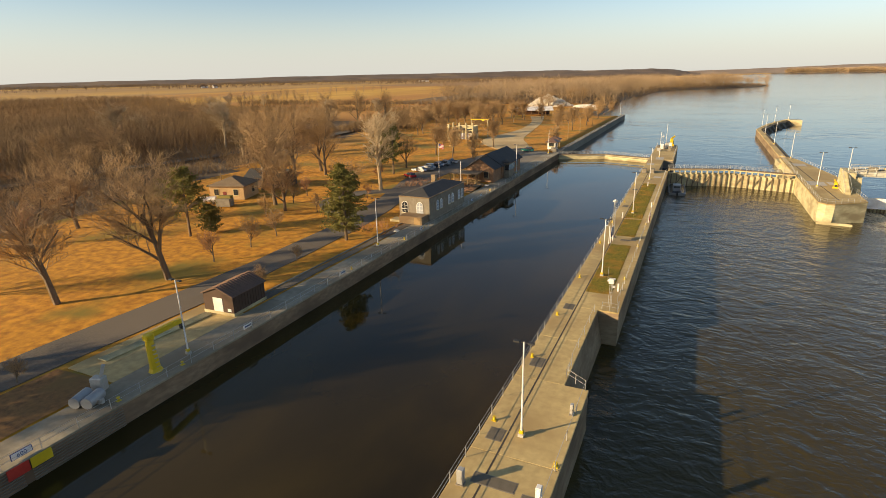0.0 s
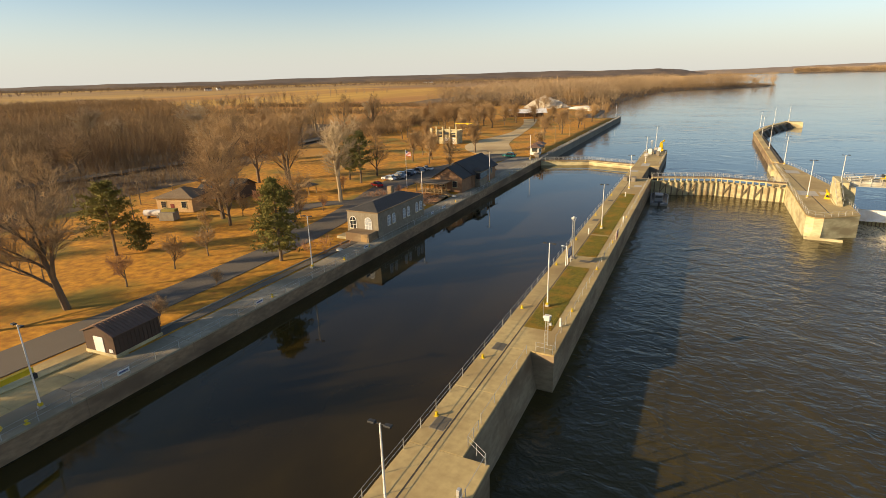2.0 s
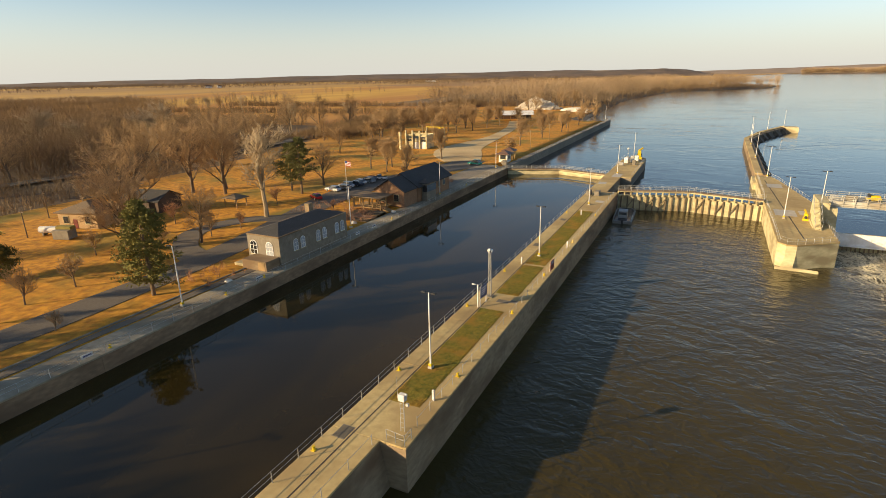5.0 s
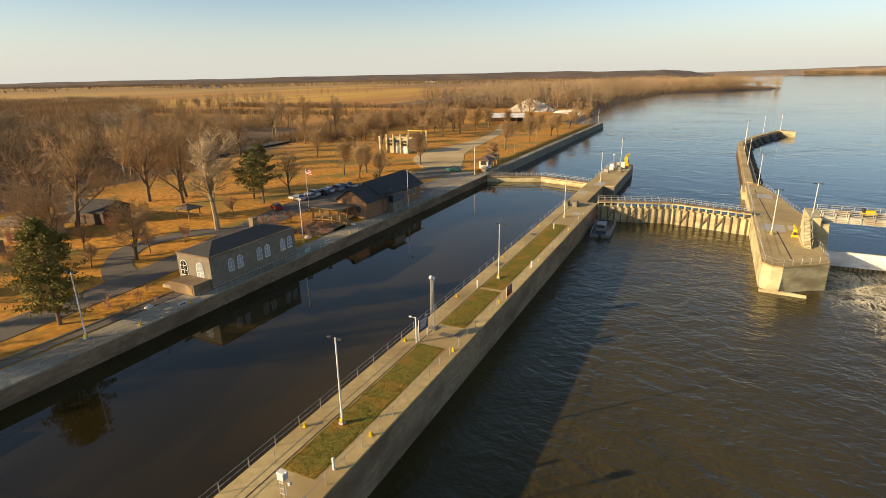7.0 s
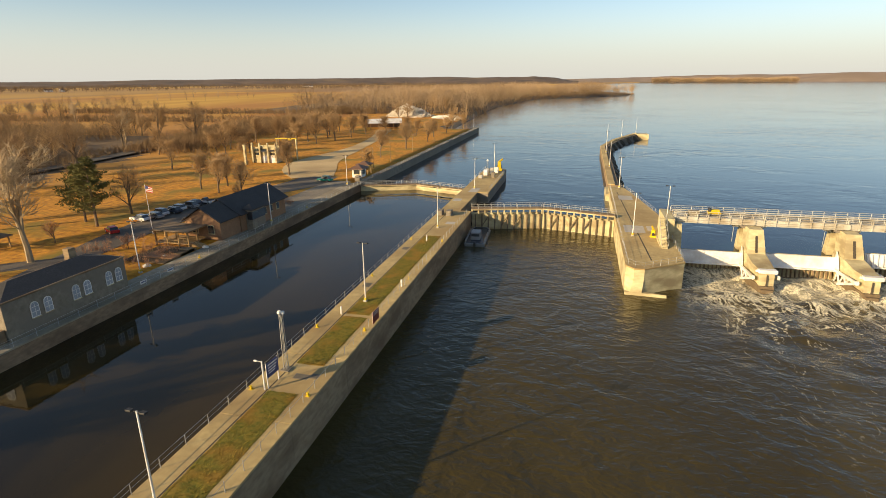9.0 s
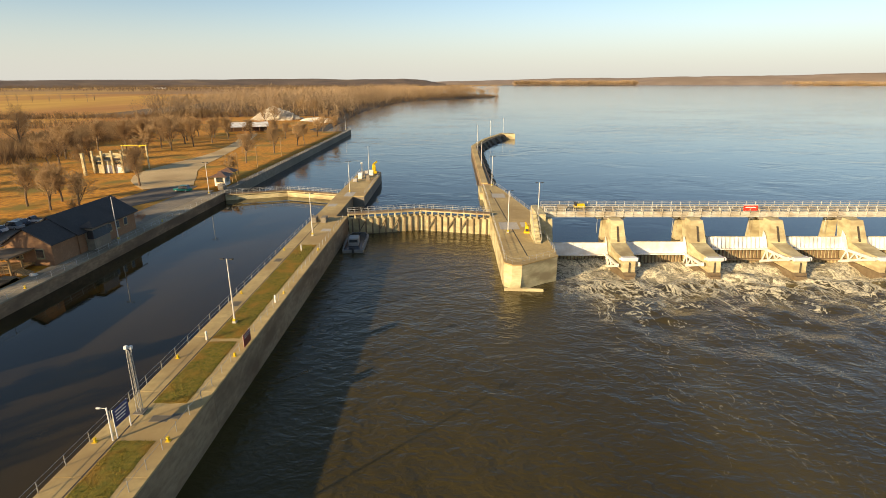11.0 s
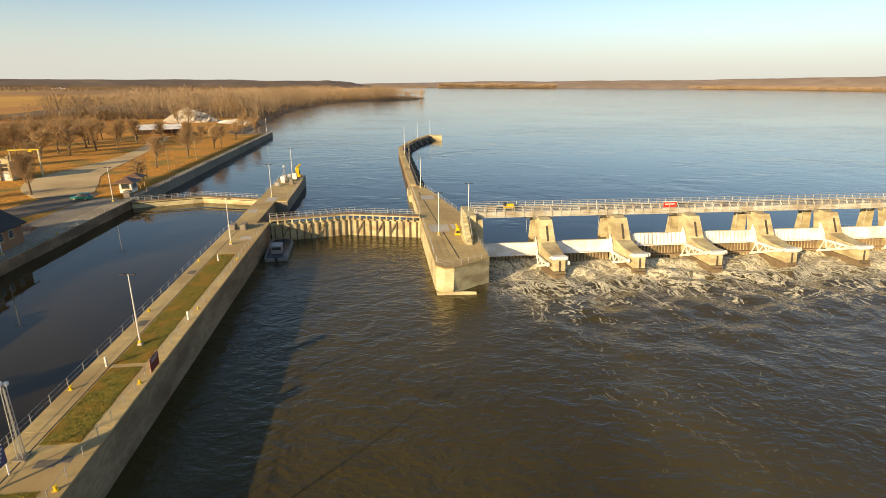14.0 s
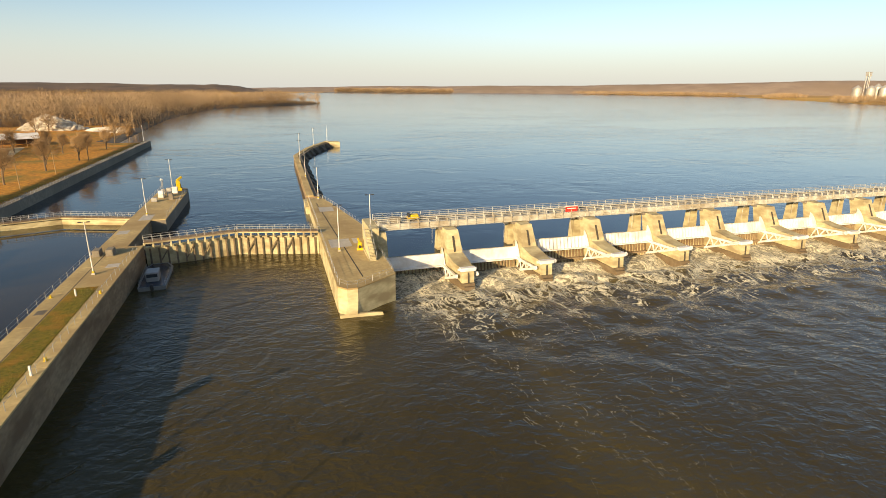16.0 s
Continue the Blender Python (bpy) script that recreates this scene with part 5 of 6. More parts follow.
def tree_stand(name, label, pts, hmin, hmax, width, limbs, twigs, seed, material, crown=0.36, trunk=1.2):
    """Many leafless trees in one mesh: crossed trunk blades, rising limbs and a rounded crown of twigs."""
    rng = np.random.default_rng(seed)
    P = np.array(pts, float)
    n = len(P)
    H = rng.uniform(hmin, hmax, n) * np.array([1 + 0.28 * noise.noise(Vector((p[0] * 0.012, p[1] * 0.012, 4))) for p in P])
    Hc = H[:, None]
    lean = rng.normal(0, 0.04, (n, 2)) * Hc
    tri = []

    def blades(a, b, w):
        ang = rng.uniform(0, 3.1416, a.shape[:2])
        d = np.stack([np.cos(ang) * w, np.sin(ang) * w, 0 * w], -1)
        tri.append(np.stack([a - d, a + d, b], 2).reshape(-1, 3))

    def on_trunk(u):
        return np.stack([P[:, 0:1] + lean[:, 0:1] * u, P[:, 1:2] + lean[:, 1:2] * u, P[:, 2:3] + Hc * u], -1)

    blades(on_trunk(np.zeros((n, 2))), on_trunk(np.full((n, 2), 0.85)), np.repeat(width * trunk * Hc / hmax, 2, 1))
    u = rng.uniform(0.16, 0.62, (n, limbs))
    a = on_trunk(u)
    ang = rng.uniform(0, 6.283, (n, limbs))
    top = u + (1 - u) * rng.uniform(0.3, 1.0, (n, limbs))
    wide = np.sqrt(np.clip(1 - ((top - 0.58) / 0.46) ** 2, 0.04, 1))
    out = crown * Hc * wide * rng.uniform(0.5, 1.0, (n, limbs))
    b = a.copy()
    b[:, :, 0] += out * np.cos(ang)
    b[:, :, 1] += out * np.sin(ang)
    b[:, :, 2] = P[:, 2:3] + Hc * top
    blades(a, b, np.full((n, limbs), width * 0.65))
    # twigs stand out all round an uneven, rounded crown
    way = rng.normal(0, 1, (n, twigs, 3))
    way /= np.linalg.norm(way, axis=2, keepdims=True)
    lobes = 1 + 0.22 * np.sin(3 * np.arctan2(way[:, :, 1], way[:, :, 0]) + rng.uniform(0, 6.283, (n, 1)))
    far_ = rng.uniform(0.35, 1.0, (n, twigs)) ** 0.6 * lobes
    o = on_trunk(np.full((n, 1), 0.62)) + way * far_[:, :, None] * np.stack([crown * 0.85 * Hc, crown * 0.85 * Hc, 0.33 * Hc], -1)
    d = rng.normal(0, 0.6, (n, twigs, 3)) + way + np.array((0, 0, 0.25))
    d /= np.linalg.norm(d, axis=2, keepdims=True)
    blades(o, o + d * (Hc * rng.uniform(0.05, 0.13, (n, twigs)))[:, :, None], np.full((n, twigs), width * 0.6))
    V = np.concatenate(tri)
    m = len(V) // 3
    me = bpy.data.meshes.new(name)
    me.vertices.add(3 * m)
    me.vertices.foreach_set("co", V.ravel())
    me.loops.add(3 * m)
    me.loops.foreach_set("vertex_index", np.arange(3 * m, dtype=np.int32))
    me.polygons.add(m)
    me.polygons.foreach_set("loop_start", np.arange(0, 3 * m, 3, dtype=np.int32))
    me.update(calc_edges=True)
    me.materials.append(material)
    return tagged(new(name, me), label, "wood", "", "stuff")


def scatter(n, seed, x0, x1, y0, y1, keep):
    r = random.Random(seed)
    out = []
    while len(out) < n:
        x, y = r.uniform(x0, x1), r.uniform(y0, y1)
        if keep(x, y):
            out.append((x, y, ground_height(x, y) - 0.1))
    return out


def in_wood(x, y):
    clump = noise.noise(Vector((x * 0.02, y * 0.02, 2)))
    return x < -182 + max(0, 40 - abs(y - 140)) * 0.1 - max(0, (y - 190) * 0.35) and clump > -0.35


brushwood("thicket_near", "dense leafless brush thicket beyond the rail bed", scatter(15000, 1, -430, -178, -120, 340, in_wood), 5.0, 10.0, 0.055, 13, 11, BRUSH, 0.5)
tree_stand("near_wood", "stand of slim leafless trees beyond the rail bed", scatter(1100, 51, -430, -180, -120, 340, in_wood), 10, 16, 0.08, 18, 150, 52, BRUSH, 0.34)
tree_stand("wood_edge", "tall leafless trees along the edge of the wood", scatter(330, 53, -212, -181, -120, 270, lambda x, y: x < -182 - max(0, (y - 190) * 0.35)), 12, 18, 0.08, 16, 150, 54, BRUSH, 0.3)
brushwood("thicket_plain", "broad leafless thicket reaching far over the low ground", scatter(19000, 41, -1000, -340, -60, 640, lambda x, y: noise.noise(Vector((x * 0.006, y * 0.006, 9))) > -0.45 and y < 0.82 * abs(x) + 10 + 70 * noise.noise(Vector((x * 0.01, 3, 0))) and math.hypot(x, y) > 420), 5.5, 10.0, 0.14, 9, 42, BRUSH)
brushwood("thicket_edge", "low reddish brush along the ditch", scatter(6500, 2, -190, -100, -80, 280, lambda x, y: -182 - max(0, (y - 190) * 0.3) < x < -120 - max(0, (y - 90) * 0.3) + 9 * noise.noise(Vector((x * 0.05, y * 0.05, 0)))), 1.4, 4.2, 0.05, 10, 12, BRUSH)
brushwood("thicket_field", "strip of leafless brush between two fields", scatter(5200, 3, -520, -150, 330, 620, lambda x, y: abs(x + 175 + (y - 330) * 0.18) < 16 or abs(y - 470 - 0.1 * x) < 7 or abs(y - 560 - 0.05 * x) < 9), 4, 8, 0.11, 9, 13, BRUSH)
brushwood("thicket_yard", "leafless brush behind the planted trees", scatter(3800, 7, -260, -132, 250, 440, lambda x, y: x < -140 - (y - 250) * 0.1 + 12 * noise.noise(Vector((x * 0.03, y * 0.03, 1))) and x > -172 - (y - 250) * 0.25), 3.5, 8, 0.08, 10, 17, BRUSH)
tree_stand("river_wood", "leafless riverside wood running up the far bank", scatter(1150, 4, -330, 160, 530, 1480, lambda x, y: x < coast(y, LEFT_COAST) - 6 and (x > coast(y, LEFT_COAST) - 190 - (y - 545) * 0.1) and noise.noise(Vector((x * 0.015, y * 0.015, 6))) > -0.3), 13, 25, 0.3, 8, 210, 14, FARWOOD, 0.42, 0.8)
brushwood("river_brush", "low leafless brush under the riverside trees", scatter(4500, 44, -330, 160, 545, 1480, lambda x, y: x < coast(y, LEFT_COAST) - 3 and x > coast(y, LEFT_COAST) - 200), 1.5, 4.5, 0.2, 9, 45, BRUSH, 0.7)
tree_stand("far_wood_left", "distant leafless woods beyond the fields", scatter(9000, 5, -3500, -120, -300, 3400, lambda x, y: math.hypot(x, y) > 1900 + 500 * noise.noise(Vector((x * 0.0016, y * 0.0016, 7))) and x < coast(y, LEFT_COAST) - 6 and noise.noise(Vector((x * 0.003, y * 0.003, 3))) > -0.25), 9, 17, 0.55, 9, 18, 15, FARDARK, 0.5, 0.5)
tree_stand("far_wood_plain", "distant leafless tree lines on the plain", scatter(420, 9, -1700, -440, 300, 1100, lambda x, y: noise.noise(Vector((x * 0.004, y * 0.01, 3))) > 0.52 or abs(y - 640 - 0.16 * x) < 7), 10, 16, 0.2, 14, 60, 18, FARWOOD, 0.45, 0.8)
field_rows = [(-565 + 7 * k + rnd.uniform(-6, 6), 560 + 9 * k + rnd.uniform(-5, 5), -0.6) for k in range(9)] + [(-605 + 4 * k + rnd.uniform(-8, 8), 780 + 22 * k + rnd.uniform(-8, 8), -0.6) for k in range(10)]
field_rows += [(-520 + 2.5 * k + rnd.uniform(-5, 5), 505 + 14 * k + rnd.uniform(-5, 5), -0.6) for k in range(9)]
tree_stand("field_trees", "rows of tall leafless trees between the far fields", field_rows, 15, 22, 0.2, 24, 130, 61, FARWOOD, 0.34)
tree_stand("far_wood_right", "distant leafless trees on the far bank", scatter(2000, 6, 1300, 3900, 900, 4400, lambda x, y: 8 < x - coast(y, RIGHT_COAST) < 140 and (2450 < y < 3600 or noise.noise(Vector((x * 0.004, y * 0.004, 1))) > 0.25)), 14, 25, 0.7, 10, 30, 16, FARWOOD, 0.5, 0.5)
tree_stand("island_wood", "low wooded island far up the river", scatter(1500, 8, 490, 1240, 3600, 4300, lambda x, y: abs(y - 4150 + 0.55 * (x - 480)) < 60), 22, 36, 1.0, 10, 30, 19, FARWOOD, 0.5, 0.5)
bed_spots = [(rnd.uniform(-49, -39), rnd.uniform(119, 131), 0.1) for _ in range(60)] + [(rnd.uniform(-60, -52), rnd.uniform(122, 134), 0.0) for _ in range(40)] + [(rnd.uniform(-46, -39.5), rnd.uniform(163, 172), 0.0) for _ in range(40)] + [(rnd.uniform(-46, -39), rnd.uniform(78, 87), 0.0) for _ in range(25)]
brushwood("shrub_bed", "low leafless reddish shrubs in planting beds", bed_spots, 0.7, 1.8, 0.03, 26, 23, TWIG_RED, 0.6)
big = [(-235, 95, 1.1), (-330, 130, 1.2), (-210, 40, 1.0), (-260, 200, 1.1), (-225, 235, 1.0), (-300, 60, 1.0), (-205, 140, 0.9), (-245, 285, 1.0), (-215, 300, 1.1), (-232, 330, 1.1), (-255, 350, 1.0), (-205, 350, 1.0),
       (-150, 95, 1.0), (-142, 60, 0.9), (-135, 30, 0.8), (-155, 10, 0.9), (-330, 250, 1.1), (-380, 180, 1.2), (-270, 20, 1.1), (-340, 330, 1.1), (-380, 420, 1.1), (-400, 425, 1.0), (-420, 430, 1.1), (-440, 432, 1.0), (-470, 436, 1.1), (-150, 250, 0.9), (-180, 175, 1.35), (-192, 186, 1.4), (-205, 198, 1.45), (-222, 214, 1.4), (-176, 120, 1.3), (-166, 92, 1.25), (-240, 165, 1.4), (-262, 240, 1.4), (-290, 262, 1.4), (-168, 215, 1.2)]
for k, (x, y, s) in enumerate(big):
    o = copy_thing((oak, oak2, elm)[k % 3 if k % 7 else 1], pose(x, y, ground_height(x, y) - 0.05, 0, 0, rnd.uniform(0, 360)))
    o.scale = (s, s, s)
for k in range(26):
    y = 430 + k * 34 + rnd.uniform(-10, 10)
    x = coast(y, LEFT_COAST) - rnd.uniform(8, 60)
    o = copy_thing((oak, oak2)[k % 2], pose(x, y, ground_height(x, y) - 0.05, 0, 0, rnd.uniform(0, 360)))
    o.scale = [rnd.uniform(0.9, 1.25)] * 3

# ---- distant hills ----


def hill(name, pts, depth, label, seed, material):
    """A long wooded ridge: crest heights along a line, falling away to both sides, with a ragged top."""
    vs, fs = [], []
    n = 160
    xs = np.linspace(0, 1, n)
    line = np.array(pts, float)
    tt = np.linspace(0, 1, len(pts))
    for i, u in enumerate(xs):
        x, y, h = (np.interp(u, tt, line[:, c]) for c in range(3))
        h += 2.2 * noise.noise(Vector((u * 60, seed, 0))) + 1.4 * noise.noise(Vector((u * 190, seed, 3))) + 8 * noise.noise(Vector((u * 9, seed, 7))) + 4 * noise.noise(Vector((u * 27, seed, 9)))
        d = Vector((x, y, 0)).normalized()
        for off, f in ((-1.0, 0.0), (-0.6, 0.5), (-0.25, 0.85), (0.0, 1.0), (0.6, 0.6)):
            vs.append((x + d.x * depth * off, y + d.y * depth * off, -4 + (h + 4) * f + (1.5 * noise.noise(Vector((u * 80, off * 4, seed))) if 0 < f < 1 else 0)))
    for i in range(n - 1):
        for k in range(4):
            fs.append((5 * i + k, 5 * i + 5 + k, 5 * i + 6 + k, 5 * i + 1 + k))
    ob = finish(name, vs, fs, material, smooth=False)
    return tagged(ob, label, "hill", "distant hills", "structure")


hill("backdrop_hill_1", [(-4300, -500, 26), (-3900, 700, 27), (-3400, 1700, 31), (-2700, 2500, 38), (-2000, 3200, 44), (-1000, 3700, 43), (-300, 3800, 47), (-140, 3850, 34), (0, 3900, 12)], 420, "long wooded ridge beyond the plain", 1, HILLWOOD)
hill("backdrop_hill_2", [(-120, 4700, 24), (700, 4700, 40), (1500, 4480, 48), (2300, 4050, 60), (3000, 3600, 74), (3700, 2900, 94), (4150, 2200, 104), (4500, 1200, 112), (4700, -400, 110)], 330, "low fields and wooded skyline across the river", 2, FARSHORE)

# ---- buildings ----


def gable_roof(x0, x1, y0, y1, z, rise, over, thick=0.16, along="y", bm=None):
    """Two sloping slabs over a rectangle; the ridge runs along the given axis."""
    bm = bm or bmesh.new()
    for s in (-1, 1):
        if along == "y":
            c = (x0 + x1) / 2
            e = (x0 - over) if s < 0 else (x1 + over)
            drop = rise * over / ((x1 - x0) / 2)
            q = [(c, y0 - over, z + rise), (e, y0 - over, z - drop), (e, y1 + over, z - drop), (c, y1 + over, z + rise)]
        else:
            c = (y0 + y1) / 2
            e = (y0 - over) if s < 0 else (y1 + over)
            drop = rise * over / ((y1 - y0) / 2)
            q = [(x0 - over, c, z + rise), (x0 - over, e, z - drop), (x1 + over, e, z - drop), (x1 + over, c, z + rise)]
        lo = [bm.verts.new(p) for p in q]
        hi = [bm.verts.new((p[0], p[1], p[2] + thick)) for p in q]
        bm.faces.new(lo[::-1]); bm.faces.new(hi)
        for i in range(4):
            j = (i + 1) % 4
            bm.faces.new((lo[i], lo[j], hi[j], hi[i]))
    return bm


def gable_body(x0, x1, y0, y1, z, rise, along="y"):
    bm = bmesh.new()
    if along == "y":
        c = (x0 + x1) / 2
        ends = [[(x0, y, 0), (x1, y, 0), (x1, y, z), (c, y, z + rise), (x0, y, z)] for y in (y0, y1)]
    else:
        c = (y0 + y1) / 2
        ends = [[(x, y0, 0), (x, y1, 0), (x, y1, z), (x, c, z + rise), (x, y0, z)] for x in (x0, x1)]
    a, b = [[bm.verts.new(p) for p in e] for e in ends]
    bm.faces.new(a); bm.faces.new(b[::-1])
    for i in range(5):
        j = (i + 1) % 5
        bm.faces.new((a[i], b[i], b[j], a[j]))
    return bm


def hip_roof(x0, x1, y0, y1, z, rise, over, inset):
    bm = bmesh.new()
    x0, x1, y0, y1 = x0 - over, x1 + over, y0 - over, y1 + over
    c = (x0 + x1) / 2
    base = [bm.verts.new(p) for p in ((x0, y0, z), (x1, y0, z), (x1, y1, z), (x0, y1, z))]
    low = [bm.verts.new(p) for p in ((x0, y0, z - 0.18), (x1, y0, z - 0.18), (x1, y1, z - 0.18), (x0, y1, z - 0.18))]
    r0, r1 = bm.verts.new((c, y0 + inset, z + rise)), bm.verts.new((c, y1 - inset, z + rise))
    bm.faces.new((base[0], base[1], r0)); bm.faces.new((base[2], base[3], r1))
    bm.faces.new((base[1], base[2], r1, r0)); bm.faces.new((base[3], base[0], r0, r1))
    for i in range(4):
        j = (i + 1) % 4
        bm.faces.new((low[i], low[j], base[j], base[i]))
    bm.faces.new(low[::-1])
    return bm


def window(parent, face, u, z, w, h, at, arched=False, glass=None):
    """A framed window on a wall: face 'x' or '-y' and so on says which way it looks; u runs along the wall."""
    glass = glass or GLASS
    win = new("window")
    win.parent = parent
    turn = {"x": 90, "-x": -90, "-y": 0, "y": 180}[face]
    pos = (at, u, z) if face in ("x", "-x") else (u, at, z)
    win.matrix_local = pose(*pos, 0, 0, turn)
    win.empty_display_size = 0.2

    def outline(g):
        pts = [(-w / 2 - g, -g), (w / 2 + g, -g), (w / 2 + g, h * (0.72 if arched else 1) + (0 if arched else g))]
        if arched:
            pts += [(math.cos(a) * (w / 2 + g), h * 0.72 + math.sin(a) * (w / 2 + g)) for a in (0.52, 1.05, 1.57, 2.09, 2.62)]
        return pts + [(-w / 2 - g, h * (0.72 if arched else 1) + (0 if arched else g))]

    for nm, g, y0, y1, m in (("frame", 0.1, -0.06, 0.02, WHITE if arched else CONC_PALE), ("pane", 0.0, -0.075, -0.062, glass)):
        bm = bmesh.new()
        a = [bm.verts.new((x, y0, zz)) for x, zz in outline(g)]
        b = [bm.verts.new((x, y1, zz)) for x, zz in outline(g)]
        bm.faces.new(a); bm.faces.new(b[::-1])
        for i in range(len(a)):
            j = (i + 1) % len(a)
            bm.faces.new((a[i], b[i], b[j], a[j]))
        part(nm, bm, m, win)
    bm = bx(-0.03, 0.03, -0.095, -0.076, 0, h * 0.95)
    for k in (0.33, 0.66):
        bx(-w / 2, w / 2, -0.095, -0.076, h * k - 0.03, h * k + 0.03, bm=bm)
    part("mullion", bm, WHITE if arched else BLACK, win)
    part("sill", bx(-w / 2 - 0.15, w / 2 + 0.15, -0.14, 0.02, -0.2, -0.101), CONC_PALE, win)
    return win


# brown metal shed
shed = thing("storage_shed", "dark brown sheet-metal shed with ribbed gable roof and white door", "shed", at=(-41.0, 41.6, 0), turn=3)
part("wall", gable_body(-2.5, 2.5, -3.0, 3.2, 2.75, 0.95), SHEDMET, shed)
part("plinth", bx(-2.6, 2.6, -3.1, 3.3, 0, 0.42, 0.03), CONC_PALE, shed)
roof = part("roof", gable_roof(-2.5, 2.5, -3.0, 3.2, 2.8, 0.98, 0.25, 0.07), ROOFMET, shed)
for i in range(14):
    y = -3.15 + i * 0.5
    for s in (-1, 1):
        part("seam", beam((s * 0.03, y, 3.9), (s * 2.72, y, 2.8), 0.07, 0.08), ROOFMET, roof)
for i in range(12):
    part("panel_rib", bx(2.5, 2.55, -2.9 + i * 0.53, -2.83 + i * 0.53, 0.42, 2.7), SHEDMET, shed)
part("door", bx(-0.85, 0.75, -3.06, -3.0, 0.42, 2.35, 0.02), WHITE, shed, "white roller door")
part("vent", bx(1.5, 2.1, -3.06, -3.0, 0.6, 1.0), WHITE, shed)

# stone control house
house = thing("control_house", "grey stone lock control house with arched white windows", "building", at=(0, 0, 0))
part("wall", bx(-42.6, -35.3, 91.2, 110.4, 0, 5.0, 0.03), STONE, house)
part("parapet", bx(-42.7, -35.2, 91.1, 110.5, 5.0, 5.25, 0.04), CONC_FACE, house)
part("roof", hip_roof(-42.6, -35.3, 91.2, 110.4, 5.26, 1.2, -0.1, 4.0), SHINGLE, house)
part("chimney", bx(-42.3, -41.2, 106.5, 107.7, 5.0, 7.2, 0.04), CONC_FACE, house)
for u in (95.2, 97.1, 101.4, 103.3, 107.1, 108.9):
    window(house, "x", u, 1.9, 1.0, 2.0, -35.28, True)
for u in (-41.2, -37.6):
    window(house, "-y", u, 1.7, 1.4, 2.3, 91.18, True, GLASS if u > -40 else DARKGLASS)
part("porch", bx(-41.0, -35.6, 88.0, 91.18, 0, 1.7, 0.05), CONC_FACE, house)
part("porch_door", bx(-37.4, -36.0, 87.94, 88.0, 0.1, 1.5), WOODMAT, house, "dark brown low door")
part("entrance_slab", bx(-43.6, -41.02, 88.6, 91.1, 0, 0.5, 0.03), CONC_PALE, house)

# visitor building with timber porch
vis = thing("visitor_building", "brown brick building with dark gable roof and timber porch", "building")
part("wall", gable_body(-46.5, -37.0, 143.5, 162.0, 4.1, 2.9), BRICKRED, vis)
part("roof", gable_roof(-46.5, -37.0, 143.5, 162.0, 4.15, 2.95, 0.7, 0.2), SHINGLE, vis)
wing = part("south_wing", gable_body(-45.5, -37.2, 136.8, 143.48, 4.0, 2.6), BRICKRED, vis, "sunlit brown brick gable wing")
part("wing_roof", gable_roof(-45.5, -37.2, 136.8, 143.3, 4.05, 2.65, 0.5, 0.18), SHINGLE, wing)
part("control_bay", bx(-37.0, -35.4, 145.5, 150.5, 0, 4.6, 0.05), STONE, vis)
part("bay_roof", hip_roof(-37.6, -35.4, 145.5, 150.5, 4.65, 0.9, 0.4, 1.6), SHINGLE, vis)
part("bay_glass", bx(-36.6, -35.36, 145.46, 150.54, 2.3, 4.0), DARKGLASS, vis)
for u in (153.0, 155.6, 158.5):
    window(vis, "x", u, 1.9, 1.1, 1.4, -36.98, False, DARKGLASS)
for u in (-43.2, -39.4):
    window(vis, "-y", u, 1.4, 1.3, 1.6, 136.78, False, DARKGLASS)
porch = thing("timber_porch", "open timber porch with sloping roof and raised deck", "porch", at=(0, 0, 0))
part("deck", bx(-48.5, -40.5, 131.2, 136.6, 0.5, 0.7, 0.02), WOODMAT, porch)
part("porch_roof", prism([(-48.9, 130.8), (-40.1, 130.8), (-40.1, 136.7), (-48.9, 136.7)], 3.1, 3.3), SHINGLE_TAN, porch)
for x in (-48.3, -45.6, -43.0, -40.7):
    for y in (131.4, 134.0):
        part("post", bx(x - 0.12, x + 0.12, y - 0.12, y + 0.12, 0, 3.1), WOODMAT, porch)
for i in range(12):
    part("rafter", bx(-48.7 + i * 0.75, -48.6 + i * 0.75, 130.6, 136.7, 2.92, 3.1), WOODMAT, porch)
railing_on(porch, (-48.4, 131.3), (-40.6, 131.3), 0.7, 1.1, 1.0, WOODMAT, r=0.05)
for i in range(6):
    part("step", bx(-40.4 + i * 0.32, -40.06 + i * 0.32, 131.6, 133.6, 0, 0.6 - i * 0.1), WOODMAT, porch)

# tan brick house with a hip roof
h2 = thing("brick_house", "tan brick house with brown hip roof among the trees", "house", at=(-97.5, 96.5, 0), turn=18)
part("wall", bx(-3.4, 6.0, -4.2, 4.2, 0, 3.6, 0.02), BRICK, h2)
part("roof", hip_roof(-3.4, 6.0, -4.2, 4.2, 3.65, 1.9, 0.5, 4.0), SHINGLE_TAN, h2)
window(h2, "-y", 3.8, 1.2, 1.2, 1.5, -4.22, False, DARKGLASS)
window(h2, "-y", -1.5, 1.2, 1.2, 1.5, -4.22, False, DARKGLASS)
window(h2, "x", 1.0, 1.2, 1.2, 1.5, 6.02, False, DARKGLASS)
part("door", bx(0.2, 1.2, -4.26, -4.2, 0, 2.1), MAROON, h2)
annex = thing("dark_barn", "dark low barn behind the brick house", "barn", at=(-97, 112, 0), turn=12)
part("wall", gable_body(-6, 6, -4, 4, 3.0, 1.8, "x"), SHEDMET, annex)
part("roof", gable_roof(-6, 6, -4, 4, 3.05, 1.85, 0.5, 0.15, "x"), SHINGLE, annex)
dump = thing("waste_container", "pale grey and green waste container beside the house", "container", at=(-89.5, 86.8, 0), turn=20)
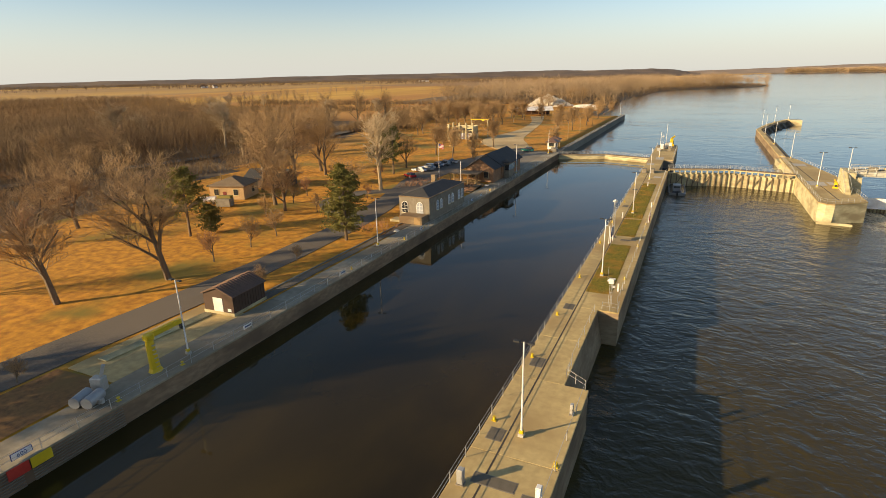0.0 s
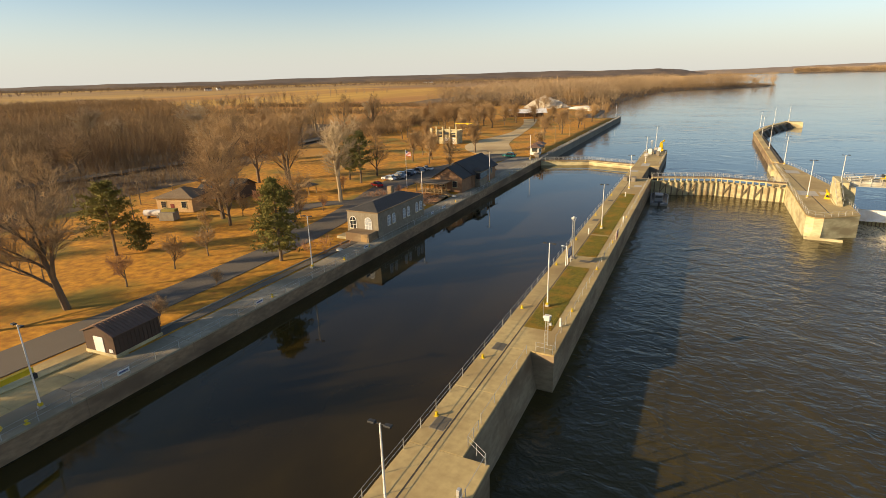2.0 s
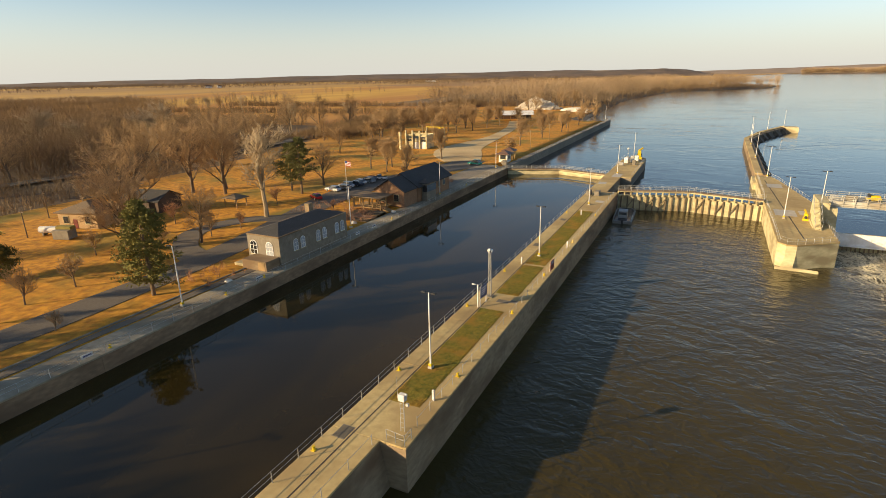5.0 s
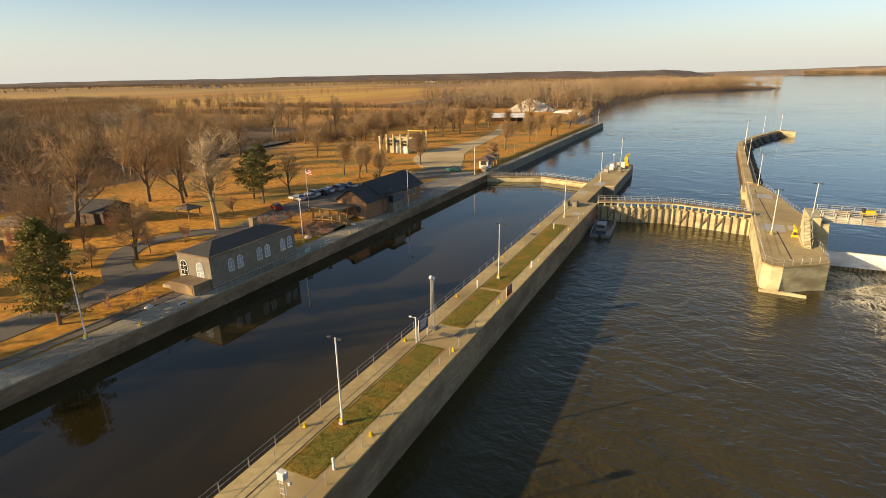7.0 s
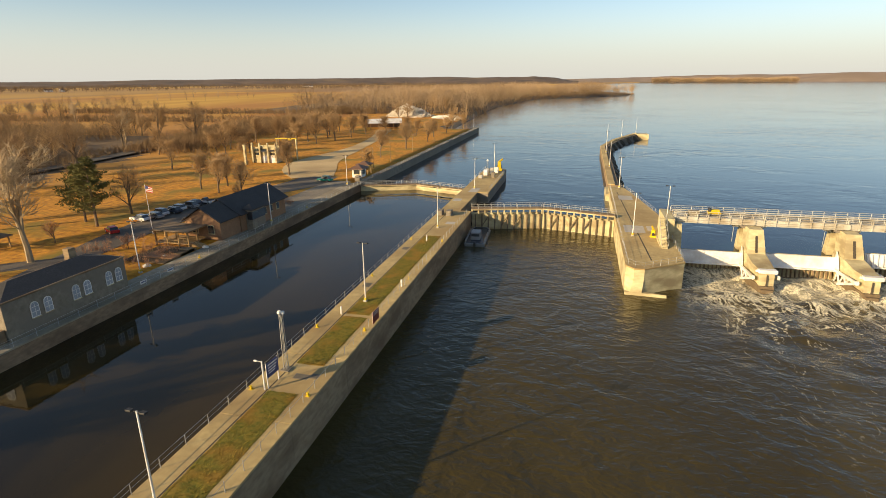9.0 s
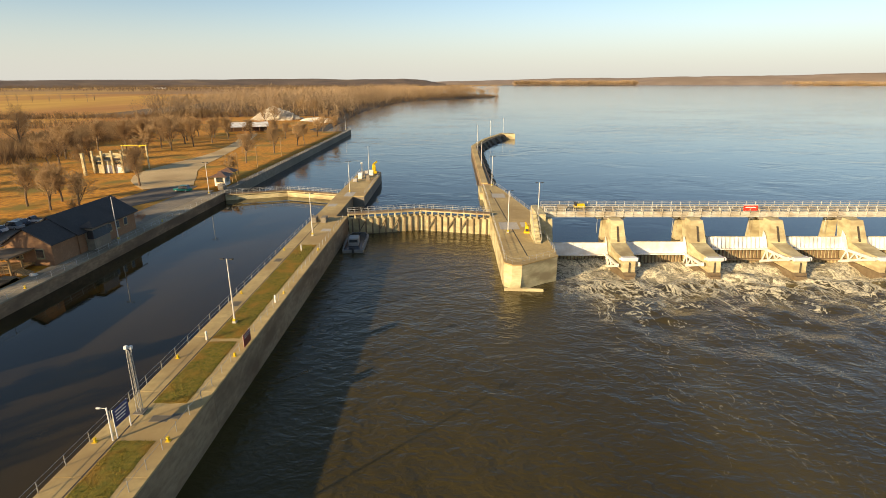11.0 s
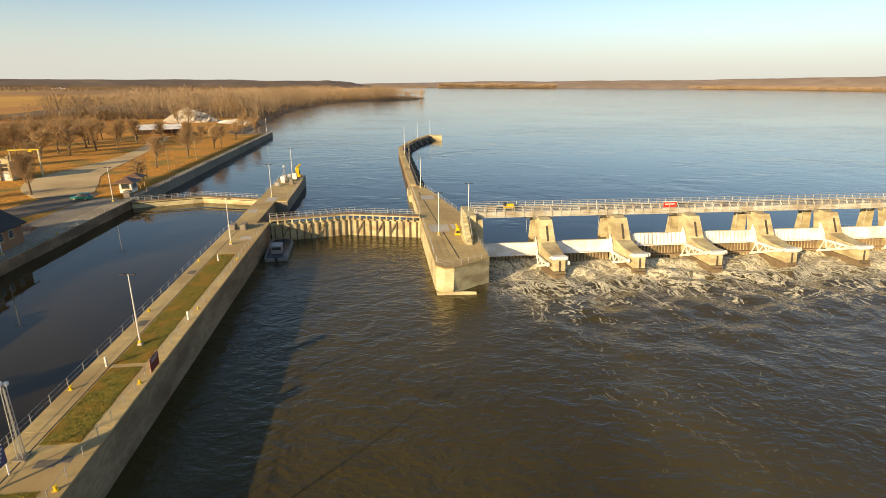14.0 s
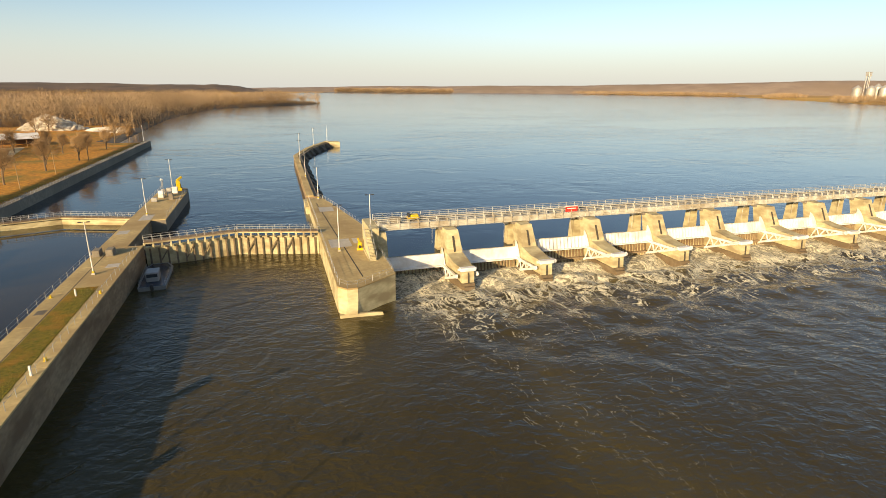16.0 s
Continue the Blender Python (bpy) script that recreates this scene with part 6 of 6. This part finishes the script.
part("body", bx(-1.8, 1.8, -1.2, 1.2, 0.1, 2.0, 0.05), CONC_GREY, dump)
part("lid", bx(-1.7, 1.7, -0.2, 1.3, 2.0, 2.6, 0.06), GREENPATCH, dump, "faded green lid")
tank = thing("fuel_tank", "white horizontal fuel tank on saddles", "tank", at=(-95.5, 87.2, 0), turn=25)
part("drum", rod((-2.0, 0, 1.2), (2.0, 0, 1.2), 0.75, n=16), WHITE, tank, smooth=False)
for x in (-1.2, 1.2):
    part("saddle", bx(x - 0.15, x + 0.15, -0.6, 0.6, 0, 0.7), CONC_GREY, tank)
for x, y, h in [(-112, 96, 6.5), (-104, 100, 5.5), (-98, 84, 6.0), (-116, 60, 9.5), (-120, 20, 9.5)]:
    pl = thing("utility_pole", "brown wooden utility pole", "pole", "utility poles", at=(x, y, 0))
    part("pole", rod((0, 0, -0.2), (0, 0, h), 0.14, 0.1, 8), BARK, pl)
    part("crossarm", beam((-0.9, 0, h - 0.5), (0.9, 0, h - 0.5), 0.1, 0.12), BARK, pl)
for x, y, h in ((-40.3, 249.7, 7.4), (-40.8, 232.0, 7.6), (-41.0, 282.0, 7.4), (-41.5, 322.0, 7.2), (-43.0, 404.0, 9.0)):
    pl = thing("wooden_post", "plain weathered wooden post on the upper lawn", "post", "wooden posts", at=(x, y, ground_height(x, y)))
    part("shaft", rod((0, 0, -0.2), (0, 0, h), 0.16, 0.12, 8), WOODMAT, pl)
    part("cap", rod((0, 0, h), (0, 0, h + 0.08), 0.14, 0.1, 8), GALV, pl)
wires = thing("power_lines", "thin dark power lines between the poles", "power line")
for dx in (-0.7, 0.7):
    pts = [Vector((-120 + dx, 20, 9.0)), Vector((-118 + dx, 40, 8.3)), Vector((-116 + dx, 60, 9.0)), Vector((-114 + dx, 78, 7.0)), Vector((-112 + dx, 96, 6.0))]
    for a, b in zip(pts, pts[1:]):
        part("wire", rod(a, b, 0.02, n=3), BLACK, wires)

# roofless concrete yard building with a yellow crane beam
yard = thing("yard_building", "roofless pale concrete storage bays with white doors", "building", at=(-88.4, 238.6, 0), turn=4)
for x in (-5.0, -1.8, 1.6, 4.9):
    part("pillar", bx(x - 0.33, x + 0.33, -2.75, -2.05, 0, 7.9, 0.06), CONC_PALE, yard)
part("back_wall", bx(-5.2, 5.2, 4.6, 5.0, 0, 6.2, 0.03), CONC_PALE, yard)
for x in (-5.0, 5.0):
    part("side_wall", bx(x - 0.2, x + 0.2, -2.0, 4.6, 0, 5.9, 0.03), CONC_PALE, yard)
part("front_wall", bx(-4.78, 4.78, -2.0, -1.7, 0, 4.4, 0.03), CONC_PALE, yard)
part("lintel", bx(-5.3, 5.3, -2.0, -1.6, 5.6, 6.2, 0.04), CONC_PALE, yard)
part("upper_floor", bx(-4.78, 4.78, -1.69, 4.58, 4.1, 4.4, 0.02), CONC_GREY, yard)
for x in (-0.1, 3.2):
    part("door", bx(x - 1.15, x + 1.15, -2.05, -2.0, 0, 2.9), WHITE, yard, "white steel door")
for x in (-3.4, 3.3):
    part("opening", bx(x - 1.0, x + 1.0, -2.04, -2.0, 3.1, 4.1), DARKGLASS, yard)
for s_ in (-1.3, 0.0, 1.3):
    part("rail_post", rod((-3.4 + s_, -1.9, 4.4), (-3.4 + s_, -1.9, 5.4), 0.05, n=5), GALV, yard)
gantry = thing("gantry_crane", "yellow gantry beam on concrete posts over the yard", "crane", at=(-82.5, 243.8, 0), turn=4)
part("beam", bx(-4.6, 4.6, -0.2, 0.2, 8.7, 9.05, 0.04), YELLOW, gantry)
part("trolley", bx(1.2, 2.4, -0.4, 0.4, 8.2, 8.7, 0.05), YELLOW, gantry)
for x in (-4.2, 4.2):
    part("post", bx(x - 0.25, x + 0.25, -0.25, 0.25, 0, 8.7, 0.05), CONC_PALE, gantry, "square concrete post")
for x, y, h in ((-93.4, 231.0, 7.4),):
    c = thing("concrete_column", "tall free-standing concrete column", "column", "concrete columns", at=(x, y, 0))
    part("shaft", bx(-0.45, 0.45, -0.45, 0.45, 0, h, 0.06), CONC_PALE, c)
    part("cap", bx(-0.55, 0.55, -0.55, 0.55, h, h + 0.25, 0.04), CONC_PALE, c)

# lock booth with hipped roof
booth = thing("lock_booth", "small pale booth with brown hipped roof by the gate", "booth", at=(-38.9, 213.9, 0), turn=0)
booth.scale = (1.1, 1.1, 1.15)
part("wall", bx(-1.5, 1.5, -1.8, 1.8, 0, 2.6, 0.03), WHITE, booth)
part("roof", hip_roof(-1.5, 1.5, -1.8, 1.8, 2.65, 1.0, 0.9, 2.4), ROOFMET, booth)
window(booth, "-y", 0.0, 1.1, 1.8, 1.1, -1.82, False, DARKGLASS)
window(booth, "x", 0.0, 1.1, 2.0, 1.1, 1.52, False, DARKGLASS)
shelter = thing("open_shelter", "open shelter with brown roof behind the booth", "shelter", at=(-39.6, 220.6, 0))
shelter.scale = (1.1, 1.1, 1.2)
part("roof", hip_roof(-1.8, 1.8, -1.6, 1.6, 2.8, 0.9, 0.5, 1.9), ROOFMET, shelter)
for x in (-1.6, 1.6):
    for y in (-1.4, 1.4):
        part("post", bx(x - 0.1, x + 0.1, y - 0.1, y + 0.1, 0, 2.75), WOODMAT, shelter)
pic = thing("picnic_shelter", "small timber picnic shelter on the lawn", "shelter", at=(-78, 122, 0))
part("roof", hip_roof(-2.2, 2.2, -1.8, 1.8, 2.5, 0.9, 0.4, 2.0), SHINGLE_TAN, pic)
for x in (-2, 2):
    for y in (-1.6, 1.6):
        part("post", bx(x - 0.1, x + 0.1, y - 0.1, y + 0.1, 0, 2.5), WOODMAT, pic)
barn = thing("open_barn", "long low open barn with pale metal roof", "barn", at=(-97.5, 395, 0), turn=22)
part("roof", gable_roof(-13, 13, -9, 9, 4.0, 2.2, 0.5, 0.15, "x"), WHITE, barn, "pale sheet-metal roof")
part("back_wall", bx(-13, 13, 8.6, 8.9, 0, 4.0), SHEDMET, barn)
for i in range(6):
    part("post", bx(-12.8 + i * 5.05, -12.5 + i * 5.05, -8.9, -8.6, 0, 4.0), WOODMAT, barn)
silo0 = thing("grain_silo", "pale steel grain silo on the far bank", "silo", "grain silos")
part("drum", rod((0, 0, 0), (0, 0, 26), 13, n=24), GALV, silo0)
part("cone", rod((0, 0, 26), (0, 0, 34), 13.3, 1.2, 24), GALV, silo0)
for i in range(10):
    part("hoop", rod((0, 0, 1.5 + i * 2.5), (0, 0, 1.8 + i * 2.5), 13.2, n=24), CONC_GREY, silo0)
sx, sy = 2260.0, 1690.0
silo0.matrix_world = pose(sx, sy, 1.4) @ Matrix.Diagonal((1.25, 1.25, 1.5, 1))
for i, (dx, dy, s) in enumerate([(38, -26, 1.0), (72, -54, 1.05), (108, -82, 1.1), (90, -14, 1.15)]):
    o = copy_thing(silo0, pose(sx + dx, sy + dy, 1.4))
    o.scale = (1.25, 1.25, 1.5 * s)
lift = thing("grain_elevator", "slender steel grain elevator tower", "tower", at=(sx + 48, sy + 2, 1.4))
for a in ((-3, -3), (3, -3), (3, 3), (-3, 3)):
    part("leg", rod((*a, 0), (*a, 62), 0.8, n=5), GALV, lift)
lift.scale = (1.5, 1.5, 1.6)
part("head_house", bx(-5, 5, -5, 5, 54, 64, 0.4), GALV, lift)
for i in range(6):
    part("brace", beam((-3, -3, i * 9), (3, -3, i * 9 + 9), 0.6, 0.6), GALV, lift)

# pile of pale rock
rp = np.random.default_rng(4)
n_ = 900
pv, pf = [], []
for i in range(n_):
    a, q = rp.uniform(0, 6.283), math.sqrt(rp.uniform(0, 1))
    ex, ey = (19, 12)
    cx, cy = -117 + math.cos(a) * q * ex + 6 * (i % 3 == 0) * q, 512 + math.sin(a) * q * ey
    hgt = 11.0 * max(0, 1 - q) ** 0.8
    s = rp.uniform(0.5, 1.3)
    k = len(pv)
    for dx, dy, dz in ((1, 0, 0), (-0.5, 0.9, 0), (-0.5, -0.9, 0), (0, 0, 0.9), (0.6, 0.6, -0.9), (-0.6, -0.2, -0.9)):
        pv.append((cx + s * (dx + rp.normal(0, 0.25)), cy + s * (dy + rp.normal(0, 0.25)), hgt - 0.3 + s * (dz + rp.normal(0, 0.2))))
    pf += [(k, k + 1, k + 3), (k + 1, k + 2, k + 3), (k + 2, k, k + 3), (k, k + 4, k + 1), (k + 1, k + 4, k + 5), (k + 1, k + 5, k + 2), (k + 2, k + 5, k), (k, k + 5, k + 4)]
pile = tagged(finish("rock_pile", pv, pf, ROCK), "big heap of pale broken rock", "rock pile", "", "stuff")
core = thing("rock_pile_core", "pale gravel core of the rock heap", "rock pile", at=(-117, 512, -0.5))
bm_ = bmesh.new()
bmesh.ops.create_cone(bm_, cap_ends=True, segments=28, radius1=1, radius2=0.05, depth=1, matrix=Matrix.Translation((0, 0, 5.4)) @ Matrix.Diagonal((18, 11.5, 10.8, 1)))
part("core", bm_, ROCK, core)
bank2 = thing("rock_bank", "low bank of pale rock near the shore", "rock pile", at=(-78, 500, -0.6))
bm_ = bmesh.new()
bmesh.ops.create_icosphere(bm_, subdivisions=3, radius=1, matrix=Matrix.Diagonal((14, 7, 3.0, 1)))
for v in bm_.verts:
    v.co += v.normal * noise.noise(v.co * 0.9) * 1.0
part("rubble", bm_, ROCK, bank2)

# ---- yellow jib crane, winch and clutter on the land wall ----
jib = thing("jib_crane", "bright yellow jib crane with drooping arm on the land wall", "crane", at=(-36.0, 25.0, 0))
part("base", rod((0, 0, 0), (0, 0, 0.35), 0.75, 0.6, 12), YELLOW, jib)
part("column", rod((0, 0, 0.3), (-0.15, 0, 3.8), 0.55, 0.4, 12), YELLOW, jib)
part("head", bx(-0.6, 0.3, -0.45, 0.45, 3.6, 4.3, 0.1), YELLOW, jib)
part("arm", beam((-0.2, 0.2, 4.05), (-0.9, 4.7, 3.75), 0.45, 0.55), YELLOW, jib)
part("hook_block", bx(-1.15, -0.7, 4.5, 5.0, 2.7, 3.3, 0.08), BLACK, jib)
part("cable", rod((-0.9, 4.7, 3.2), (-0.9, 4.72, 3.8), 0.03, n=4), BLACK, jib)
for i in range(6):
    part("rung", bx(0.35, 0.62, -0.2, 0.2, 0.6 + i * 0.5, 0.64 + i * 0.5), GALV, jib)
win_ = thing("capstan_winch", "grey winch with two drums on the land wall", "winch", at=(-36.6, 18.0, 0), turn=20)
for x in (-0.75, 0.75):
    part("drum", rod((x * 0.85, -1.0, 0.62), (x * 0.85, 1.0, 0.62), 0.58, n=16), TANKMAT, win_, "dull aluminium drum")
part("frame", bx(-1.6, 1.6, -0.2, 0.2, 0.1, 0.6), GALV, win_)
part("motor", bx(-0.9, 0.4, 1.6, 2.6, 0.2, 1.7, 0.1), GALV, win_)
part("mast", beam((0, 2.2, 1.6), (0.4, 2.4, 2.9), 0.4, 0.3), GALV, win_)
for x, y in ((-44.0, 30.0),):
    pipe = thing("pipe_rack", "long pale pipes lying on the apron", "pipes", at=(x, y, 0))
    for i in range(4):
        part("pipe", rod((0.35 * i, -6, 0.14), (0.35 * i + 1.2, 8, 0.14), 0.13, n=8), CONC_PALE, pipe)
# armoured recess with timber fenders in the land wall face
fend = thing("wall_fender", "horizontal steel and timber fenders on the land wall face", "fender", at=(0, 0, 0))
for i in range(9):
    for a, b in ((2.5, 10.2), (10.9, 19.2)):
        part("rail", bx(-33.5, -33.38, a, b, -2.6 + i * 0.27, -2.55 + i * 0.27), CONC_GREY, fend)
num = thing("distance_sign", "white and blue distance board with number on the wall", "sign", at=(-34.0, 10.7, 0.05), turn=90)
num.scale = (0.7, 0.7, 0.7)
part("panel", bx(-1.1, 1.1, -0.05, 0.05, 0.2, 0.95, 0.02), WHITE, num)
part("border", bx(-1.2, 1.2, 0.0, 0.07, 0.12, 1.03, 0.02), BLUE, num, "blue border")
txt = bpy.data.curves.new("number", "FONT")
txt.body, txt.size, txt.align_x = "600", 0.75, "CENTER"
txt.extrude = 0.01
txo = new("number", txt)
_dg = bpy.context.evaluated_depsgraph_get()
nme = bpy.data.meshes.new_from_object(txo.evaluated_get(_dg))
bpy.data.objects.remove(txo)
nme.materials.append(BLUE)
no = new("number", nme)
no.parent = num
no.matrix_local = pose(0, -0.06, 0.3, 90, 0, 0)
for y, m_, lab in ((9.9, RED, "red marker board on the wall edge"), (11.7, YELLOW, "yellow marker board on the wall edge")):
    b = thing("marker_board", lab, "marker board", "marker boards", at=(-33.36, y, -0.55))
    part("board", bx(0, 0.06, -0.85, 0.85, -0.5, 0.5, 0.02), m_, b)
for y in (36.5, 57.0, 84.5, 112.0, 118.0):
    b = thing("wall_sign", "small white and blue sign on the land wall railing", "sign", "small wall signs", at=(-33.9, y, 0.25), turn=90)
    part("panel", bx(-0.7, 0.7, -0.03, 0.03, 0, 0.55, 0.02), WHITE, b)
    part("text_bar", bx(-0.5, 0.5, -0.045, -0.032, 0.18, 0.38), BLUE, b, "blue bar of lettering")
for x, y in ((-38.6, 82.5), (-40.5, 120), (-41, 125), (-37.5, 132)):
    b = thing("boulder", "rough pale boulder on the planting bed", "boulder", "boulders", at=(x, y, -0.1))
    bm_ = bmesh.new()
    bmesh.ops.create_icosphere(bm_, subdivisions=2, radius=0.75)
    for v in bm_.verts:
        v.co *= 1 + 0.35 * noise.noise(v.co * 1.3 + Vector((x, y, 0)))
        v.co.z *= 0.7
    part("stone", bm_, ROCK, b)
bed_ = thing("planting_bed", "stepped stone planting terrace beside the visitor building", "planting bed", kind="structure")
for i in range(4):
    part("terrace_stone", bx(-47.0 + i * 2.2, -38.3, 121.5 + i * 2.2, 130.5 - i * 0.3, -0.2, 0.16 + 0.18 * i, 0.05), (FLOOR, BRICKRED, FLOOR, CONC_FACE)[i], bed_)

# flag pole
flag = thing("flag_pole", "white flag pole flying a red, white and blue flag", "flag pole", at=(-55, 138, 0))
part("pole", rod((0, 0, 0), (0, 0, 10.8), 0.07, 0.04, 8), WHITE, flag)
part("ball", rod((0, 0, 10.8), (0, 0, 10.95), 0.1, n=8), YELLOW, flag)
for i in range(7):
    m_ = RED if i % 2 == 0 else WHITE
    part("stripe", beam((0.08, 0, 10.4 - i * 0.19), (1.5, 0.3, 10.1 - i * 0.19), 0.02, 0.19), m_, flag)
part("canton", beam((0.07, -0.02, 10.2), (0.62, 0.09, 10.08), 0.05, 0.62), BLUE, flag)

# ---- cars ----


def car(name, material, label, x, y, turn, L=4.6, H=1.5, pickup=False):
    c = thing(name, label, "car", "parked cars", at=(x, y, 0.035), turn=turn)
    w = 0.9
    bm = bmesh.new()
    prof = [(-L / 2, 0.35), (L / 2, 0.35), (L / 2, 0.72), (L / 2 - 0.2, 0.86), (-L / 2 + 0.1, 0.95), (-L / 2, 0.85)]
    a = [bm.verts.new((-w, yy, z)) for yy, z in prof]
    b = [bm.verts.new((w, yy, z)) for yy, z in prof]
    bm.faces.new(a); bm.faces.new(b[::-1])
    for i in range(6):
        j = (i + 1) % 6
        bm.faces.new((a[i], b[i], b[j], a[j]))
    body = part("body", bm, material, c)
    y0, y1 = (-0.4, 1.0) if pickup else (-L / 2 + 0.35, L * 0.2)
    part("cabin", prism([(-w + 0.04, y0), (w - 0.04, y0), (w - 0.04, y1), (-w + 0.04, y1)], 0.86, H, top=[(-w + 0.2, y0 + 0.35), (w - 0.2, y0 + 0.35), (w - 0.2, y1 - 0.6), (-w + 0.2, y1 - 0.6)]), DARKGLASS, c, "dark glazed cabin")
    part("roof", bx(-w + 0.2, w - 0.2, y0 + 0.35, y1 - 0.6, H, H + 0.04, 0.015), material, c)
    for s in (-1, 1):
        for yy in (-L * 0.31, L * 0.31):
            wh = part("wheel", rod((s * 0.78, yy, 0.33), (s * 0.95, yy, 0.33), 0.33, n=14), BLACK, c)
            part("rim", rod((s * 0.945, yy, 0.33), (s * 0.962, yy, 0.33), 0.19, n=10), GALV, wh)
        part("headlight", bx(s * 0.66 - 0.18, s * 0.66 + 0.18, L / 2 - 0.02, L / 2 + 0.02, 0.62, 0.76), GLASS, c)
    if pickup:
        part("load_bed", bx(-w + 0.08, w - 0.08, -L / 2 + 0.1, -0.5, 0.92, 1.0), BLACK, c)
    return c


for i, (m_, lab) in enumerate([(CARWHITE, "white parked car"), (CARSILVER, "silver parked car"), (CARWHITE, "white parked van"), (CARDARK, "dark blue parked car"), (CARWHITE, "white parked car"), (CARSILVER, "silver parked car"), (CARDARK, "dark parked car"), (CARWHITE, "white parked pickup")]):
    car("parked_car", m_, lab + " on the asphalt parking area", -66.5 + 1.2 * (i % 2) + i * 0.25, 147.0 + i * 2.85, 82, 4.8, 1.75 if i % 3 == 2 else 1.5, i == 7)
car("red_car", CARRED, "red parked car on the asphalt road", -64.4, 136.8, 60)
car("green_estate_car", CARGREEN, "bright teal-green estate car near the gate", -46.5, 203.4, 80, 5.0, 1.8)

# far farm buildings under the ridge
for x, y, turn, w in [(-1205, 2394, 20, 26), (-1180, 2400, 35, 16), (-1560, 1420, 60, 22), (-1535, 1445, 70, 14)]:
    f = thing("farmhouse", "small white farm building far off on the plain", "farmhouse", "far farmhouses", at=(x, y, ground_height(x, y)), turn=turn)
    part("wall", gable_body(-w / 2, w / 2, -6, 6, 6.0, 3.5, "x"), WHITE, f)
    part("roof", gable_roof(-w / 2, w / 2, -6, 6, 6.05, 3.55, 0.6, 0.25, "x"), SHEDMET, f)
